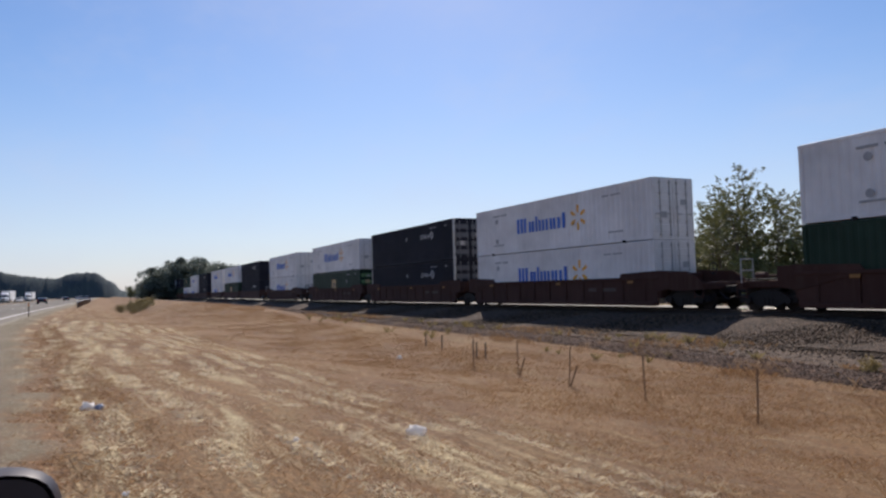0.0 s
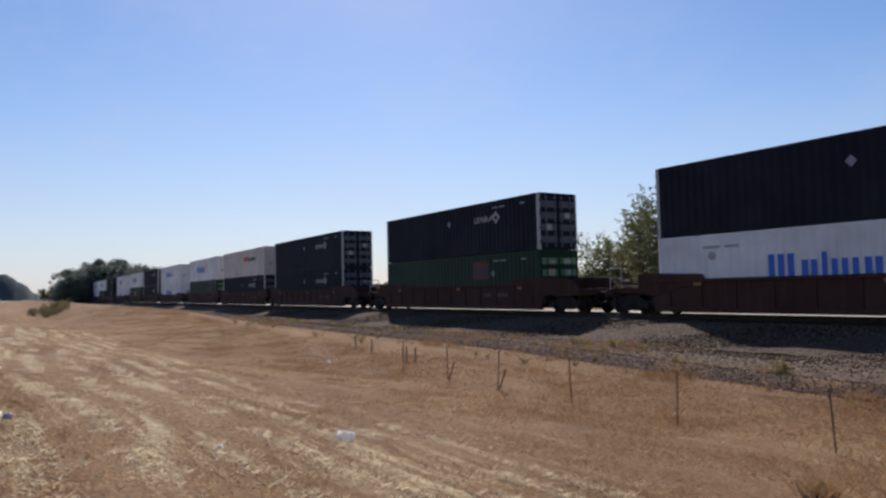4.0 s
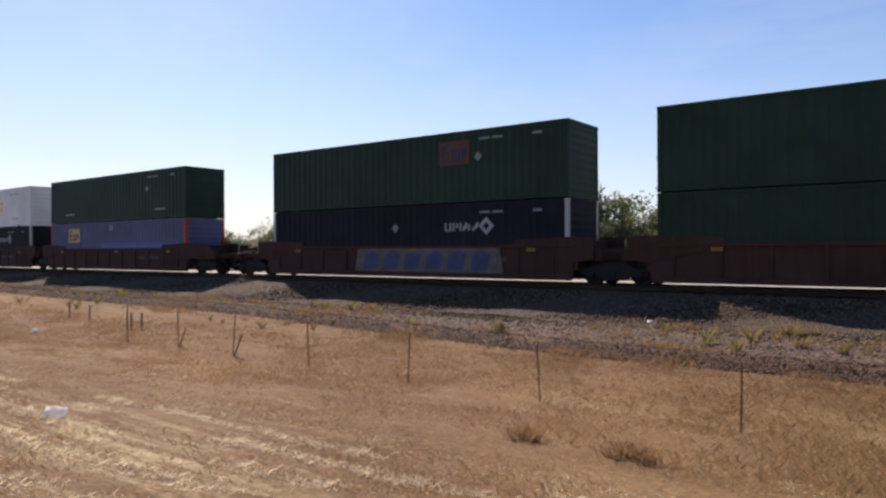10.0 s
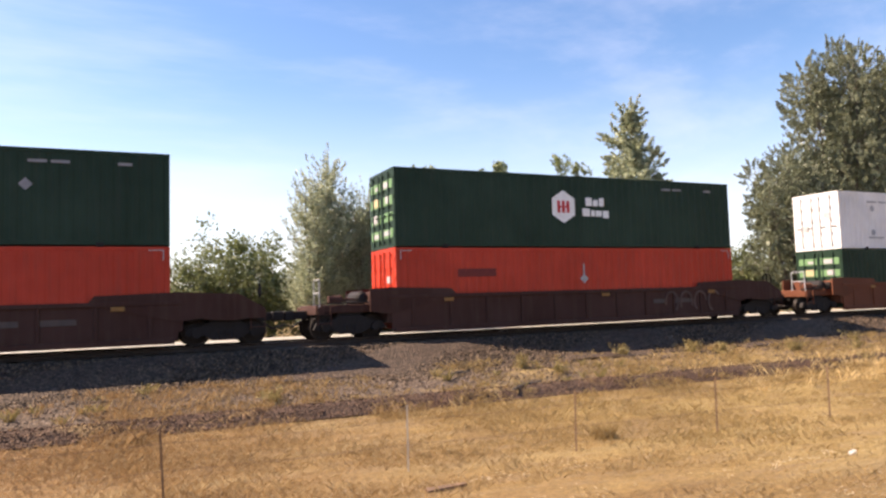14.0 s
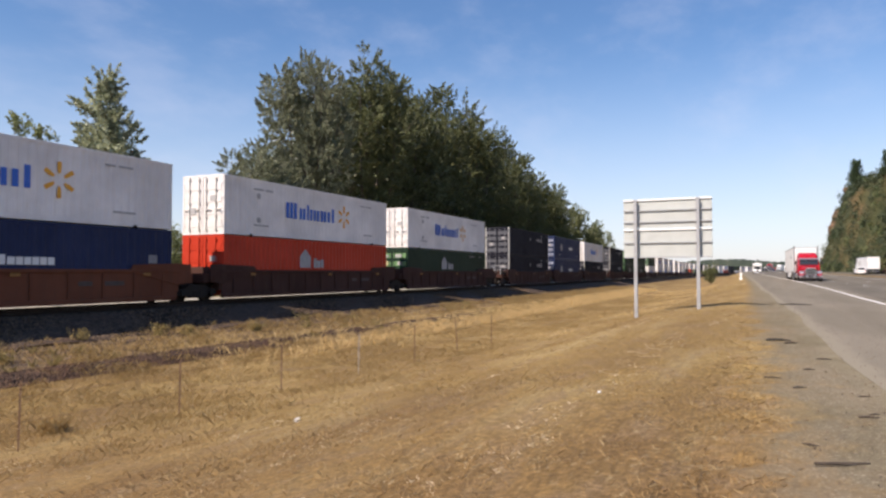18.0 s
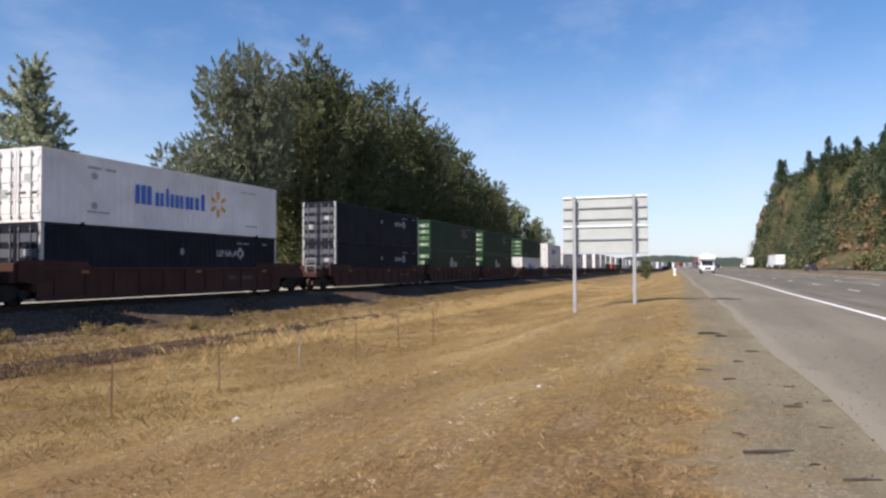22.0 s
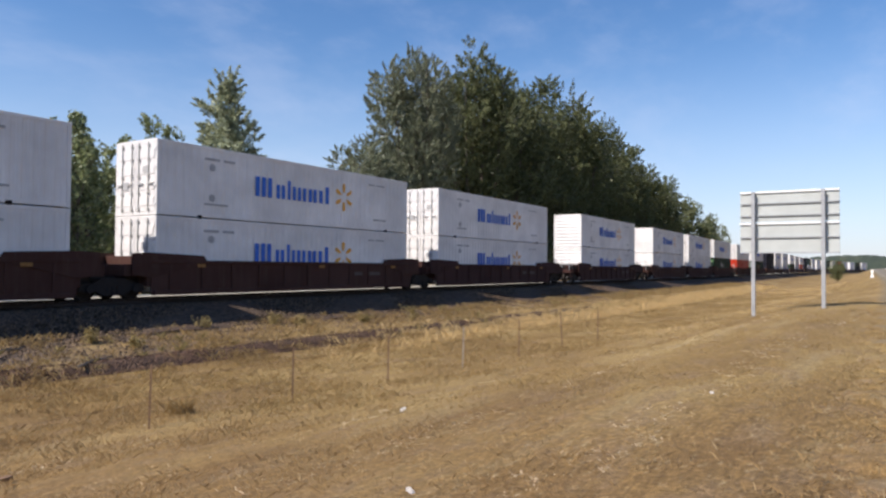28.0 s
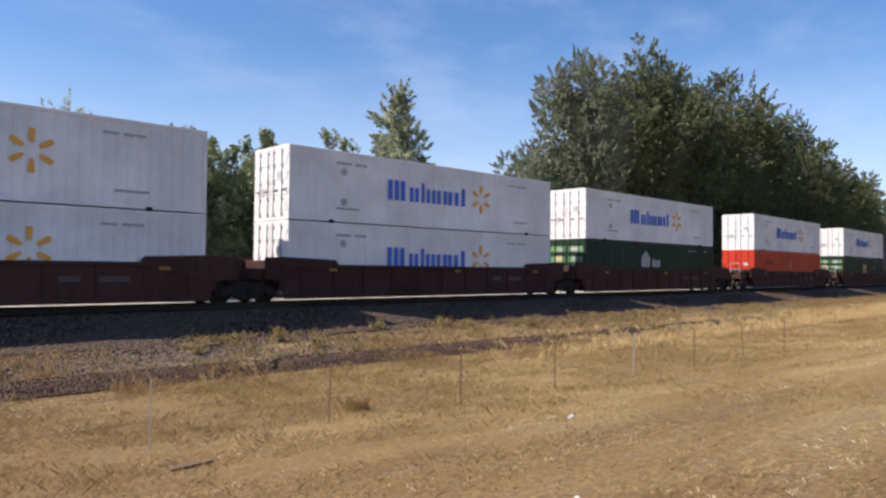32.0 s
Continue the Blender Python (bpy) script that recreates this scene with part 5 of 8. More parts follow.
def bogie(root, x, near):
    if not near:
        part("bogie", CARKIT["far_bogie"], M_DARK, root, "", Matrix.Translation((x, 0, 0)))
        return
    b = part("bogie", CARKIT["bolster"], M_DARK, root, "", Matrix.Translation((x, 0, 0)))
    part("side_frame", CARKIT["side_frame"], M_DARK, b)
    part("side_frame", CARKIT["side_frame"], M_DARK, b, "", Matrix.Rotation(math.pi, 4, "Z"))
    for dx in (-0.89, 0.89):
        part("axle", CARKIT["axle"], M_DARK, b, "", Matrix.Translation((dx, 0, 0.425)))
        part("wheel", CARKIT["wheel"], M_WHEEL, b, "dark worn steel wheel", Matrix.Translation((dx, -0.76, 0.425)))
        part("wheel", CARKIT["wheel"], M_WHEEL, b, "dark worn steel wheel", Matrix.Translation((dx, 0.76, 0.425)) @ Matrix.Rotation(math.pi, 4, "Z"))


CAR_WORD = ("brown", "rust-orange", "dark maroon")


def well_car(left, right, tone, near):
    """left, right: 'L' an end with its own bogie and coupler, 'S' an articulated joint."""
    key = (left, right, tone, near)
    if key in CARS:
        return CARS[key], False
    m = M_CAR[tone]
    root = thing("well_car", "%s weathered steel railway well car carrying stacked containers" % CAR_WORD[tone], "railway car", "well cars of the train")
    for nm in ("side_panel", "top_chord", "bottom_chord", "end_plate")[:4 if near else 2]:
        for e in "nf":
            part(nm, CARKIT[nm + e], m, root)
            if nm == "end_plate":
                part(nm, CARKIT[nm + ("f" if e == "n" else "n")], m, root, "", Matrix.Rotation(math.pi, 4, "Z"))
    for x in (-7.2, 0, 7.2) if near else (-7.2, 7.2):
        part("floor_beam", CARKIT["floor_beam"], m, root, "", Matrix.Translation((x, 0, 0)))
    for side, j in ((math.pi, left), (0, right)):
        r = Matrix.Rotation(side, 4, "Z")
        part("end_platform", CARKIT["long_platform" if j == "L" else "platform"], m, root, "", r.copy())
        if j == "L":
            part("coupler", CARKIT["coupler"], M_DARK, root, "dark iron coupler", r.copy())
            if near:
                part("end_sill", CARKIT["end_sill"], M_DARK, root, "", r.copy())
                if side:
                    mir = r @ Matrix.Diagonal((1, -1, 1, 1))
                    part("air_tank", CARKIT["air_tank"], M_DARK, root, "dark air reservoir", Matrix.Translation((-9.25, -0.45, 1.40)))
                    part("brake_cylinder", CARKIT["brake_cylinder"], m, root, "", Matrix.Translation((-10.1, -0.85, 1.36)))
                    part("valve_box", CARKIT["valve_box"], M_DARK, root, "dark valve box", Matrix.Translation((-8.75, -1.0, 1.18)))
                    part("brake_pipe", CARKIT["brake_pipe"], M_DARK, root, "", mir.copy())
                else:
                    for e in "nf":
                        part("end_side", CARKIT["end_side" + e], m, root)
                part("brake_hose", CARKIT["brake_hose"], M_BLACK, root, "black rubber hose", r.copy())
                mir = r @ Matrix.Diagonal((1, -1, 1, 1)) if side else r
                part("ladder", CARKIT["ladder"], m, root, "", mir.copy())
                if side:
                    part("handrail", CARKIT["handrail"], M_GREY_MARK, root, "grey handrail", mir.copy())
                else:
                    part("brake_wheel", CARKIT["brake_wheel"], M_DARK, root, "", Matrix.Translation((10.9, -0.7, 1.75)))
    bogie(root, 9.75, near)
    if left == "L":
        bogie(root, -9.75, near)
    if near:
        for i in range(11):
            part("rib", CARKIT["rib"], m, root, "", Matrix.Translation((-7.5 + 1.5 * i, 0, 0)))
        for x in (-6.1, 0.9, 6.6):
            part("reflector", CARKIT["reflector"], None, root, "yellow reflector strip", Matrix.Translation((x, 0, 0)))
        for x, wd in ((3.4, 0.62), (4.45, 1.05)):
            part("number_marking", CARKIT["number"], None, root, "faded grey number block", Matrix.Translation((x, 0, 0)) @ Matrix.Diagonal((wd, 1, 1, 1)))
    CARS[key] = root
    return root, True


# joint to the left of each car, then top and bottom container, from west to east
CONSIST = ("LWW LWG SUU SWW LWg SXU SUU LUE LUW Sgg SEW LEW SWU SgL LEU SPg SMU LBB SUU SGR LHR LWe SUS SWS "
           "LWS SWr SWh LUU SSS SWU LUU SEh SEh LgW LWW SWW SWW LWW LWW SWW SWh LWR LWG").split()
FIRST = -95.14
SPEED = 22.1
SPARE_W = "SUU SWG LWW SUU SWW LGW SUG SWU LWW SWR SUU LWS SGW".split()
SPARE_E = "LUU SWW SWW LWG SWW SWR LUU SGW SWW LWW SWU SGG LWW SRW SWW LWW SGU SWW".split()
TRAIN = []


def couple():
    """Every car's place along the train, at the start."""
    gap = dict(S=19.417, L=23.62)
    u, rows = FIRST, []
    for i, c in enumerate(CONSIST):
        if i:
            u += gap[c[0]]
        rows.append((u, c, True))
    east = u
    for c in SPARE_E:
        east += gap[c[0]]
        rows.append((east, c, False))
    west, nxt = FIRST, CONSIST[0][0]
    for c in SPARE_W:
        west -= gap[nxt]
        rows.insert(0, (west, c, False))
        nxt = c[0]
    return rows


def make_train():
    rng = random.Random(11)
    rows = couple()
    sprayed = []
    for i, (u, c, near) in enumerate(rows):
        right = rows[i + 1][1][0] if i + 1 < len(rows) else "L"
        tone = rng.choice((0, 0, 2, 0)) if near else 0
        if 345 < u < 415:
            tone = 1
        t, fresh = well_car(c[0], right, tone, near)
        car = t if fresh else copy_thing(t, Matrix())
        TRAIN.append((car, u, 0.0))
        for lev, st in ((0, c[2]), (1, c[1])):
            flip = near and ((abs(u - 413) < 3 and lev) or abs(u - 686) < 3 or abs(u - 709.8) < 3 or (abs(u - 389) < 3 and lev) or u < 60)
            t, fresh = container(st, near, bool(flip))
            b = t if fresh else copy_thing(t, Matrix())
            TRAIN.append((b, u, 0.27 + lev * 2.912))
        if near:
            sprayed.append((car, u))
    for car, u in sprayed:
        graffiti(car, u)



def stroke(line, r, y):
    """One bent band of paint, as a single strip with thickness."""
    vs, fs = [], []
    for k, (a, b) in enumerate(line):
        (a0, b0), (a1, b1) = line[max(0, k - 1)], line[min(len(line) - 1, k + 1)]
        n = max(0.01, math.hypot(a1 - a0, b1 - b0))
        ox, oz = -(b1 - b0) / n * r, (a1 - a0) / n * r
        vs += [(a + ox, y, b + oz), (a - ox, y, b - oz), (a - ox, -1.440, b - oz), (a + ox, -1.440, b + oz)]
    for k in range(len(line) - 1):
        q = k * 4
        fs += [(q + e, q + (e + 1) % 4, q + 4 + (e + 1) % 4, q + 4 + e) for e in range(4)]
    fs += [(3, 2, 1, 0), tuple(range(len(vs) - 4, len(vs)))]
    return Shape().add(vs, fs)


def graffiti(car, u):
    def put(shape, mat, label):
        part("graffiti", shape, mat, car, label)
    if abs(u - 240.3) < 3:
        for k, (ch, x) in enumerate(zip("DSYER", (-5.5, -4.45, -3.4, -2.4, -1.35))):
            for swell, y, mat, lab in ((0.115, -1.446, M_GRAFFITI_PALE, "pale grey sprayed letter outline"), (0.055, -1.454, M_GRAFFITI_DARK, "black sprayed letter")):
                part("graffiti", text_mesh("graffiti", ch, 1.32, mat, swell), None, car, lab, Matrix.Translation((x, y, 0.40)) @ Matrix.Rotation(math.pi / 2, 4, "X"))
    elif abs(u - 350) < 3:
        # two rows of tangled pale strokes
        rng = random.Random(35)
        for row, (z0, hh) in enumerate(((0.86, 0.50), (0.32, 0.46))):
            for i in range(7):
                x = 1.75 + i * 0.56 + (0.1 if row else 0.0)
                sway = rng.uniform(-0.12, 0.12)
                line = [(x, z0), (x + sway, z0 + hh), (x + 0.30 + sway, z0 + hh * rng.uniform(0.8, 1.05)), (x + rng.uniform(0.1, 0.3), z0 + hh * 0.5), (x + 0.42, z0 + rng.uniform(-0.05, 0.15))]
                put(stroke(line, 0.05, -1.449 - 0.001 * (i % 3)), M_GRAFFITI_PALE, "pale sprayed stroke")
    elif abs(u - 557.3) < 3 or abs(u - 326.4) < 3:
        for i in range(5 if u > 400 else 4):
            x = (1.4 if u > 400 else 4.0) + i * 0.8
            arc = [(x + 0.36 + 0.34 * math.cos(q), 0.85 + 0.44 * math.sin(q)) for q in np.linspace(-0.9 + i * 0.5, 3.4 + i * 0.3, 9)]
            put(stroke(arc, 0.05, -1.446 - 0.001 * (i % 2)), M_GRAFFITI_FAINT, "faded curling sprayed line")
    elif abs(u - 201.4) < 3:
        put(Shape().prism([(-2.4, 0.36), (5.4, 0.36), (5.2, 1.38), (-2.2, 1.38)], -1.446, -1.440), M_GRAFFITI_DULL, "dull grey sprayed panel")
        for i in range(6):
            x = -1.9 + i * 1.15
            put(Shape().prism([(x, 0.45), (x + 0.8, 0.5), (x + 0.95, 1.1), (x + 0.6, 1.25), (x + 0.1, 1.05)], -1.452, -1.446), M_GRAFFITI_BLUE, "blue sprayed shape")


make_train()

# ---- trees ----
def leaf_mesh(name, centres, radii, per, size, mat, seed, droop=0.0, flat=0.75, fuzz=0.45):
    """Many small leaves in clumps: each a bent diamond of two triangles."""
    rng = np.random.RandomState(seed)
    n = len(centres)
    c = np.repeat(centres, per, 0)
    r = np.repeat(radii, per)[:, None]
    d = rng.normal(size=(n * per, 3))
    d /= np.linalg.norm(d, axis=1)[:, None] + 1e-6
    rad = rng.uniform(0.15, 1.0, (n * per, 1)) ** fuzz
    p = c + d * rad * r * np.array([1, 1, flat])
    a = rng.normal(size=p.shape)
    a /= np.linalg.norm(a, axis=1)[:, None]
    b = np.cross(a, rng.normal(size=p.shape))
    b /= np.linalg.norm(b, axis=1)[:, None] + 1e-6
    s = size * rng.uniform(0.6, 1.35, (len(p), 1))
    nrm = np.cross(a, b)
    v = np.stack([p - a * s, p + b * s * 0.55 + nrm * s * 0.15, p + a * s, p - b * s * 0.55 + nrm * s * 0.15], 1).reshape(-1, 3)
    v[:, 2] -= droop
    i = np.arange(len(p)) * 4
    f = np.stack([i, i + 1, i + 2, i + 3], 1)
    return big_mesh(name, v, f, mat)


def grow(height, width, seed, trunk_r, start=0.15, limbs=26, lean=0.55, profile="round", split=1):
    """Limb lines and clump centres for a crown with an uneven outline."""
    rng = np.random.RandomState(seed)
    wood, cen, rad = Shape(), [], []
    tops = []
    for s in range(split):
        off = np.array([rng.uniform(-1, 1), rng.uniform(-1, 1), 0]) * width * (0.16 if split > 1 else 0.03)
        h = height * (1 - 0.14 * s * rng.uniform(0.6, 1.3))
        p = np.array([0.0, 0, 0])
        bend = rng.uniform(-0.03, 0.03, 2)
        last, steps = p, 7
        pts = [p]
        for i in range(1, steps + 1):
            t = i / steps
            q = np.array([off[0] * t + bend[0] * h * math.sin(t * 4), off[1] * t + bend[1] * h * math.cos(t * 3), h * 0.93 * t])
            wood.tube(last, q, trunk_r * (1.02 - (t - 1 / steps)) ** 1.1 / (1 + 0.4 * s), trunk_r * max(0.06, (1.02 - t)) ** 1.1 / (1 + 0.4 * s), 7, False)
            last = q
            pts.append(q)
        tops.append((pts, h))
    for k in range(limbs):
        pts, h = tops[k % split]
        t = start + (1 - start) * ((k + rng.uniform(0, 1)) / limbs)
        i = min(int(t * 7), 6)
        base = pts[i] + (pts[i + 1] - pts[i]) * (t * 7 - i)
        e = (t - start) / (1 - start)
        env = {"round": math.sin(math.pi * min(1, 0.18 + 0.82 * e)) ** 0.6, "cone": (1 - e) ** 0.75 * 1.05 + 0.06, "poplar": math.sin(math.pi * min(1, 0.12 + 0.88 * e)) ** 0.8,
               "vase": 0.35 + 0.8 * e - 0.75 * max(0, e - 0.7)}[profile]
        ln = width / 2 * env * rng.uniform(0.55, 1.15)
        ang = rng.uniform(0, 2 * math.pi)
        up = lean * rng.uniform(0.5, 1.3)
        d = np.array([math.cos(ang), math.sin(ang), up])
        d /= np.linalg.norm(d)
        tip = base + d * ln * 1.15
        mid = base + d * ln * 0.55 + np.array([0, 0, -0.04 * ln])
        r0 = trunk_r * 0.38 * (1.1 - e) + 0.015
        wood.tube(base, mid, r0, r0 * 0.6, 5, False).tube(mid, tip, r0 * 0.6, 0.012, 5, False)
        for q in range(max(3, int(ln / (0.055 * width + 0.16)))):
            g = rng.uniform(0.22, 1.06)
            c = base + (tip - base) * g + rng.normal(size=3) * 0.07 * width
            cen.append(c)
            rad.append(width * rng.uniform(0.06, 0.12))
    for pts, h in tops:
        for q in range(4):
            cen.append(pts[-1] + rng.normal(size=3) * 0.03 * width + np.array([0, 0, (q - 2) * 0.02 * h]))
            rad.append(width * 0.055)
    return wood, np.array(cen), np.array(rad)


def grow_boughs(height, width, seed, trunk_r, leaders, base, bulk, rise, spray, dense):
    """Several stems, each hung with lobes of leafy sprays that sweep outward and up.
    rise: how steeply the sprays climb; spray: their length; dense: sprays for each square metre of a lobe."""
    rng = np.random.RandomState(seed)
    wood, lobes = Shape(), []
    fork = np.array([rng.normal(0, 0.01) * width, rng.normal(0, 0.01) * width, height * base * 0.7])
    wood.tube((0, 0, -0.3), fork * 0.5, trunk_r * 1.15, trunk_r * 0.95, 8, False).tube(fork * 0.5, fork, trunk_r * 0.95, trunk_r * 0.8, 8, False)
    for k in range(leaders):
        ang = 2.4 * k + rng.uniform(-0.3, 0.3)
        out = 0.0 if k == 0 else width * 0.30 * math.sqrt(k / leaders) * rng.uniform(0.85, 1.15)
        top = height * (0.93 if k == 0 else rng.uniform(0.70, 0.94) - 0.35 * out / width)
        if base > 0.3 and k:
            top = height * (rng.uniform(0.76, 0.93) - 0.15 * out / width)
        start = fork if k else np.array([0.0, 0, height * base * 0.55])
        knee = np.array([out * 0.75 * math.cos(ang), out * 0.75 * math.sin(ang), start[2] + (top - start[2]) * 0.40])
        tip = np.array([out * math.cos(ang) + rng.normal(0, 0.01) * width, out * math.sin(ang), top])
        r0 = trunk_r * (0.7 if k == 0 else 0.45)
        wood.tube(start, knee, r0, r0 * 0.7, 6, False).tube(knee, tip, r0 * 0.7, 0.02, 6, False)
        count = max(4, int((top - start[2]) / (width * bulk * (0.80 if leaders > 1 else 0.36))))
        for q in range(count):
            e = (q + rng.uniform(0.3, 0.7)) / count
            at = start + (knee - start) * e / 0.4 if e < 0.4 else knee + (tip - knee) * (e - 0.4) / 0.6
            r = width * bulk * (math.sin(math.pi * (0.24 + 0.60 * e)) ** 0.75) * rng.uniform(0.75, 1.2) + 0.02 * width
            if base > 0.3:
                r = width * bulk * (math.sin(math.pi * (0.10 + 0.64 * e)) ** 0.8) * rng.uniform(0.75, 1.2) + 0.02 * width
            if leaders == 1:
                r = width * bulk * (1.04 - e) ** 0.72 * rng.uniform(0.85, 1.15) + 0.012 * width
            g = rng.uniform(0, 6.28)
            side = r * rng.uniform(0.15, 0.75)
            c = at + np.array([side * math.cos(g), side * math.sin(g), side * 0.3])
            wood.tube(at - np.array([0, 0, 0.35 * side]), c, r0 * 0.3 * (1.1 - e) + 0.02, 0.02, 5, False)
            lobes.append((c, r))
    cen = np.array([c for c, _ in lobes])
    rad = np.array([r for _, r in lobes])
    foot, axis, size, fat = [], [], [], []
    for c, r in lobes:
        for _ in range(int(dense * r * r * 6) + 4):
            v = rng.normal(size=3)
            v[2] = v[2] * 0.8 + 0.15
            v /= np.linalg.norm(v)
            p = c + v * r * rng.uniform(0.55, 0.95) * np.array([1, 1, 1.15])
            deep = (np.linalg.norm((p - cen) / np.array([1, 1, 1.15]), axis=1) / rad).min()
            if deep < 0.58:
                continue
            a = v * np.array([1, 1, 0.5]) + np.array([0, 0, rise]) + rng.normal(size=3) * 0.22
            foot.append(p)
            axis.append(a / np.linalg.norm(a))
            size.append(spray * rng.uniform(0.55, 1.12))
            fat.append(spray * rng.uniform(0.24, 0.40) * (0.5 if rise > 1 else 1.0))
            if len(foot) % 5 == 0:
                wood.tube(c + (p - c) * 0.3, p + axis[-1] * size[-1] * 0.5, 0.022, 0.008, 4, False)
    return wood, np.array(foot), np.array(axis), np.array(size)[:, None], np.array(fat)[:, None], cen, rad


def spray_mesh(name, foot, axis, size, fat, cen, rad, per, leaf, inner, mat, seed):
    """Leaves set along every spray, thinning to its tip, and a dim filling inside the lobes."""
    rng = np.random.RandomState(seed)
    n = len(foot) * per
    t = rng.uniform(0, 1, (n, 1)) ** 0.85
    rep = lambda q: np.repeat(q, per, 0)
    off = rng.normal(size=(n, 3))
    off /= np.linalg.norm(off, axis=1)[:, None]
    off *= rng.uniform(0, 1, (n, 1)) ** 0.6
    bow = rng.uniform(0.0, 0.25, (len(foot), 1))
    p = rep(foot) + rep(axis) * rep(size) * t + off * rep(fat) * (1.05 - 0.8 * t) + np.array([0, 0, 1.0]) * rep(size * bow) * t * t
    a = rep(axis) * 0.7 + off * 0.7 + rng.normal(size=(n, 3)) * 0.35
    m = len(cen) * inner
    if m:
        d = rng.normal(size=(m, 3))
        d /= np.linalg.norm(d, axis=1)[:, None]
        p = np.concatenate([p, np.repeat(cen, inner, 0) + d * (rng.uniform(0, 1, (m, 1)) ** 0.5) * 0.72 * np.repeat(rad, inner)[:, None]])
        a = np.concatenate([a, rng.normal(size=(m, 3))])
    a /= np.linalg.norm(a, axis=1)[:, None] + 1e-6
    b = np.cross(a, rng.normal(size=p.shape))
    b /= np.linalg.norm(b, axis=1)[:, None] + 1e-6
    s = leaf * rng.uniform(0.6, 1.35, (len(p), 1))
    s[n:] *= 1.7
    nrm = np.cross(a, b)
    v = np.stack([p - a * s, p + b * s * 0.5 + nrm * s * 0.18, p + a * s, p - b * s * 0.5 + nrm * s * 0.18], 1).reshape(-1, 3)
    i = np.arange(len(p)) * 4
    return big_mesh(name, v, np.stack([i, i + 1, i + 2, i + 3], 1), mat)


TREES = {}


def tree(kind, seed):
    if (kind, seed) in TREES:
        return TREES[kind, seed]
    spec = dict(
        cottonwood=(24, 14, 0.45, 9, 0.22, 0.175, 0.36, 1.05, 1.5, "boughs", 46, 0.125, 190, M_LEAF_COTTON, "tall grey-green cottonwood tree with a dense ragged crown"),
        broad=(24, 17, 0.45, 9, 0.40, 0.150, 0.18, 1.25, 1.7, "boughs", 60, 0.125, 70, M_LEAF_BROAD, "tall grey-green cottonwood with a broad ragged crown"),
        willow=(14, 11, 0.25, 7, 0.14, 0.140, 0.35, 0.85, 2.6, "boughs", 40, 0.11, 50, M_LEAF_BROAD, "spreading silvery-green cottonwood with open limbs"),
        column=(17, 7.6, 0.24, 1, 0.12, 0.36, 0.42, 0.95, 4.0, "boughs", 50, 0.115, 240, M_LEAF_YOUNG, "tall pointed silvery-green poplar with gaps between limbs"),
        poplar=(9.5, 4.6, 0.10, 4, 0.06, 0.140, 1.4, 1.25, 9.5, "boughs", 38, 0.062, 100, M_LEAF_YOUNG, "slim silvery young poplar with upswept branches"),
        sapling=(9, 2.8, 0.07, 0.05, 46, 1.4, "poplar", 3, 26, 0.10, M_LEAF_SAPLING, "thin green sapling in a thicket"),
        ash=(9, 7.0, 0.14, 6, 0.10, 0.135, 0.6, 0.8, 3.2, "boughs", 24, 0.075, 34, M_LEAF_OLIVE, "airy olive-green tree with a see-through crown"),
        shrub=(5.5, 6.0, 0.10, 0.03, 44, 0.7, "round", 3, 46, 0.095, M_LEAF_SHRUB, "rounded yellow-green shrub behind the railway track"),
        bush=(2.4, 3.4, 0.05, 0.03, 26, 0.6, "round", 3, 36, 0.07, M_DRY_LEAF, "low scrubby bush in dry grass"),
        fir=(17, 7.0, 0.28, 0.06, 70, -0.12, "cone", 1, 24, 0.24, M_NEEDLE, "dark green pointed fir on the hillside"),
        oak=(11, 10, 0.3, 0.08, 40, 0.6, "round", 3, 40, 0.24, M_LEAF_COTTON, "dark green rounded broadleaf tree"),
        grove=(11, 10, 0.3, 0.04, 46, 0.6, "round", 3, 44, 0.24, M_HAZED_LEAF, "hazy green broadleaf tree in a far clump"),
        brush=(7, 9, 0.15, 0.04, 30, 0.5, "round", 3, 30, 0.28, M_AUTUMN, "brownish-green brushy tree on the slope"))[kind]
    tall = spec[9] == "boughs"
    root = thing("tree" if kind not in ("shrub", "bush", "brush") else "shrub", spec[-1], "tree" if kind not in ("shrub", "bush", "brush") else "shrub")
    if tall:
        ht, wd, tr, leaders, base, bulk, rise, spray, dense, _, per, leaf, inner, mt, lab = spec
        wood, foot, axis, size, fat, cen, rad = grow_boughs(ht, wd, seed * 17 + len(kind), tr, leaders, base, bulk, rise, spray, dense)
        crown = spray_mesh("crown", foot, axis, size, fat, cen, rad, per, leaf, inner, mt, seed)
        peak = float((foot + axis * size)[:, 2].max())
    else:
        ht, wd, tr, st, lb, ln, pf, sp, per, sz, mt, lab = spec
        wood, cen, rad = grow(ht, wd, seed * 17 + len(kind), tr, st, lb, ln, pf, sp)
        crown = leaf_mesh("crown", cen, rad, per, sz, mt, seed, 0.0, 1.5 if pf == "poplar" else 1.0)
        peak = float((cen[:, 2] + rad * 0.7).max())
    part("trunk", wood.mesh("trunk", M_BARK, True, False), None, root)
    part("crown", crown, None, root)
    TREES[kind, seed] = [root, peak, False]
    return TREES[kind, seed]


def plant(kind, seed, x, y, height, turn=0.0, group="", z=None, wide=1.0):
    t = tree(kind, seed)
    s = height / t[1]
    zz = ground_z(x, y) - 0.05 if z is None else z
    m = pose(x, y, zz, 0, 0, turn)
    if not t[2]:
        ob = t[0]
        t[2] = True
        ob.matrix_basis = m
    else:
        ob = copy_thing(t[0], m)
    ob.scale = (s * wide, s * wide, s)
    if group:
        ob["group"] = group
    return ob


def at_angle(az, y):
    return math.tan(radians(az)) * y


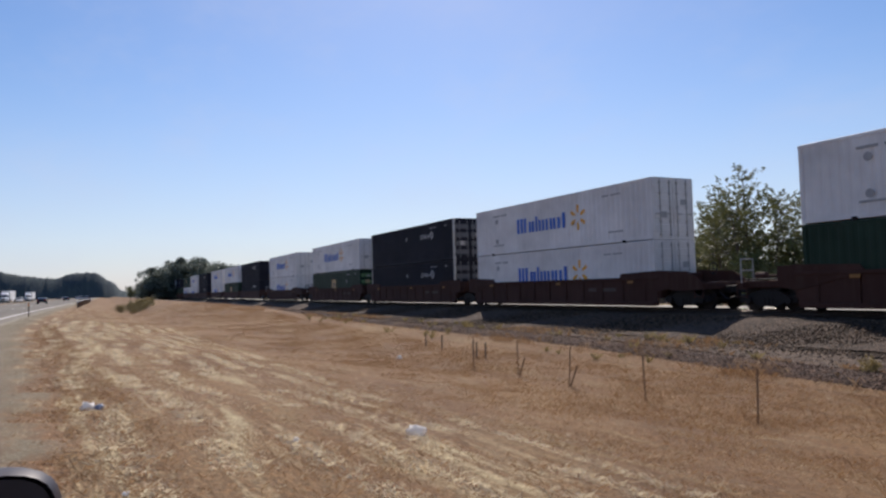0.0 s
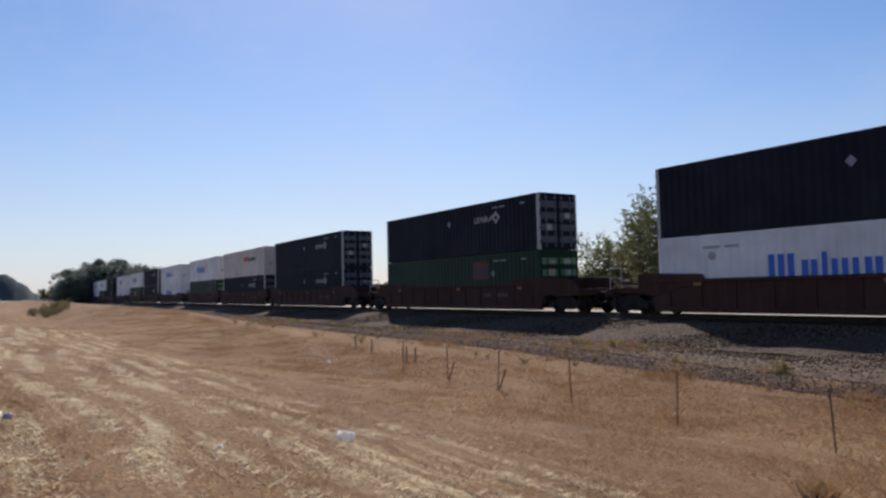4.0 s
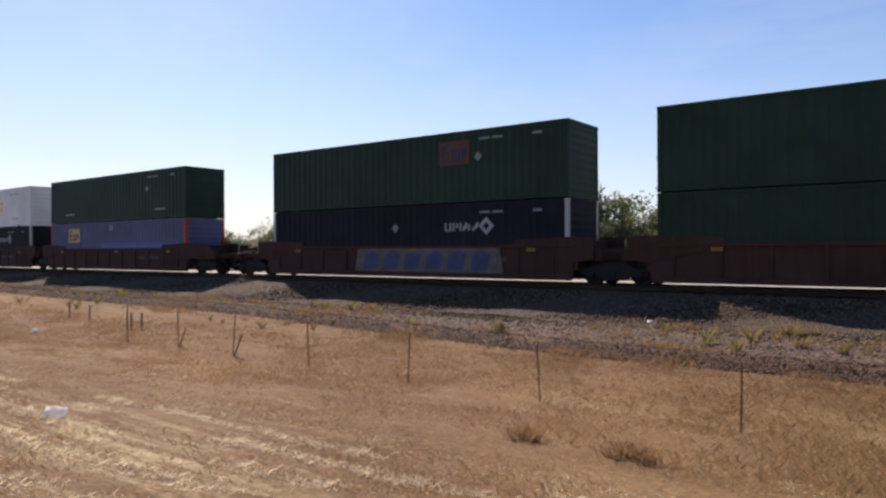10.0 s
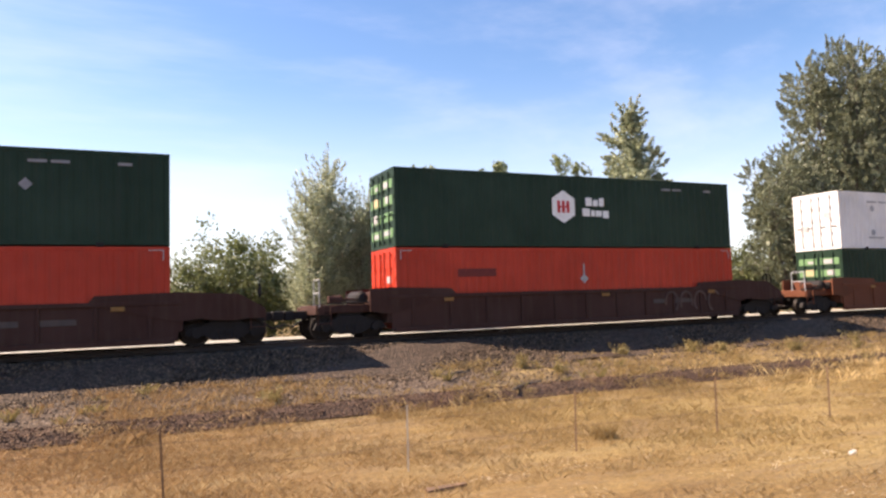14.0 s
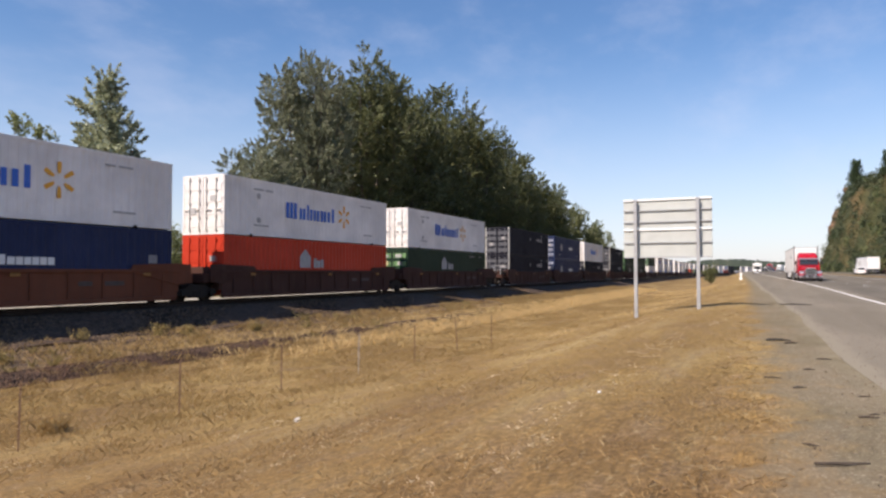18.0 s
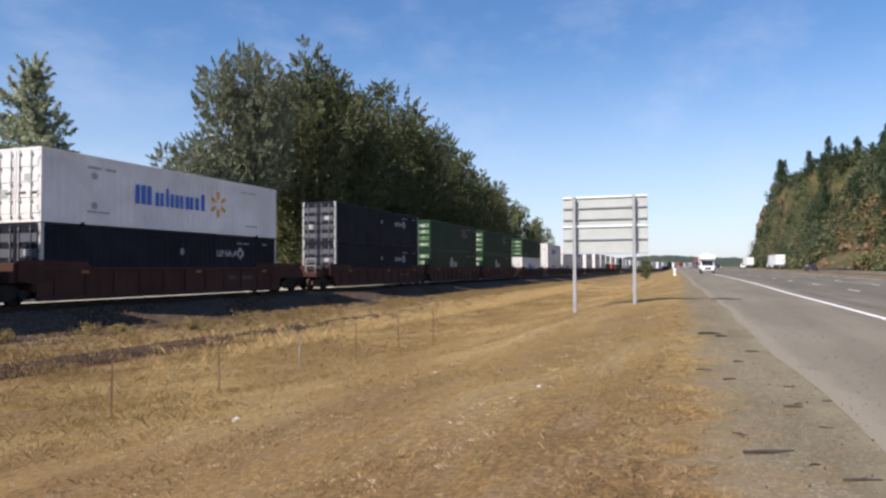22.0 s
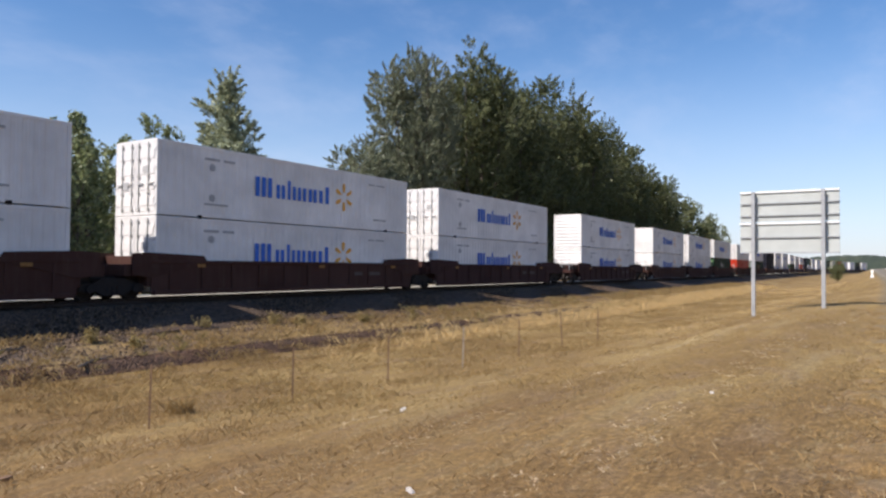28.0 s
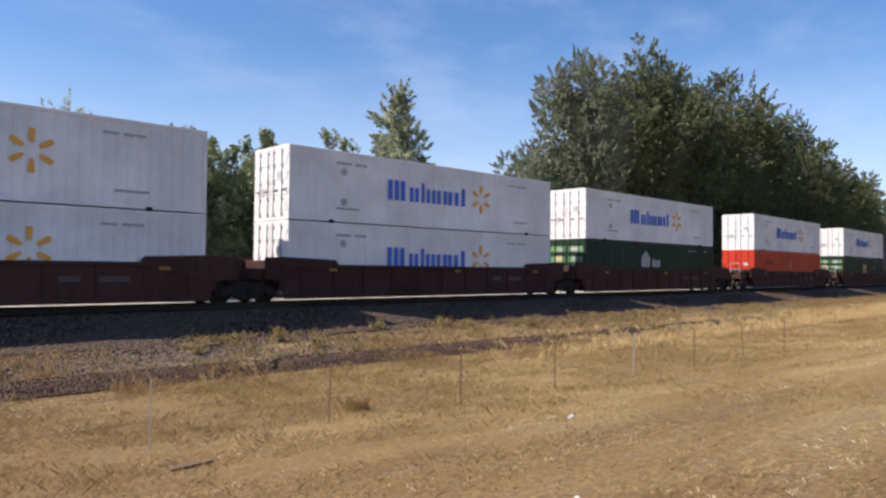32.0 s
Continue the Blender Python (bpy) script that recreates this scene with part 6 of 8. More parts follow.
def make_trees():
    rng = random.Random(4)
    # scrub and small trees behind the train, west part
    plant("ash", 1, at_angle(-38.8, 42), 42, 10.6, 20, wide=1.35)
    plant("ash", 2, at_angle(-40.9, 45), 45, 9.4, 140, wide=1.25)
    plant("ash", 2, at_angle(-24.6, 46), 46, 8.8, 90, wide=0.8)
    g = "scrub behind the track"
    for az, y, h, s in ((-52, 50, 4.6, 1), (-49.3, 50, 5.6, 2), (-46, 52, 4.6, 3), (-42.5, 44, 6.4, 1), (-35.8, 44, 6.2, 2), (-38.4, 40, 4.6, 3), (-30.3, 46, 6.0, 3), (-28.2, 46, 6.3, 1), (-26.2, 48, 5.2, 2), (-22.4, 46, 5.4, 3), (-20, 48, 4.4, 1), (-17.4, 46, 4.3, 2),
                        (-14.6, 48, 4.4, 3), (-11, 50, 4.6, 1), (-7, 48, 4.6, 2), (-3, 50, 5, 3), (1, 46, 4.6, 1), (5.2, 44, 6.0, 2), (8.2, 46, 7.2, 3), (10.8, 48, 5.6, 1), (13.5, 44, 5.0, 2), (22.5, 46, 6.4, 3), (26, 44, 6.2, 1), (32, 46, 6.6, 2), (36, 50, 6.8, 3), (44.5, 50, 6.6, 1), (47, 50, 7.4, 2), (50, 52, 8.5, 3), (59, 47, 8.5, 1), (64, 48, 9.0, 2)):
        plant("shrub", s, at_angle(az, y), y, h * (1.3 if -32 < az < 4 else 1.08), rng.uniform(0, 360), g)
    # slim poplars and the thicket
    for az, y, h, s in ((14.9, 38, 11.0, 1), (18.7, 38, 9.5, 2), (16.8, 40, 8.2, 3), (19.9, 39, 8.3, 1)):
        plant("poplar", s, at_angle(az, y), y, h, rng.uniform(0, 360), "slim poplars behind the track", wide=1.05)
    for i in range(13):
        az = 21.8 + i * 0.66
        y = 38 + (i * 37 % 7) * 0.7
        plant("sapling", 1 + i % 3, at_angle(az, y), y, (9.3 + (i * 29 % 10) * 0.15) * (y / math.cos(radians(az)) / 43.5), i * 77, "sapling thicket behind the track")
    for az, y, h in ((33.9, 42, 12.4), (35.1, 42, 12.0), (32.6, 42, 10.8), (27.7, 42, 11.0), (30.7, 41, 9.8), (31.7, 43, 10.2)):
        plant("sapling", 2, at_angle(az, y), y, h, az * 31, "sapling thicket behind the track")
    plant("column", 1, at_angle(39.8, 46), 46, 18.5, 40, wide=1.1)
    plant("willow", 2, at_angle(50.6, 43), 43, 14.6, 200, wide=0.95)
    # the tall cottonwood row
    g = "row of tall cottonwoods beside the track"
    for az, y, el, s, w in ((54.2, 45, 17.4, 1, 0.64), (58.9, 45, 17.4, 2, 0.84), (61.6, 46, 15.4, 3, 0.85), (64.4, 46, 14.9, 1, 0.85), (66.8, 46, 13.2, 2, 0.9), (69.0, 47, 11.6, 3, 0.9),
                            (71.0, 47, 9.7, 1, 0.95), (72.7, 47, 8.1, 2, 1.0), (73.8, 48, 6.7, 3, 1.0), (56, 53, 14.5, 3, 1.0), (62.5, 55, 13, 1, 1.0), (67, 56, 11.4, 2, 1.0)):
        x = at_angle(az, y)
        d = math.hypot(x, y)
        plant("broad" if az < 56 and y < 50 else "cottonwood", s, x, y, (1.27 + d * math.tan(radians(el))) * 1.05, s * 70 + az * 13, g, wide=w)
    plant("broad", 2, at_angle(51.0, 46), 46, 16.6, 120, g, wide=0.85)
    plant("oak", 1, at_angle(75.7, 45), 45, 20.0, 10, wide=0.7)
    plant("oak", 2, at_angle(77.2, 46), 46, 18.0, 100, wide=0.55)
    # far west clump and the scrubby hollow
    g = "far trees beside the highway"
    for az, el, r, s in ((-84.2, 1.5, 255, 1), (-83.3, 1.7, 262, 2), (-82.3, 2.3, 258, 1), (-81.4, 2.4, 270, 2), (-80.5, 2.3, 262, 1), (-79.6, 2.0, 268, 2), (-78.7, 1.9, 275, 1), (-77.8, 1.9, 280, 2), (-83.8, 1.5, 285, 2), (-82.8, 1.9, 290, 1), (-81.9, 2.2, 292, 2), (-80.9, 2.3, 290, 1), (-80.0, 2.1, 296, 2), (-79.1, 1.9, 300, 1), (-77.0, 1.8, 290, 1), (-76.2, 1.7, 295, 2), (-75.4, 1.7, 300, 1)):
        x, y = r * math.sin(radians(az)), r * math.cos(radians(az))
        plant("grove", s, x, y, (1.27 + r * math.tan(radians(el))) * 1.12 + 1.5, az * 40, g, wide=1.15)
    for az, r, s in ((-84.9, 330, 2), (-85.5, 420, 1)):
        plant("oak", s, r * math.sin(radians(az)), r * math.cos(radians(az)), 6.5, az * 31, g)
    for x, y, h in ((-92, 6.2, 1.7), (-95, 7.6, 2.1), (-97, 9.0, 2.3), (-90, 8.0, 1.5), (-101, 8.5, 2.0), (-105, 10, 2.2), (-86, 7.0, 1.2), (-110, 11, 2.2)):
        plant("bush", 1 + int(-x) % 2, x, y, h * 0.62, x * 50, "scrubby bushes in the hollow", wide=1.5)
    plant("oak", 2, 165, 13.3, 4.6, 20, wide=0.8)


make_trees()


# ---- hills ----
def make_hill(name, label, ridge, mat, x0, x1, nx, depth, ny):
    xs = np.linspace(x0, x1, nx)
    ts = np.linspace(0, 1, ny)
    X, T = np.meshgrid(xs, ts, indexing="ij")
    Y, Z = ridge(X, T, depth)
    rng = np.random.RandomState(8)
    Z = Z + rng.uniform(-0.5, 0.5, Z.shape) * (T > 0.05)
    v = np.stack([X.ravel(), Y.ravel(), Z.ravel()], 1)
    i = (np.arange(nx - 1)[:, None] * ny + np.arange(ny - 1)[None]).ravel()
    f = np.stack([i, i + ny, i + ny + 1, i + 1], 1)
    return tagged(new(name, big_mesh(name, v, f, mat, True)), label, "hill", "", "structure")


def hill_mat(name, a, b, c):
    m, nt, bs = node_mat(name, 0.95)
    p = pos_coord(nt)
    n = noise_of(nt, p, 0.06, 6, (1, 1, 1), 0.7)
    nt.links.new(ramp_of(nt, n, [(0.35, a), (0.5, b), (0.68, c)]), bs.inputs["Base Color"])
    bump_of(nt, bs, noise_of(nt, p, 0.5, 6), 1.0, 1.2)
    return m


M_HILL = hill_mat("wooded_slope", (0.030, 0.042, 0.016), (0.06, 0.062, 0.022), (0.13, 0.09, 0.04))
M_CLIFF = gravel_mat("brown_rock", (0.06, 0.040, 0.027), (0.155, 0.100, 0.062), 0.7, 0.5)
M_FAR_WOODS = hill_mat("far_woods", (0.030, 0.042, 0.034), (0.040, 0.054, 0.040), (0.055, 0.066, 0.046))
# bluish tones put distance haze into the hill's own colour
M_HAZED_HILL = hill_mat("hazed_wooded_hill", (0.045, 0.065, 0.075), (0.055, 0.078, 0.082), (0.07, 0.09, 0.08))


def east_ridge(X, T, depth):
    """The wooded bluff beyond the highway, ending in a steep rocky nose."""
    s = np.clip((372 - X) / 200, 0, 1)
    top = 41.5 * smooth01((372 - X) / 17) * (0.86 + 0.14 * s) * (1 + 0.05 * np.sin(X * 0.11) + 0.04 * np.sin(X * 0.31))
    Y = track_y(X) - 57 - depth * T - 4 * np.sin(X * 0.05)
    return Y, top * smooth01(T * (1.9 + 3.2 * smooth01((X - 250) / 90))) + 1.0


make_hill("east_bluff", "steep wooded bluff with brown rock at its nose", east_ridge, M_HILL, 90, 374, 120, 75, 26)


def bluff_cover():
    rng = random.Random(9)
    for i in range(70):
        x = rng.uniform(175, 366)
        t = rng.uniform(0.16, 0.75)
        y, z = east_ridge(np.array(x), np.array(t), 75)
        az = math.degrees(math.atan2(x, float(y)))
        if 92.0 < az < 106:
            plant("fir", 1 + i % 2, x, float(y), rng.uniform(7, 13), rng.uniform(0, 360), "trees on the bluff", float(z) - 0.8)
    r = np.random.RandomState(19)
    for name, label, count, lo, hi, mat, seed in (("bluff_woods", "dense green and brown woods covering the bluff", 2600, 1.2, 3.2, M_SLOPE_LEAF, 51), ("bluff_conifers", "dark conifer thicket on the bluff", 520, 1.0, 2.4, M_NEEDLE, 52),
                                                  ("bluff_brush", "brownish autumn brush on the bluff", 900, 0.9, 2.4, M_SLOPE_LEAF, 53), ("bluff_shrubs", "olive shrubs low on the bluff", 260, 0.8, 1.8, M_LEAF_SHRUB, 54)):
        x = r.uniform(150, 371, count)
        t = r.uniform(0.0, 0.8, count) ** (1.0 if name != "bluff_shrubs" else 2.0)
        y, z = east_ridge(x, t, 75)
        bare = ((x > 352) & (t < 0.34) & (r.rand(count) < 0.85)) | ((x > 176) & (x < 208) & (t < 0.10))
        x, y, z, count = x[~bare], y[~bare], z[~bare], int((~bare).sum())
        cen = np.stack([x, y, z + r.uniform(-0.3, 2.6, count)], 1)
        tagged(new(name, leaf_mesh(name, cen, r.uniform(lo, hi, count), 46, 0.36, mat, seed, 0.0, 0.9)), label, "woods", "", "stuff")
    rock = Shape()
    for i in range(46):
        x = rng.uniform(354, 370) if i < 30 else rng.uniform(178, 206)
        t = rng.uniform(0.02, 0.5) if i < 30 else rng.uniform(0.0, 0.12)
        y, z = east_ridge(np.array(x), np.array(t), 75)
        r = rng.uniform(1.5, 4.2) if i < 30 else rng.uniform(0.7, 1.8)
        rock.lathe([(0.05, -r * 0.8), (r * 0.8, -r * 0.5), (r, 0.1 * r), (r * 0.6, r * 0.7), (0.05, r * 0.85)], 7, "z")
        n = 35
        for q in range(len(rock.v) - n, len(rock.v)):
            a, b, c = rock.v[q]
            k = 1 + 0.3 * noise.noise(Vector((a + i * 9, b, c)))
            rock.v[q] = (a * k + x, b * k + float(y), c * k + float(z))
    for k, (a, b, c, r) in enumerate(((371, -23, 5, 5.0), (372, -25, 11, 5.2), (373.5, -26, 17, 5.4), (372.5, -27, 22, 5.0), (370, -28, 26, 4.6), (368, -24, 9, 5.5), (367, -26, 19, 5.5), (371, -31, 14, 5.5), (369, -32, 23, 5.0))):
        rock.lathe([(0.05, -r * 1.1), (r * 0.75, -r * 0.7), (r, 0.1 * r), (r * 0.7, r * 0.8), (0.05, r * 1.1)], 9, "z")
        for q in range(len(rock.v) - 45, len(rock.v)):
            e = 1 + 0.45 * noise.noise(Vector(rock.v[q]) * 0.35 + Vector((k * 7, 0, 3)))
            rock.v[q] = (rock.v[q][0] * e + a, rock.v[q][1] * e + b, rock.v[q][2] * e + c)
    solid("rock_outcrop", rock, M_CLIFF, "brown weathered rock outcrops on the bluff", "rock", "", "stuff")


bluff_cover()


def far_hills():
    for name, label, r, prof in (
            ("west_hill", "distant wooded hill coloured bluish for haze", 900, ((-99, 2.2), (-96, 1.9), (-93.7, 1.85), (-92, 1.5), (-90.3, 1.32), (-89.4, 1.72), (-87.8, 1.72), (-86.7, 1.0), (-86.1, 0.35), (-85.4, 0.2), (-84, 0.05))),
            ("east_far_woods", "distant dark line of trees", 1050, ((80.5, 0.1), (82.0, 0.55), (83, 0.8), (84.5, 0.95), (86, 1.05), (87.8, 1.0), (89.5, 0.85), (91, 0.8), (93, 0.8), (95, 0.6))),
            ("north_woods", "distant hazy line of trees", 420, ((-62, 0.6), (-50, 0.9), (-38, 1.1), (-20, 1.3), (0, 1.5), (14, 1.6), (30, 1.6), (46, 1.5), (60, 1.4), (72, 0.9)))):
        az = np.array([p[0] for p in prof], float)
        el = np.array([p[1] for p in prof], float)
        a = np.arange(az.min(), az.max(), 0.12 if r > 500 else 0.25)
        rng = np.random.RandomState(3)
        e = np.interp(a, az, el) + rng.uniform(-0.05, 0.05, len(a)) * (900 / r) ** 0.5
        tops = EYE_Z + r * np.tan(np.radians(e))
        vs = []
        for back, share in ((-25, 0.0), (-12, 0.62), (-4, 0.9), (0, 1.0), (30, 0.9), (120, 0.0)):
            q = (r + back) * np.array([np.sin(np.radians(a)), np.cos(np.radians(a))]).T
            vs.append(np.column_stack([q, np.where(share > 0, tops * share + rng.uniform(-1, 1, len(a)) * 0.8, -2.0)]))
        n = len(a)
        f = np.concatenate([np.stack([np.arange(n - 1) + k * n, np.arange(n - 1) + k * n + 1, np.arange(n - 1) + (k + 1) * n + 1, np.arange(n - 1) + (k + 1) * n], 1) for k in range(5)])
        tagged(new(name, big_mesh(name, np.concatenate(vs), f, M_HAZED_HILL if r == 900 else M_FAR_WOODS if r > 500 else M_HILL)), label, "", "", "structure")


far_hills()


# ---- grass, weeds, stones ----
def blades(name, px, py, pz, h, w, per, lean, mat, seed, label, spread=0.05):
    """Tufts of thin bent blades."""
    rng = np.random.RandomState(seed)
    n = len(px) * per
    bx = np.repeat(px, per) + rng.normal(0, spread, n)
    by = np.repeat(py, per) + rng.normal(0, spread, n)
    bz = np.repeat(pz, per)
    hh = np.repeat(h, per) * rng.uniform(0.5, 1.2, n)
    a = rng.uniform(0, 2 * np.pi, n)
    l = lean * hh * rng.uniform(0.3, 1.4, n)
    dx, dy = np.cos(a), np.sin(a)
    ww = w * rng.uniform(0.6, 1.4, n)
    v = np.stack([np.stack([bx - dy * ww, by + dx * ww, bz], 1), np.stack([bx + dy * ww, by - dx * ww, bz], 1),
                  np.stack([bx + dx * l * 0.4 + dy * ww * 0.7, by + dy * l * 0.4 - dx * ww * 0.7, bz + hh * 0.6], 1),
                  np.stack([bx + dx * l, by + dy * l, bz + hh], 1)], 1).reshape(-1, 3)
    i = np.arange(n) * 4
    f = np.stack([i, i + 1, i + 2, i + 3], 1)
    return tagged(new(name, big_mesh(name, v, f, mat)), label, "grass", "", "stuff")


def scatter(n, x0, x1, d0, d1, seed, power=1.0):
    rng = np.random.RandomState(seed)
    x = rng.uniform(-1, 1, n)
    x = np.where(x < 0, -np.abs(x) ** power * abs(x0), np.abs(x) ** power * x1)
    d = rng.uniform(d0, d1, n)
    y = track_y(x) - d
    return x, y, land(x, d), d, rng


def make_grass():
    x, y, z, d, rng = scatter(120000, -90, 90, 8.0, 24.4, 21, 1.7)
    near = d < verge(x) - 0.1 + rng.normal(0, 0.25, len(x))
    x, y, z, d = x[near], y[near], z[near], d[near]
    clump = np.sin(x * 0.8 + 1.7 * np.sin(y * 0.9)) + np.sin(y * 1.9 + x * 0.5) + rng.normal(0, 0.8, len(x))
    keep = clump > -0.7
    blades("dry_grass", x[keep], y[keep], z[keep] - 0.02, 0.018 + 0.06 * rng.random(keep.sum()) ** 1.6 * np.interp(d[keep], [8, 13, 22], [1.9, 1.2, 0.6]), 0.0022, 8, 1.4, M_STRAW, 22, "short dry yellow-brown grass", 0.11)
    keep = (np.sin(y * 2.6 + 0.2 * x + np.sin(x * 0.3)) + rng.normal(0, 0.5, len(x)) > 1.35) & (d > 12)
    blades("cut_straw", x[keep], y[keep], z[keep], 0.012 + 0.02 * rng.random(keep.sum()), 0.0025, 6, 2.4, M_STRAW_PALE, 23, "pale cut straw lying in rows")
    x, y, z, d, rng = scatter(70000, -45, 0.1, 18.3, 25.0, 41, 1.15)
    wave = y + 0.22 * np.sin(x * 0.33) + 0.10 * np.sin(x * 0.9 + 1)
    gap = np.sin(x * 0.7 + np.floor(wave / 0.8) * 2.1) + np.sin(x * 1.9 + np.floor(wave / 0.8))
    keep = (x < -0.3) & (np.abs(wave / 0.8 - np.floor(wave / 0.8) - 0.5) < 0.17 + rng.normal(0, 0.06, len(x))) & (gap > -0.5) & (d < verge(x) - 0.2)
    blades("straw_windrow", x[keep], y[keep], z[keep] + 0.005, 0.012 + 0.03 * rng.random(keep.sum()), 0.0032, 9, 2.4, M_STRAW_PALE, 42, "pale cut straw lying in long rows")
    x, y, z, d, rng = scatter(9000, -40, 60, 22.9, 24.9, 43, 1.4)
    keep = (d - verge(x) < 0.7 * rng.random(len(x)) ** 1.6) & (d > verge(x) - 1.2)
    blades("verge_grass", x[keep], y[keep], z[keep] + 0.01, 0.015 + 0.035 * rng.random(keep.sum()), 0.0025, 7, 1.8, M_STRAW, 44, "trampled dry grass thinning into the dirt")
    x, y, z, d, rng = scatter(34000, -80, 80, 7.6, 15.5, 24, 1.3)
    keep = np.sin(x * 0.55 + 2) + np.sin(x * 1.7 + y) + rng.normal(0, 0.9, len(x)) - (d - 8) * 0.12 > -0.5
    blades("tall_dry_grass", x[keep], y[keep], z[keep], (0.04 + 0.11 * rng.random(keep.sum()) ** 1.5) * np.interp(x[keep], [-14, 2], [0.8, 1.0]), 0.0019, 10, 0.9, M_STRAW, 25, "taller dry grass along the ditch", 0.15)
    x, y, z, d, rng = scatter(11000, -80, 80, 3.8, 6.8, 26, 1.3)
    keep = np.sin(x * 0.62) + np.sin(x * 0.23 + 1.0) + rng.normal(0, 0.8, len(x)) > 0.75
    blades("ballast_grass", x[keep], y[keep], z[keep], 0.06 + 0.17 * rng.random(keep.sum()) ** 1.3, 0.003, 13, 0.7, M_STRAW, 27, "dry grass in the foot of the ballast", 0.10)
    x, y, z, d, rng = scatter(9000, -45, 60, 6.3, 8.2, 65, 1.2)
    keep = np.sin(x * 0.9 + d) + np.sin(x * 2.3 + 1.0) + rng.normal(0, 0.8, len(x)) > 0.9
    blades("berm_grass", x[keep], y[keep] - toe_shift(x[keep]), z[keep] + 0.03, 0.07 + 0.16 * rng.random(keep.sum()) ** 1.3, 0.003, 11, 0.9, M_STRAW, 66, "dry grass growing over the rubble berm", 0.12)
    x, y, z, d, rng = scatter(15000, -1, 115, 3.3, 7.0, 46, 1.2)
    keep = (x > 9) & (np.sin(x * 0.5 + d) + np.sin(x * 1.3 + 2) + rng.normal(0, 0.8, len(x)) + (x - 20) * 0.025 > 0.55)
    blades("bank_grass", x[keep], y[keep], z[keep] + 0.02, 0.06 + 0.20 * rng.random(keep.sum()) ** 1.4, 0.003, 13, 0.8, M_STRAW, 47, "golden dry grass between the ballast and the rubble line", 0.10)
    x, y, z, d, rng = scatter(16000, -1, 120, 6.4, 9.6, 61, 1.15)
    keep = (x > 16) & (rng.normal(0, 0.35, len(x)) + np.clip((x - 16) / 22, 0, 1) + 0.3 * np.sin(x * 0.6) > 0.35)
    blades("crest_grass", x[keep], y[keep], z[keep], 0.10 + 0.22 * rng.random(keep.sum()), 0.0035, 12, 0.7, M_GOLD, 62, "taller golden dry grass along the ditch edge", 0.12)
    x, y, z, d, rng = scatter(26000, -1, 115, 8.5, 19.0, 63, 1.1)
    keep = (x > 26) & (rng.normal(0, 0.5, len(x)) + np.sin(x * 0.4 + d * 0.6) + np.clip((x - 26) / 18, 0, 1) > 0.7) & (d < verge(x) - 1.5)
    blades("golden_verge_grass", x[keep], y[keep], z[keep], 0.03 + 0.08 * rng.random(keep.sum()), 0.004, 9, 1.1, M_GOLD, 64, "short golden dry grass on the verge", 0.14)
    x, y, z, d, rng = scatter(500, -60, 60, 4.0, 7.6, 28, 1.2)
    keep = np.sin(x * 0.4 + 3) + rng.normal(0, 0.8, len(x)) > 0.7
    blades("green_weeds", x[keep], y[keep], z[keep], 0.12 + 0.24 * rng.random(keep.sum()), 0.009, 26, 0.8, M_WEED, 29, "yellow-green weeds in the gravel")


make_grass()


def weed_clump(x, y, h, n, mat, label):
    rng = np.random.RandomState(int(abs(x) * 31) + 3)
    px, py = x + rng.normal(0, 0.10, n), y + rng.normal(0, 0.10, n)
    pz = np.array([ground_z(a, b) for a, b in zip(px, py)])
    if mat is M_WEED:
        t = rng.random(n * 4) ** 0.8
        lean = rng.normal(0, 0.16, (n, 2))
        k = np.repeat(np.arange(n), 4)
        cen = np.stack([px[k] + lean[k, 0] * t, py[k] + lean[k, 1] * t, pz[k] + h * 1.1 * t * (0.6 + 0.5 * rng.random(n * 4))], 1)
        ob = new("weed_clump", leaf_mesh("weed_clump", cen, 0.05 + 0.05 * rng.random(n * 4), 9, 0.032, mat, int(abs(x) * 7) + 1, 0.0, 1.3))
        tagged(ob, label, "weed", "weed clumps", "stuff")
        return
    ob = blades("weed_clump", px, py, pz, np.full(n, h), 0.004, 18, 0.7, mat, int(abs(x) * 7) + 1, label)
    ob["group"] = "weed clumps"


for wx, wd, wh in ((11.2, 4.6, 0.55), (12.0, 5.6, 0.4), (15.6, 3.9, 0.5), (18.5, 4.2, 0.55), (19.3, 4.8, 0.5), (26.5, 4.6, 0.5), (3.5, 6.0, 0.35), (-3.4, 4.4, 0.3), (-10.6, 6.4, 0.5), (22.5, 5.2, 0.4)):
    weed_clump(wx, float(track_y(wx)) - wd, wh * 0.8, 16, M_WEED, "upright yellow-green weed in the gravel")
for wx, wy, wh in ((-4.55, 8.05, 0.2), (-3.25, 8.02, 0.18), (-2.98, 8.1, 0.16), (8.78, 11.86, 0.26)):
    weed_clump(wx, wy, wh, 12, M_STRAW, "tawny dry grass tuft on the slope")


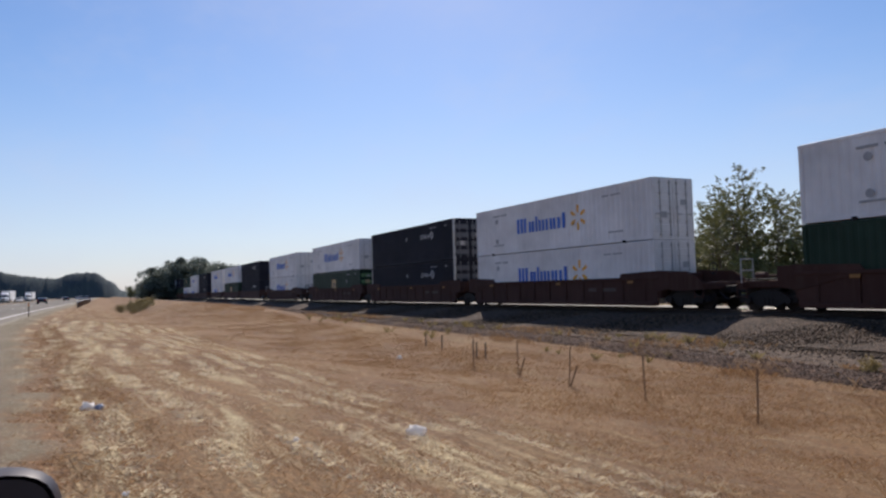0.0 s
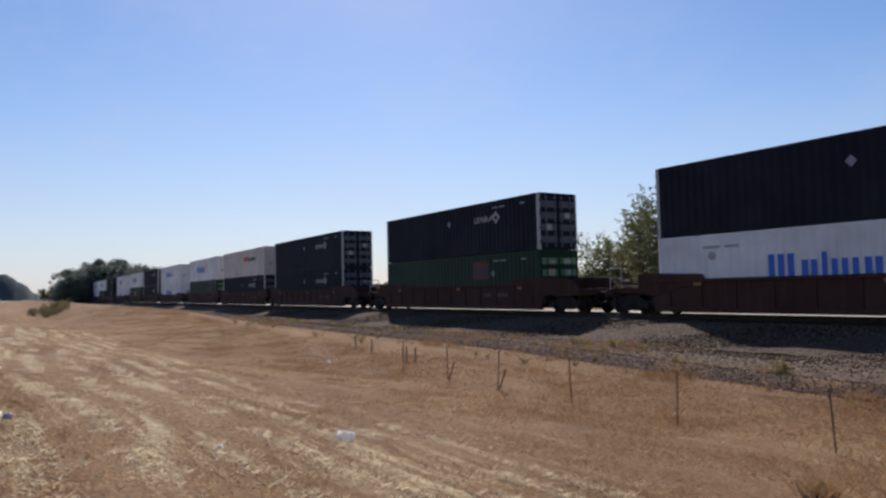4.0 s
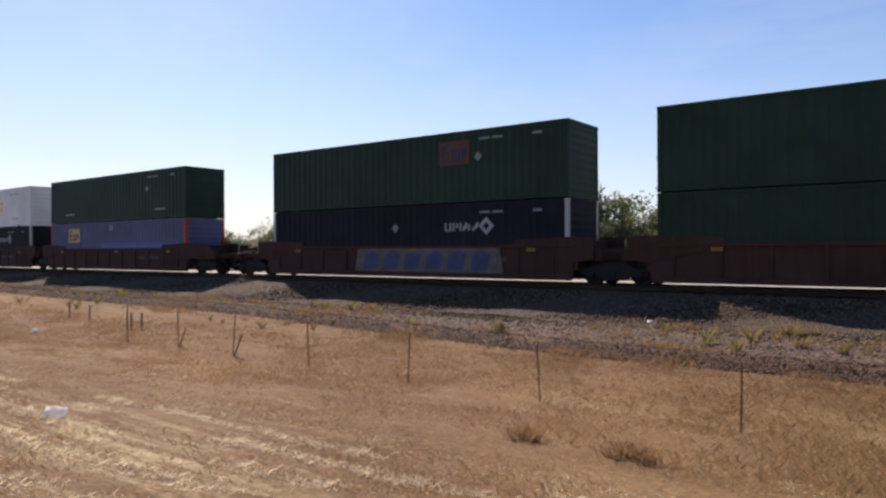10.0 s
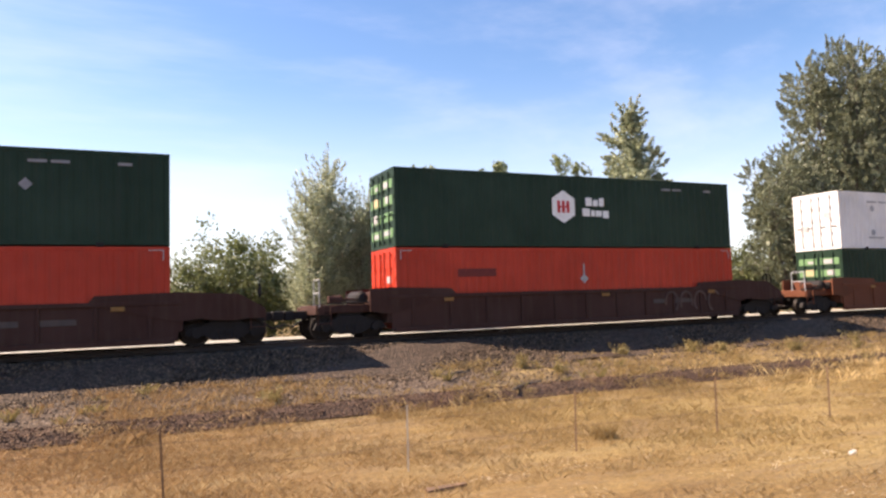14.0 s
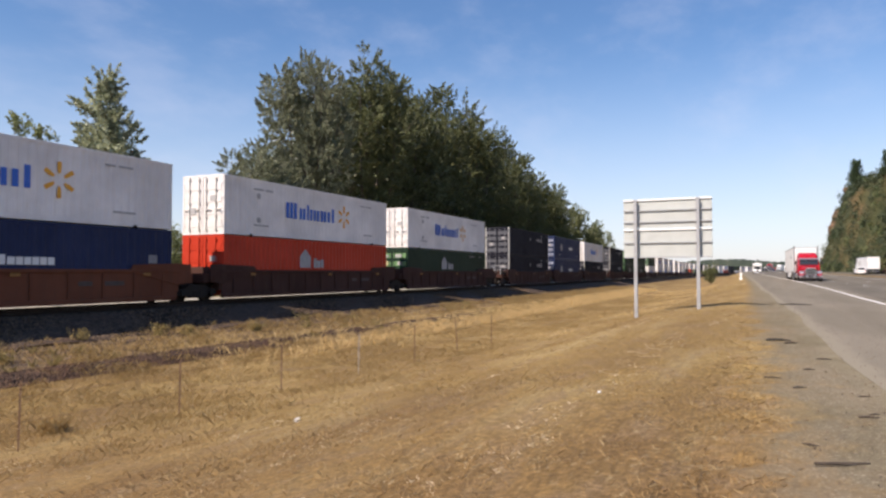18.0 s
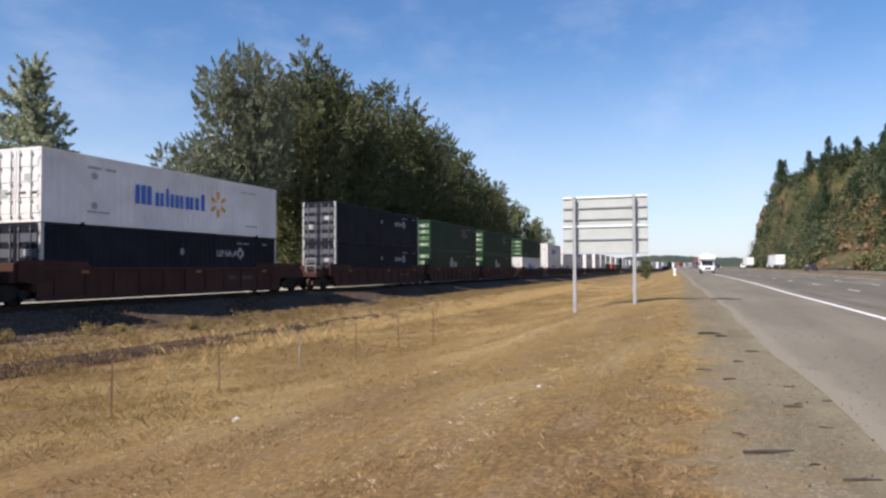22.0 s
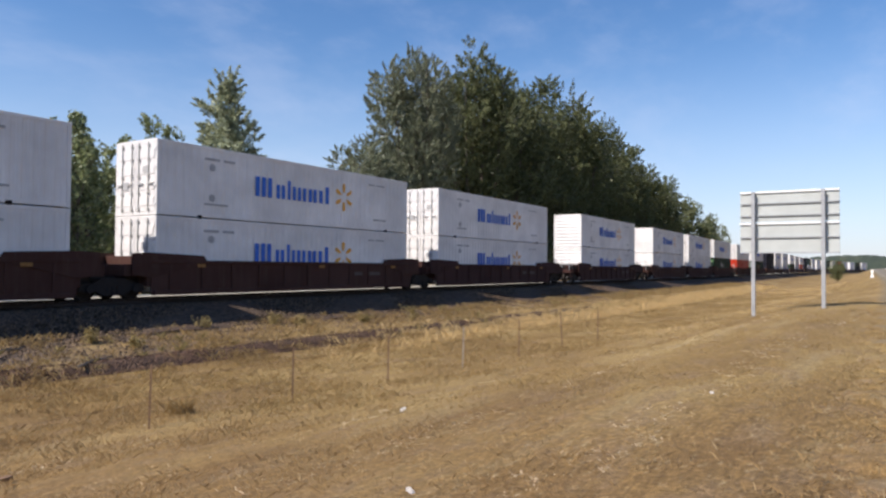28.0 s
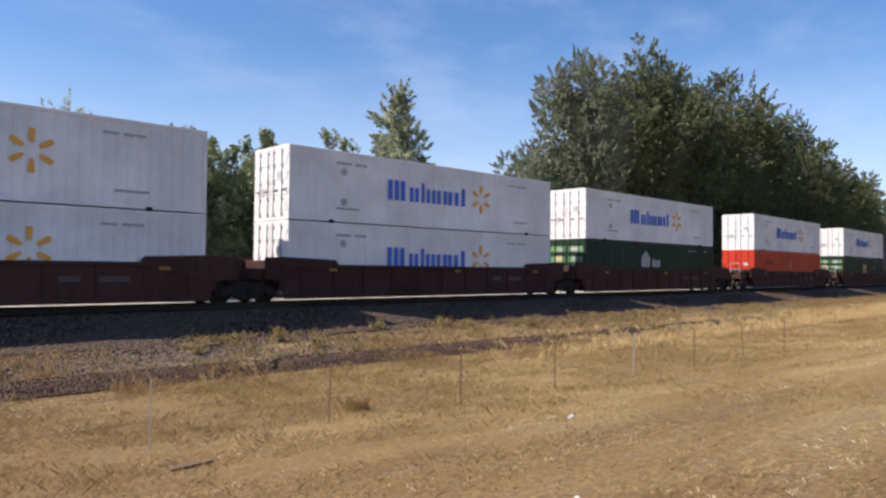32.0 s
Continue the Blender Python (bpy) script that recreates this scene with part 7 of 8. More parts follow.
def make_stones():
    """Loose crushed stone on the ballast slope, and grit by the road."""
    o = np.array([[1, 0, 0], [-1, 0, 0], [0, 1, 0], [0, -1, 0], [0, 0, 1], [0, 0, -1.0]])
    q = np.array([[0, 2, 4], [2, 1, 4], [1, 3, 4], [3, 0, 4], [2, 0, 5], [1, 2, 5], [3, 1, 5], [0, 3, 5]])
    for name, n, d0, d1, r0, r1, mat, seed, label in (("ballast_stones", 40000, 0.5, 4.9, 0.026, 0.068, M_STONE, 31, "loose crushed stone on the ballast slope"),
                                                      ("apron_stones", 9000, 4.7, 6.9, 0.02, 0.06, M_BROWN_STONE, 34, "brown stones in the earth below the ballast"), ("rubble_stones", 12000, 6.45, 7.75, 0.010, 0.040, M_RUBBLE_STONE, 32, "dark rubble stones"), ("roadside_grit", 6000, 23.6, 26.2, 0.004, 0.013, M_BROWN_STONE, 33, "stones and grit beside the road")):
        x, y, z, d, rng = scatter(n, -70, 70, d0, d1, seed, 1.3)
        if name in ("ballast_stones", "apron_stones"):
            z = np.interp(d, [0.55, 0.85, 1.6, 2.4, 3.2, 4.2], [-0.20, -0.23, -0.40, -0.60, -0.74, -0.86])
            z = np.where(d > 4.1, land(x, d) + 0.03, z)
        if name != "roadside_grit":
            y = y - toe_shift(x) * np.clip((d - 4) / 3, 0, 1)
            d = d + toe_shift(x) * np.clip((d - 4) / 3, 0, 1)
            lift = 0.05 + 0.15 * np.sin(math.pi * np.clip((d - toe_shift(x) - 6.55) / 1.05, 0, 1)) if name == "rubble_stones" else 0.03
            z = np.where(d > 4.1, land(x, d) + lift, z)
        if name == "rubble_stones":
            sunk = np.clip((x - 26) / 18, 0, 1)
            z = z - 0.3 * sunk
        if name == "roadside_grit":
            out = d > verge(x) + 0.1
            x, y, z, d, n = x[out], y[out], z[out] + 0.075, d[out], int(out.sum())
        r = rng.uniform(r0, r1, (n, 1, 3)) * rng.uniform(0.6, 1.1, (n, 6, 1))
        ang = rng.uniform(0, 6.28, n)
        ca, sa = np.cos(ang)[:, None], np.sin(ang)[:, None]
        p = o[None] * r
        p = np.stack([p[..., 0] * ca - p[..., 1] * sa, p[..., 0] * sa + p[..., 1] * ca, p[..., 2]], 2)
        v = (p + np.stack([x, y, z + r0 * 0.4], 1)[:, None]).reshape(-1, 3)
        f = (q[None] + (np.arange(n) * 6)[:, None, None]).reshape(-1, 3)
        tagged(new(name, big_mesh(name, v, f, mat)), label, "stones", "", "stuff")


make_stones()

# ---- fence ----
FENCE_A, FENCE_B = 11.5, -0.065


def make_fence():
    post = Shape().box(-0.015, 0.015, -0.003, 0.003, -0.4, 1.12).box(-0.003, 0.003, -0.024, 0.0, -0.4, 1.12)
    for z in (0.25, 0.45, 0.65, 0.85, 1.05):
        post.box(-0.012, 0.012, 0.004, 0.012, z, z + 0.02)
    post_mesh = post.mesh("fence_post", M_RUST)
    root = tagged(new("wire_fence"), "low rusty wire fence on thin steel posts in dry grass", "fence")
    tans = (1.71, 1.491, 1.290, 1.053, 0.8005, 0.5357, 0.2362, -0.0538, -0.3889, -0.6846, -0.9921, -1.29, -1.61, -1.93, -2.25, -2.57)
    spots = []
    for i, t in enumerate(tans):
        x = -t * FENCE_A / (1 + FENCE_B * t)
        y = FENCE_A + FENCE_B * x
        z = ground_z(x, y)
        spots.append((x, y, z))
        part("fence_post", post_mesh, M_PALE_POST if i in (8, 12) else None, root, "pale weathered post" if i in (8, 12) else "",
             Matrix.Translation((x, y, z - 0.02)) @ Matrix.Rotation(radians((i * 53 % 7 - 3) * 0.9), 4, "X") @ Matrix.Rotation(radians((i * 31 % 7 - 3) * 0.9), 4, "Y"))
    for h in (0.45, 0.85, 1.06):
        pts = []
        for (x0, y0, z0), (x1, y1, z1) in zip(spots, spots[1:]):
            pts += [(x0, y0, z0 + h), ((x0 + x1) / 2, (y0 + y1) / 2, (z0 + z1) / 2 + h - 0.03)]
        w = Shape().add([(x, y + a, z + b) for x, y, z in pts for a, b in ((-0.0035, 0), (0, 0.0035), (0.0035, 0), (0, -0.0035))],
                        [(4 * i + k, 4 * i + (k + 1) % 4, 4 * i + 4 + (k + 1) % 4, 4 * i + 4 + k) for i in range(len(pts) - 1) for k in range(4)])
        part("wire", w, M_RUST, root, "thin rusty wire")
    br = Shape().tube((0, 0, -0.1), (0.5, -0.1, 0.62), 0.02, n=6)
    for i in (1, 2):
        part("brace", br.mesh("brace", M_RUST), None, root, "", Matrix.Translation(spots[i]))


make_fence()


def make_stumps():
    """Short weathered stakes in the grass beyond the fence's west end."""
    g = Shape().tube((0, 0, -0.1), (0.02, 0, 0.62), 0.03, 0.03, 6).mesh("wooden_stake", M_BARK)
    for x, y in ((-30.4, 15.2), (-28.4, 15.0), (-24.8, 14.5), (-24.2, 14.3), (-23.7, 14.4)):
        ob = new("wooden_stake", g)
        ob.location = (x, y, ground_z(x, y))
        tagged(ob, "weathered brown stake standing in dry grass", "stake", "stakes by the fence")


make_stumps()


# ---- highway sign, seen from behind ----
def make_sign():
    x, y0, y1 = 27.4, 2.565, 4.875
    root = thing("road_sign", "back of a large pale aluminium highway sign on steel posts", "sign", at=pose(x, 0, 0))
    z0, z1 = 1.84, 4.04
    ya, yb = 2.12, 5.27
    mid = z1 - 0.50 * (z1 - z0)
    for lo, hi in ((z0, mid - 0.012), (mid + 0.012, z1)):
        part("panel", Shape().box(0, 0.02, ya, yb, lo, hi, 0.004).mesh("panel", M_SIGNBACK), None, root)
        part("flange", Shape().box(-0.05, -0.002, ya, yb, hi - 0.075, hi - 0.004, 0.006).mesh("flange", M_FLANGE), None, root, "bright folded top edge")
    for share in (0.195, 0.39, 0.74, 0.985):
        z = z1 - share * (z1 - z0)
        rail = Shape().box(-0.055, -0.002, ya + 0.01, yb - 0.01, z, z + 0.012, 0.003).box(-0.06, -0.048, ya + 0.01, yb - 0.01, z - 0.035, z + 0.012, 0.003)
        part("stiffener", rail.mesh("stiffener", M_POST), None, root, "dull grey stiffening rail")
    for y in (y0, y1 - 0.1):
        zb = ground_z(x, y)
        part("post", Shape().box(-0.16, -0.062, y + 0.02, y + 0.03, zb - 0.4, z1 - 0.02, 0.003).box(-0.17, -0.158, y - 0.02, y + 0.10, zb - 0.4, z1 - 0.02, 0.003).box(-0.072, -0.061, y - 0.02, y + 0.10, zb - 0.4, z1 - 0.02, 0.003).mesh("post", M_POST), None, root, "grey galvanised steel post")
        for z in (z0 + 0.3, z1 - 0.4):
            part("bracket", Shape().box(-0.15, -0.0, y - 0.03, y + 0.14, z, z + 0.05, 0.005).mesh("bracket", M_STEEL), None, root)


make_sign()


def make_marker():
    x, y = 118.0, 5.15
    zb = ground_z(x, y)
    root = thing("roadside_marker", "white roadside marker post with a small plate", "marker post", at=pose(x, y, zb))
    part("post", Shape().box(-0.07, 0.07, -0.12, 0.12, 0, 1.0, 0.02), M_WHITE_MARK, root)
    part("plate", Shape().box(-0.09, -0.07, -0.18, 0.18, 0.7, 1.12, 0.01), M_WHITE_MARK, root)
    part("base", Shape().box(-0.2, 0.2, -0.24, 0.24, 0, 0.3, 0.05), M_WHITE_MARK, root)
    for px, py in ((-58, -2.0),):
        z = ground_z(px, py)
        r2 = thing("delineator", "thin reddish roadside delineator post", "marker post", at=pose(px, py, z))
        part("post", Shape().box(-0.03, 0.03, -0.04, 0.04, 0, 1.0, 0.008), M_RUST, r2)
        part("reflector", Shape().box(-0.01, 0.045, -0.045, 0.045, 0.8, 0.95, 0.004), M_ORANGE_MARK, r2, "orange reflector")


make_marker()


# ---- guard rail in the west ----
def make_guardrail():
    root = tagged(new("guardrail"), "low grey steel guardrail beside the highway", "guardrail")
    xs = np.arange(-190, -96, 3.8)
    prof = [(0.0, 0.45), (0.05, 0.5), (0.0, 0.58), (0.05, 0.66), (0.0, 0.72)]
    for i, x in enumerate(xs):
        y = float(track_y(x)) - 24.6
        part("post", Shape().box(-0.05, 0.05, -0.06, 0.06, -0.1, 0.7, 0.01).mesh("post", M_RUST), None, root, "", Matrix.Translation((x, y, 0)))
    ys = track_y(xs) - 24.7
    v = np.concatenate([np.stack([xs, ys + a, np.full_like(xs, b)], 1) for a, b in prof])
    n = len(xs)
    f = np.concatenate([np.stack([np.arange(n - 1) + k * n, np.arange(n - 1) + k * n + 1, np.arange(n - 1) + (k + 1) * n + 1, np.arange(n - 1) + (k + 1) * n], 1) for k in range(4)])
    part("rail_beam", big_mesh("rail_beam", v, f, M_STEEL), None, root)


make_guardrail()


# ---- litter and sticks ----
def crumpled(name, x, y, r, mat, label, seed, squash=0.8):
    s = Shape().lathe([(0.02 * r, -0.4 * r)] + [(r * math.sin(a), -r * math.cos(a)) for a in np.linspace(0.5, 2.7, 7)] + [(0.02 * r, r)], 14, "z")
    for i, p in enumerate(s.v):
        k = 1 + 0.75 * noise.noise(Vector(p) * (1.6 / r) + Vector((seed, seed * 2, 0)))
        s.v[i] = (p[0] * k * 1.1, p[1] * k, (p[2] * k + r * 0.45) * squash)
    z = ground_z(x, y)
    ob = solid(name, s.mesh(name, mat, True), mat, label, "litter", "litter in the grass", at=pose(x, y, z, 0, 0, seed * 50))
    return ob


for nm, x, y, r, mat, lab, sd in (
        ("plastic_bag", -7.95, 3.82, 0.105, M_BAG, "crumpled white plastic bag in dry grass", 1),
        ("plastic_bag", -9.68, 0.28, 0.07, M_BAG, "torn white and grey plastic bag on the verge", 2),
        ("litter_scrap", -9.62, 0.40, 0.05, M_BAG_BLUE, "grey-blue plastic scrap beside a bag", 6),
        ("litter_scrap", -7.22, 2.11, 0.028, M_BAG, "small white litter scrap in dry grass", 3),
        ("litter_scrap", -5.41, 0.39, 0.022, M_BAG, "small white litter scrap in dry grass", 5),
        ("litter_scrap", -26.77, 12.16, 0.11, M_BAG, "white litter scrap in dry grass", 7)):
    crumpled(nm, x, y, r, mat, lab, sd)


def flat_scrap(x, y, ln, wd, turn, mat, label, name="litter_scrap"):
    s = Shape().add([(-ln / 2, -wd / 2, -0.02), (ln / 2, -wd / 2, -0.02), (ln / 2, wd / 2, -0.015), (-ln / 2, wd / 2, -0.02), (-ln / 2, -wd / 2, 0.012), (ln / 2, -wd / 2, 0.026), (ln / 2, wd / 2, 0.022), (-ln / 2, wd / 2, 0.034)],
                    [(3, 2, 1, 0), (4, 5, 6, 7), (0, 1, 5, 4), (1, 2, 6, 5), (2, 3, 7, 6), (3, 0, 4, 7)])
    solid(name, s, mat, label, "litter", "litter in the grass", at=pose(x, y, ground_z(x, y) + 0.009, 0, 0, turn))


def stick(x, y, ln, turn, r=0.02, mat=None, label="broken grey stick lying on the ground", dz=0.03):
    if dz < 0.07:
        q = random.Random(int(x * 100) + int(ln * 77))
        a, b, c = (-ln / 2, 0, 0), (-ln * 0.1, ln * q.uniform(-0.09, 0.09), r * 0.5), (ln / 2, ln * q.uniform(-0.06, 0.06), 0)
        s = Shape().tube(a, b, r, r * 1.1, 5).tube(b, c, r * 1.1, r * 0.45, 5).tube(b, (ln * 0.22, ln * q.choice((-0.16, 0.18)), r), r * 0.6, r * 0.3, 4)
        solid("stick", s, mat or M_BARK, label, "stick", "sticks and debris", at=pose(x, y, ground_z(x, y) + dz + r * 0.7, 0, 0, turn))
        return
    s = Shape().tube((-ln / 2, 0, 0), (0, ln * 0.04, 0.02), r, r * 0.9, 6).tube((0, ln * 0.04, 0.02), (ln / 2, 0, 0), r * 0.9, r * 0.5, 6).tube((ln * 0.1, ln * 0.03, 0.015), (ln * 0.3, ln * 0.14, 0.03), r * 0.5, r * 0.3, 5)
    solid("stick", s, mat or M_BARK, label, "stick", "sticks and debris", at=pose(x, y, ground_z(x, y) + dz, 0, 0, turn))


flat_scrap(9.2, 6.82, 0.2, 0.04, 20, M_BAG, "flat white paper scrap in dry grass")
flat_scrap(4.27, 3.09, 0.10, 0.03, 60, M_BAG, "flat white paper scrap in dry grass")
flat_scrap(4.12, 9.17, 0.62, 0.09, 5, M_RUST, "grey broken board in dry grass", "broken_board")
flat_scrap(8.79, 2.01, 0.06, 0.04, 10, M_BAG, "small white litter scrap in dry grass")
flat_scrap(7.54, -0.26, 0.22, 0.03, -75, M_BAG, "pale splinter on the shoulder", "broken_board")
M_SHRED = plain("tyre_shred_rubber", (0.03, 0.028, 0.027), 0.9)
M_TWIG = plain("dark_twig_bark", (0.062, 0.048, 0.038), 0.9, 0, 0.4, 9)
for i, (x, y, ln, r, tu) in enumerate(((5.47, -0.37, 0.37, 0.011, -68), (7.29, -0.70, 0.17, 0.010, -75), (7.45, -0.76, 0.10, 0.008, -60), (4.90, -0.84, 0.24, 0.009, -70), (14.9, 0.02, 0.42, 0.022, -85), (14.4, -0.19, 0.22, 0.018, -80), (8.48, -0.78, 0.13, 0.008, -80),
                                       (7.69, -1.04, 0.12, 0.007, -70), (6.42, -0.85, 0.12, 0.007, -85), (9.65, 0.08, 0.2, 0.010, -95), (11.9, -0.59, 0.2, 0.011, -80), (31.5, -0.60, 1.15, 0.03, -88), (8.9, -0.2, 0.16, 0.009, -60), (6.0, -0.2, 0.12, 0.007, -110), (10.6, -0.35, 0.14, 0.010, -75), (5.2, -0.62, 0.09, 0.006, -50))):
    stick(x, y, ln, tu, r, M_SHRED if i in (4, 11) else M_TWIG, "dark tyre shred on the shoulder" if i in (4, 11) else "small dark broken twig on the dirt shoulder", 0.064)
stick(10.1, 16.9, 1.9, 35, 0.035, M_BARK, "grey branch lying on the ballast foot", 0.15)
stick(8.86, 18.73, 1.2, 30, 0.035, M_BARK, "grey branch lying on the ballast foot", 0.12)
tagged(crumpled("stone", -7.11, 19.89, 0.12, M_BAG, "pale stone on the dark ballast", 9), "pale stone on the dark ballast", "stone")


# ---- parked car beside the camera: only its door mirror comes into view ----
def make_mirror():
    root = thing("door_mirror", "black door mirror of a parked car", "car mirror", at=pose(-0.90, -0.088, 0.027))
    out = [(math.copysign(abs(math.cos(a)) ** 0.55, math.cos(a)) * 0.085, math.copysign(abs(math.sin(a)) ** 0.6, math.sin(a)) * 0.062) for a in np.linspace(0, 2 * math.pi, 28, endpoint=False)]
    hs = Shape()
    rings = ((0.0, 1.0), (-0.02, 1.06), (-0.07, 0.92), (-0.11, 0.55), (-0.125, 0.12))
    vs = [(x, a * k, 0.995 + b * k) for x, k in rings for a, b in out]
    n = len(out)
    hs.add(vs, [(k * n + i, k * n + (i + 1) % n, (k + 1) * n + (i + 1) % n, (k + 1) * n + i) for k in range(len(rings) - 1) for i in range(n)])
    part("housing", hs.mesh("housing", M_BLACK, True), None, root)
    gl = Shape().add([(0.004, a * 0.95, 0.995 + b * 0.95) for a, b in out], [tuple(range(n))])
    # plain black stands for the dark, shaded reflection in the glass
    part("mirror_glass", gl, M_BLACK, root, "mirror glass coloured black for its shade")
    part("neck", Shape().prism([(-0.19, 0.90), (-0.06, 0.935), (-0.06, 0.985), (-0.19, 0.965)], -0.07, -0.02, "x"), M_BLACK, root)
    door = Shape().box(-0.6, 0.5, -0.26, -0.20, 0.25, 0.92, 0.02)
    part("door_panel", door, M_CAR_DARK, root, "dark painted car door")
    part("sill", Shape().box(-0.6, 0.5, -0.30, -0.19, 0.02, 0.25, 0.02), M_CAR_DARK, root)


make_mirror()


# ---- road vehicles ----
def wheel_set(root, spots, r=0.33, wd=0.24, rim=M_CHROME):
    ty = Shape().lathe([(r * 0.62, -wd / 2), (r * 0.95, -wd / 2), (r, -wd / 3), (r, wd / 3), (r * 0.95, wd / 2), (r * 0.62, wd / 2)], 18, "y").mesh("tyre", M_RUBBER)
    rm = Shape().lathe([(0.02, -wd * 0.40), (r * 0.3, -wd * 0.42), (r * 0.5, -wd * 0.2), (r * 0.63, -wd * 0.45), (r * 0.63, wd * 0.45), (r * 0.5, wd * 0.2), (r * 0.3, wd * 0.42), (0.02, wd * 0.40)], 14, "y").mesh("rim", rim)
    for x, y in spots:
        w = part("wheel", Shape().tube((0, -wd * 0.3, 0), (0, wd * 0.3, 0), r * 0.15, n=8).mesh("wheel", M_DARK), None, root, "", Matrix.Translation((x, y, r)))
        part("tyre", ty, None, w)
        part("rim", rm, None, w)


def car(kind, paintm, label):
    """Front at -x. Body from side outlines with cut-in glass."""
    suv = kind == "suv"
    root = thing("car", label, "car", "highway traffic")
    h = 1.72 if suv else 1.42
    low = Shape().prism([(-2.3, 0.35), (-2.32, 0.72), (-2.1, 0.86), (-1.1, 0.98), (2.15, 1.0), (2.3, 0.85), (2.3, 0.35)], -0.88, 0.88)
    part("body", low, paintm, root)
    cab = Shape()
    prof = [(-1.15, 0.97), (-0.45, h - 0.06), (0.3, h), (1.75 if suv else 1.1, h - 0.04), (2.2 if suv else 1.9, 1.0)]
    n = len(prof)
    cab.add([(x, -0.86 + (z - 0.97) * 0.22, z) for x, z in prof] + [(x, 0.86 - (z - 0.97) * 0.22, z) for x, z in prof], [tuple(range(n)), tuple(range(2 * n - 1, n - 1, -1))] + [(i, i + n, (i + 1) % n + n, (i + 1) % n) for i in range(n)])
    part("roof", cab, paintm, root)
    ws = Shape().add([(-1.09, -0.76, 1.04), (-1.09, 0.76, 1.04), (-0.52, 0.66, h - 0.10), (-0.52, -0.66, h - 0.10)], [(0, 1, 2, 3)])
    for i, p in enumerate(ws.v):
        ws.v[i] = (p[0] - 0.03, p[1], p[2] + 0.02)
    part("windscreen", ws, M_GLASS, root)
    rw = Shape().add([((2.16 if suv else 1.86) + 0.02, -0.7, 1.08), ((2.16 if suv else 1.86) + 0.02, 0.7, 1.08), ((1.82 if suv else 1.2) + 0.03, 0.62, h - 0.12), ((1.82 if suv else 1.2) + 0.03, -0.62, h - 0.12)], [(0, 1, 2, 3)])
    part("rear_window", rw, M_GLASS, root)
    for s in (1, -1):
        sw = Shape().add([(-0.85, s * 0.865, 1.04), (0.35, s * 0.865, 1.04), (0.35, s * 0.79, h - 0.14), (-0.35, s * 0.79, h - 0.14)], [(0, 1, 2, 3)]).add([(0.45, s * 0.865, 1.04), (1.6, s * 0.865, 1.04), (1.35, s * 0.79, h - 0.16), (0.45, s * 0.79, h - 0.14)], [(0, 1, 2, 3)])
        part("side_window", sw, M_GLASS, root)
        part("headlight", Shape().box(-2.34, -2.2, s * 0.62 - 0.18, s * 0.62 + 0.18, 0.62, 0.76, 0.02), M_HEADLIGHT, root)
        part("tail_light", Shape().box(2.22, 2.32, s * 0.68 - 0.14, s * 0.68 + 0.14, 0.72, 0.92, 0.02), M_RED_MARK, root, "red tail light")
    part("bumper", Shape().box(-2.38, -2.25, -0.85, 0.85, 0.32, 0.52, 0.03), M_BLACK, root)
    wheel_set(root, [(x, y) for x in (-1.45, 1.4) for y in (-0.8, 0.8)])
    return root


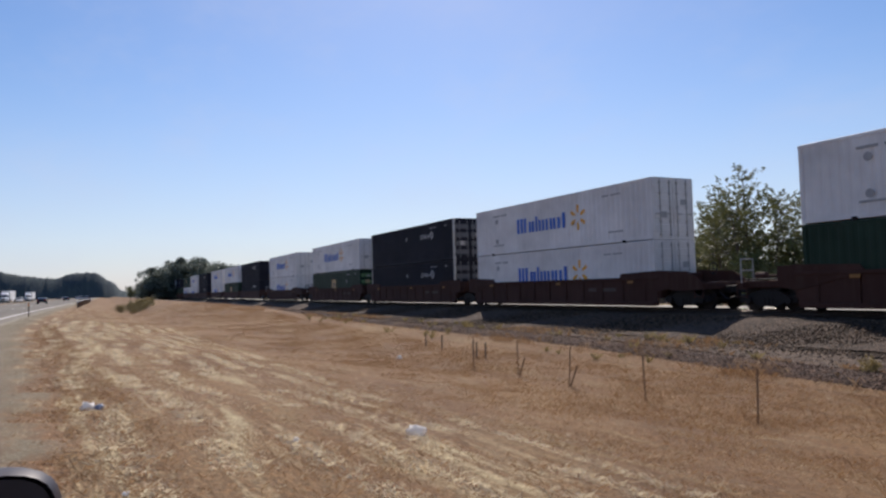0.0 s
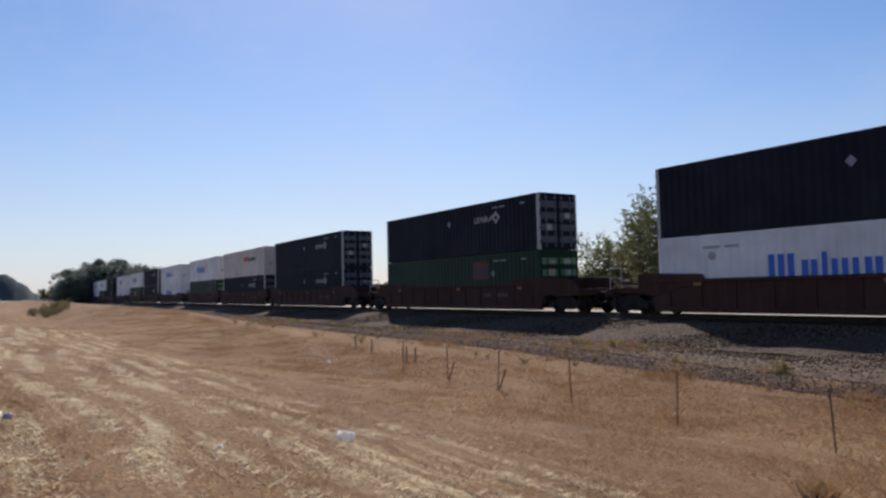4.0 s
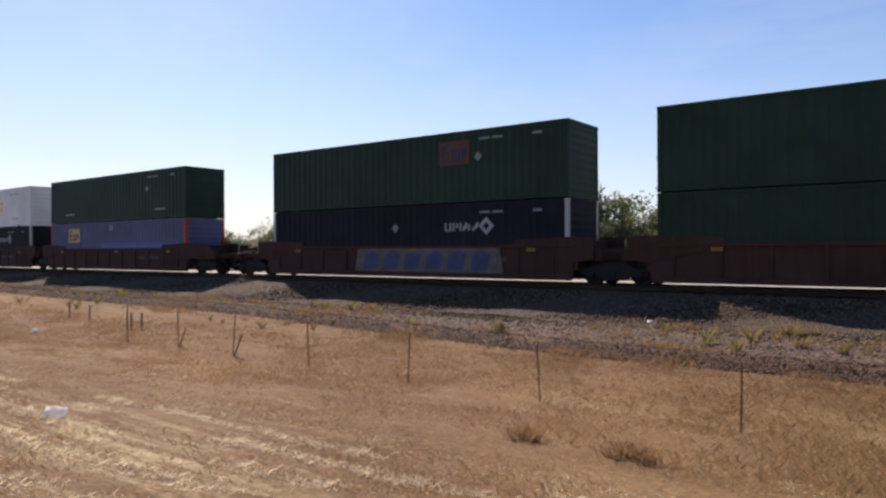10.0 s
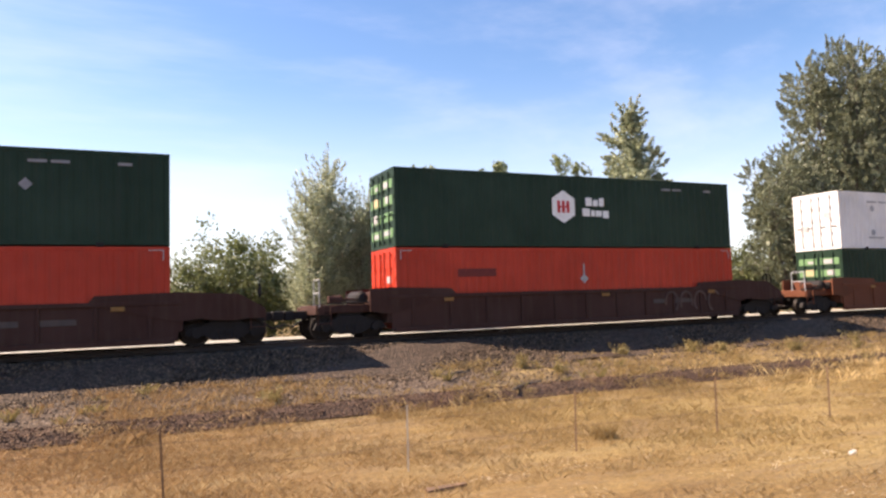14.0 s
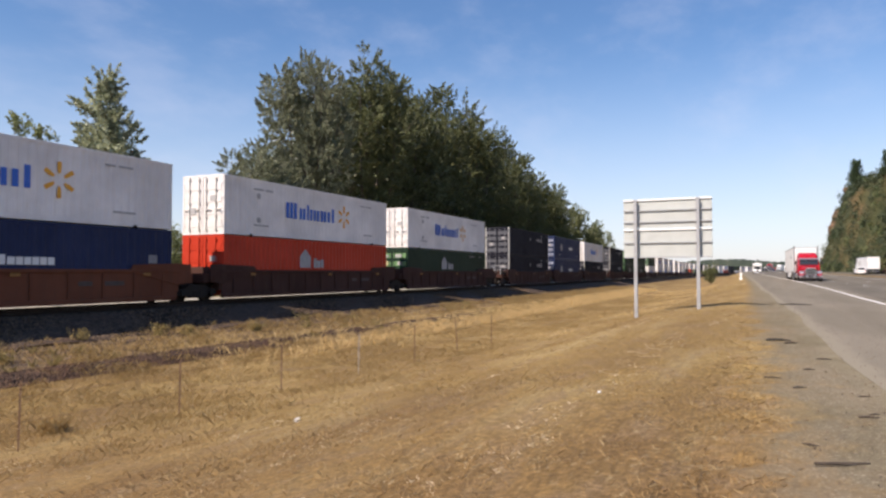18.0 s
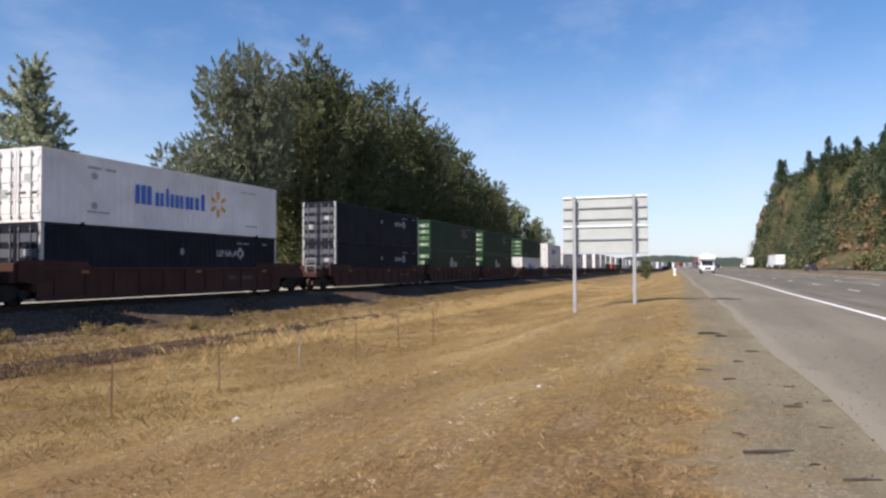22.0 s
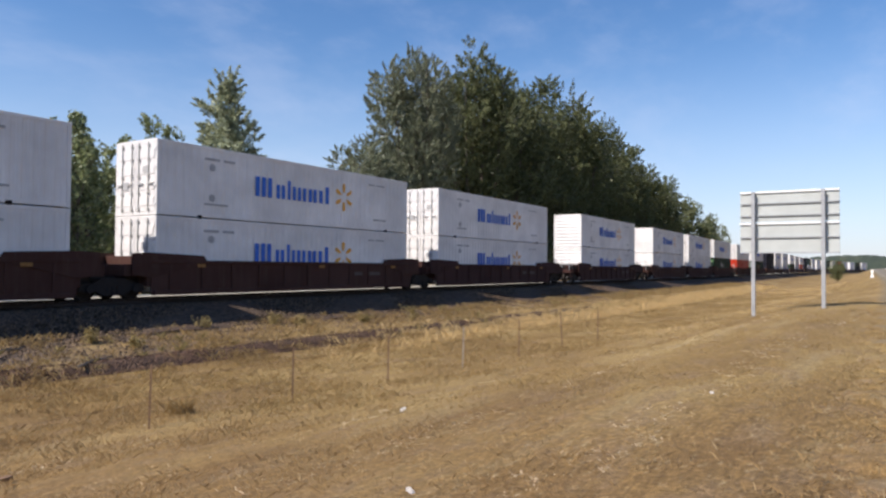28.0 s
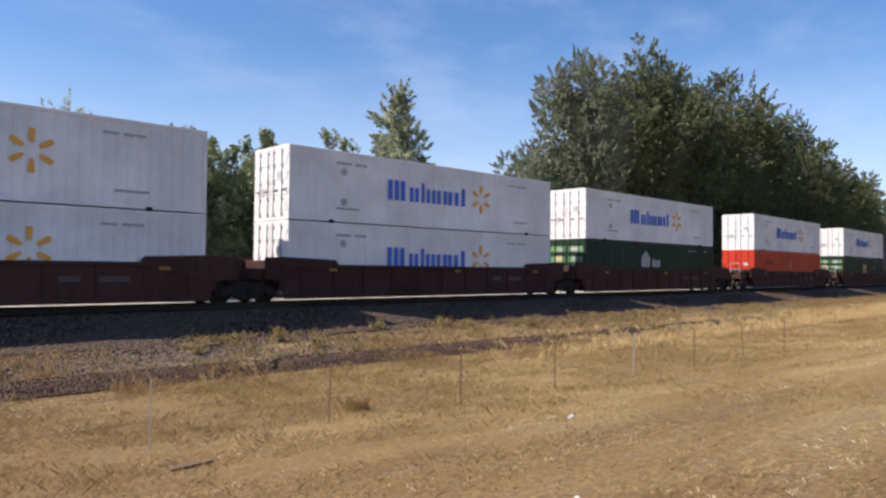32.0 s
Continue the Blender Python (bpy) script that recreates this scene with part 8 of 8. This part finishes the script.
def semi(cab_mat, box_mat, label, logo=True):
    """Long-nosed sleeper tractor and box trailer; front at -x."""
    root = thing("semi_truck", label, "truck", "highway traffic")
    # trailer
    a, b = 7.6, 23.6
    part("trailer_box", Shape().box(a, b, -1.29, 1.29, 1.18, 4.10, 0.03), box_mat, root)
    part("trailer_rail", Shape().box(a, b, -1.30, 1.30, 1.06, 1.19, 0.01), M_STEEL, root)
    part("top_rail", Shape().box(a, b, -1.305, 1.305, 4.02, 4.12, 0.01), M_STEEL, root)
    part("rear_door", Shape().box(b, b + 0.04, -1.22, 1.22, 1.25, 4.0, 0.01), box_mat, root)
    part("under_ride_bar", Shape().box(b - 0.2, b - 0.05, -1.1, 1.1, 0.5, 0.62, 0.01), M_STEEL, root)
    part("slider_frame", Shape().box(b - 5.2, b - 0.6, -0.9, 0.9, 0.85, 1.07, 0.02), M_DARK, root)
    for s in (-1, 1):
        part("side_skirt", Shape().prism([(a + 3.0, 1.08), (b - 5.4, 1.08), (b - 5.4, 0.45), (a + 5.2, 0.45)], s * 1.26 - 0.02, s * 1.26 + 0.02), box_mat, root)
        part("landing_leg", Shape().box(a + 2.6, a + 2.75, s * 0.8 - 0.07, s * 0.8 + 0.07, 0.25, 1.1, 0.01), M_DARK, root)
        part("mud_flap", Shape().box(b - 0.75, b - 0.72, s * 0.98 - 0.3, s * 0.98 + 0.3, 0.18, 0.9), M_BLACK, root)
        if logo:
            for k, (x, w, h) in enumerate(((a + 2.3, 0.22, 0.75), (a + 2.75, 0.5, 0.5), (a + 3.4, 0.6, 0.38), (a + 4.1, 0.45, 0.5), (b - 1.9, 0.9, 0.35))):
                part("lettering", Shape().box(x, x + w, s * 1.29 - 0.008, s * 1.29 + 0.008, 2.75, 2.75 + h), M_GREY_MARK, root, "grey lettering block")
    # tractor
    part("chassis", Shape().box(0.3, 9.4, -0.45, 0.45, 0.62, 0.95, 0.02), M_DARK, root)
    cab = Shape()
    # upright slices from the windscreen's foot to the back of the sleeper: place, roof height, half width at the roof
    slices = [(2.42, 1.86, 1.04), (2.60, 2.28, 1.02), (2.76, 2.64, 0.99), (3.05, 2.86, 0.97), (3.5, 3.14, 0.96), (4.1, 3.34, 0.96), (5.2, 3.42, 0.95), (5.9, 3.36, 0.95)]
    for x, top, w in slices:
        low = 0.72 if x < 4.2 else 0.95
        belt = min(1.86, top - 0.06)
        half = [(1.12, low), (1.15, belt * 0.75), (1.14, belt), (w + 0.06, max(belt + 0.02, top - 0.22)), (w - 0.04, top - 0.07), (w - 0.22, top)]
        cab.v += [(x, y, z) for y, z in half] + [(x, -y, z) for y, z in reversed(half)]
    n = 12
    cab.f += [(k * n + i, k * n + (i + 1) % n, (k + 1) * n + (i + 1) % n, (k + 1) * n + i) for k in range(len(slices) - 1) for i in range(n)]
    cab.f += [tuple(range(n)), tuple(range(len(cab.v) - 1, len(cab.v) - n - 1, -1))]
    part("cab", cab, cab_mat, root)
    hd = Shape()
    front = [(-0.62, 0.72), (-0.66, 1.35), (-0.5, 1.62), (0.5, 1.62), (0.66, 1.35), (0.62, 0.72)]
    back = [(-0.98, 0.72), (-1.0, 1.5), (-0.82, 1.88), (0.82, 1.88), (1.0, 1.5), (0.98, 0.72)]
    vs = [(0.12, y, z) for y, z in front] + [(0.9, y * 1.12, z + 0.06) for y, z in front] + [(2.5, y, z) for y, z in back]
    hd.add(vs, [(k * 6 + i, k * 6 + (i + 1) % 6, k * 6 + 6 + (i + 1) % 6, k * 6 + 6 + i) for k in range(2) for i in range(6)] + [(5, 4, 3, 2, 1, 0), tuple(range(12, 18))])
    part("hood", hd, cab_mat, root)
    for s in (-1, 1):
        fd = [(1.25 + 0.74 * math.cos(q), 0.52 + 0.70 * math.sin(q)) for q in np.linspace(0.02, math.pi - 0.02, 10)]
        inn = [(1.25 + 0.60 * math.cos(q), 0.52 + 0.58 * math.sin(q)) for q in np.linspace(math.pi - 0.02, 0.02, 10)]
        part("fender", Shape().prism(fd + inn, s * 0.98 - 0.2, s * 0.98 + 0.2), cab_mat, root)
        part("fender_nose", Shape().prism([(0.1, 0.62), (0.14, 1.0), (0.55, 1.22), (0.62, 0.62)], s * 0.95 - 0.2, s * 0.95 + 0.2), cab_mat, root)
        part("headlight_bezel", Shape().prism([(0.09, 0.86), (0.13, 1.10), (0.45, 1.20), (0.39, 0.90)], s * 0.93 - 0.21, s * 0.93 + 0.21), M_CHROME, root, "chrome headlight bezel")
        part("headlight", Shape().prism([(0.07, 0.91), (0.10, 1.03), (0.30, 1.09), (0.28, 0.93)], s * 0.93 - 0.15, s * 0.93 + 0.15), M_LENS, root, "clear headlight lens")
        part("exhaust_pipe", Shape().tube((5.95, s * 1.28, 0.9), (5.95, s * 1.28, 4.25), 0.085, n=10), M_CHROME, root, "chrome exhaust stack")
        part("fuel_tank", Shape().tube((3.1, s * 0.98, 0.62), (5.0, s * 0.98, 0.62), 0.31, n=14), M_CHROME, root, "chrome fuel tank")
        part("step", Shape().box(2.6, 3.05, s * 1.02 - 0.16, s * 1.02 + 0.16, 0.35, 0.5, 0.02), M_CHROME, root)
        part("side_window", Shape().add([(2.74, s * 1.158, 1.88), (3.6, s * 1.158, 1.88), (3.6, s * 1.06, 2.52), (2.92, s * 1.06, 2.52)], [(0, 1, 2, 3)]), M_GLASS, root)
        part("sleeper_window", Shape().add([(4.5, s * 1.145, 2.05), (5.0, s * 1.145, 2.05), (5.0, s * 1.095, 2.45), (4.5, s * 1.095, 2.45)], [(0, 1, 2, 3)]), M_GLASS, root)
        part("mirror", Shape().box(2.45, 2.53, s * 1.38 - 0.08, s * 1.38 + 0.08, 1.95, 2.4, 0.02), M_DARK, root)
        part("mirror_arm", Shape().tube((2.6, s * 1.14, 2.2), (2.5, s * 1.4, 2.2), 0.02, n=6), M_CHROME, root)
        part("grab_rail", Shape().tube((3.75, s * 1.2, 1.2), (3.75, s * 1.2, 2.3), 0.02, n=6), M_CHROME, root)
    for s in (-1, 1):
        part("windscreen", Shape().add([(2.37, s * 0.015, 1.92), (2.40, s * 0.99, 1.92), (2.67, s * 0.95, 2.56), (2.66, s * 0.015, 2.58)], [(0, 1, 2, 3)]), M_GLASS, root)
    part("visor", Shape().prism([(2.66, 2.60), (2.42, 2.55), (2.45, 2.63), (2.80, 2.72)], -1.04, 1.04), M_CHROME, root)
    part("grille", Shape().prism([(-0.60, 0.76), (-0.60, 1.30), (-0.44, 1.54), (0.44, 1.54), (0.60, 1.30), (0.60, 0.76)], 0.03, 0.12, "x"), M_CHROME, root)
    for z in (0.83, 0.96, 1.09, 1.22, 1.35):
        part("grille_bar", Shape().box(0.0, 0.04, -0.52, 0.52, z, z + 0.075, 0.004), M_DARK, root)
    part("bumper", Shape().prism([(-0.02, 0.36), (-0.06, 0.50), (-0.05, 0.66), (0.3, 0.66), (0.3, 0.36)], -1.18, 1.18), M_CHROME, root)
    for y in (-0.72, 0.0, 0.72):
        part("bumper_vent", Shape().box(-0.075, -0.045, y - 0.24, y + 0.24, 0.44, 0.58, 0.01), M_DARK, root, "dark bumper opening")
    part("air_dam", Shape().box(0.02, 0.25, -1.1, 1.1, 0.22, 0.36, 0.02), M_BLACK, root)
    for y in (-0.5, 0.0, 0.5):
        part("roof_marker", Shape().box(2.98, 3.06, y - 0.035, y + 0.035, 2.84, 2.90, 0.01), M_ORANGE_MARK, root)
    spots = [(1.25, s * 1.02) for s in (-1, 1)]
    spots += [(x, s * 0.98) for x in (7.3, 8.65, b - 4.3, b - 3.0, b - 1.7) for s in (-1, 1)]
    wheel_set(root, spots, 0.5, 0.46)
    return root


def motorhome(label):
    root = thing("motorhome", label, "motorhome", "highway traffic")
    w = M_WHITE_TRUCK
    part("living_box", Shape().box(1.9, 8.2, -1.2, 1.2, 0.75, 3.05, 0.08), w, root)
    part("cab_over", Shape().prism([(0.75, 2.15), (0.45, 2.45), (0.7, 2.98), (2.0, 3.05), (2.0, 2.1)], -1.18, 1.18), w, root)
    part("cab", Shape().prism([(0.9, 0.5), (0.9, 1.25), (1.35, 2.12), (2.1, 2.12), (2.1, 0.5)], -1.0, 1.0), w, root)
    part("hood", Shape().prism([(0.0, 0.5), (-0.02, 1.02), (0.2, 1.15), (0.95, 1.28), (0.95, 0.5)], -0.95, 0.95), w, root)
    part("windscreen", Shape().add([(0.86, -0.88, 1.28), (0.86, 0.88, 1.28), (1.28, 0.82, 2.08), (1.28, -0.82, 2.08)], [(0, 1, 2, 3)]), M_GLASS, root)
    part("grille", Shape().box(-0.06, 0.0, -0.5, 0.5, 0.68, 0.98, 0.02), M_DARK, root)
    part("bumper", Shape().box(-0.14, 0.05, -1.0, 1.0, 0.38, 0.6, 0.04), M_STEEL, root)
    for s in (-1, 1):
        part("headlight", Shape().box(-0.05, 0.03, s * 0.74 - 0.16, s * 0.74 + 0.16, 0.74, 0.96, 0.02), M_HEADLIGHT, root)
        part("side_window", Shape().box(4.0, 5.3, s * 1.2 - 0.012, s * 1.2 + 0.012, 1.8, 2.5, 0.006), M_GLASS, root)
        part("side_stripe", Shape().box(2.0, 8.1, s * 1.2 - 0.008, s * 1.2 + 0.008, 1.2, 1.34, 0.003), M_GREY_MARK, root)
        part("mirror", Shape().box(1.0, 1.1, s * 1.25 - 0.12, s * 1.25 + 0.12, 1.35, 1.75, 0.02), M_BLACK, root)
    part("roof_vent", Shape().box(3.0, 3.8, -0.4, 0.4, 3.05, 3.3, 0.05), w, root)
    part("roof_air_conditioner", Shape().box(5.2, 6.3, -0.45, 0.45, 3.05, 3.38, 0.08), w, root)
    wheel_set(root, [(x, s * 0.95) for x in (0.7, 5.9) for s in (-1, 1)], 0.4, 0.28)
    return root


TRAFFIC = []


def make_traffic():
    """Each vehicle with its lane offset, place at 0 s and speed; -1 drives west, towards and past the camera."""
    red = semi(M_RED_TRUCK, M_WHITE_TRUCK, "red sleeper-cab semi truck pulling a white box trailer")
    TRAFFIC.append((red, 29.4, 18.9 + 30.5 * 20.4, 30.5, -1))
    TRAFFIC.append((motorhome("white motorhome with a cab-over bunk on the highway"), ((0, 27.4), (22, 27.4), (24, 29.3), (32, 29.5)), 70 + 28 * 24, 28, -1))
    w1 = semi(M_WHITE_TRUCK, M_WHITE_TRUCK, "white semi truck with a plain white trailer", False)
    TRAFFIC.append((w1, 52.2, 170 - 28 * 19, 28, 1))
    for off, x0, sp, way in ((52.2, 252 - 28 * 19, 28, 1), (28.3, -190 + 33 * 6, 33, -1), (29.7, 400 + 27 * 24.5, 27, -1), (33.3, 330 + 28 * 24.5, 28, -1), (33.3, 470 + 27 * 22, 27, -1)):
        TRAFFIC.append((copy_thing(w1, Matrix()), off, x0, sp, way))
    dk = semi(M_CAR_DARK, M_RED_TRUCK, "dark semi truck with a red trailer in the distance", False)
    TRAFFIC.append((dk, 33.3, 262 + 28 * 24.5, 28, -1))
    sv = car("suv", M_CAR_SILVER, "silver sport utility car on the highway")
    TRAFFIC.append((sv, 29.9, 215 + 28 * 27, 28, -1))
    wc = car("suv", M_WHITE_TRUCK, "white sport utility car on the highway")
    TRAFFIC.append((wc, 48.5, 120 - 31 * 23, 31, 1))
    dc = car("sedan", M_CAR_DARK, "dark sedan on the highway")
    TRAFFIC.append((dc, 33.8, -178, 27, -1))
    ds = car("suv", M_CAR_DARK, "black sport utility car on the highway")
    TRAFFIC.append((ds, 33.4, 115 + 29 * 27, 29, -1))
    bl = car("sedan", M_CAR_BLUE, "dark blue sedan on the highway")
    TRAFFIC.append((bl, 37.0, 118 + 29 * 27, 29, -1))
    for t, off, x0, sp, way in ((dc, 33.3, -275, 27, -1), (sv, 29.9, -330, 27, -1), (wc, 33.3, -390, 27, -1), (dc, 29.9, -455, 27, -1), (wc, 33.3, -60 + 28 * 8, 28, -1), (wc, 33.4, 285 + 29 * 27, 29, -1), (sv, 29.9, -420, 26, -1), (wc, 48.5, 330 - 27 * 23, 27, 1), (dc, 48.5, 99 - 31 * 20, 31, 1), (dc, 29.9, 420 + 28 * 27, 28, -1)):
        TRAFFIC.append((copy_thing(t, Matrix()), off, x0, sp, way))


make_traffic()


# ---- what moves ----
def on_track(u, t, z):
    x = u - SPEED * t - float(np.interp(t, [0, 1, 2, 4, 7, 9, 11, 14, 19, 23, 28, 32], [-0.4, -0.05, 0.15, 0.2, 0.45, 0.5, 0.5, 0.4, -0.05, -0.25, 0.0, -0.2]))
    return pose(x, float(track_y(x)) + 1.3, z, 0, 0, math.degrees(track_turn(x)))


def on_road(off, x0, speed, way, t):
    x = x0 + way * speed * t
    if isinstance(off, tuple):
        off = float(np.interp(t, [k for k, _ in off], [v for _, v in off]))
    z = float(land(x, off)) + 0.082
    turn = math.degrees(track_turn(x))
    return pose(x, float(track_y(x)) - off, z, 0, 0, turn + (0 if way < 0 else 180))


def motions():
    for ob, u, z in TRAIN:
        walk(ob, [(t, on_track(u, t, z)) for t in range(0, 33)])
    for ob, off, x0, speed, way in TRAFFIC:
        walk(ob, [(t, on_road(off, x0, speed, way, t)) for t in range(0, 33, 2)])


motions()
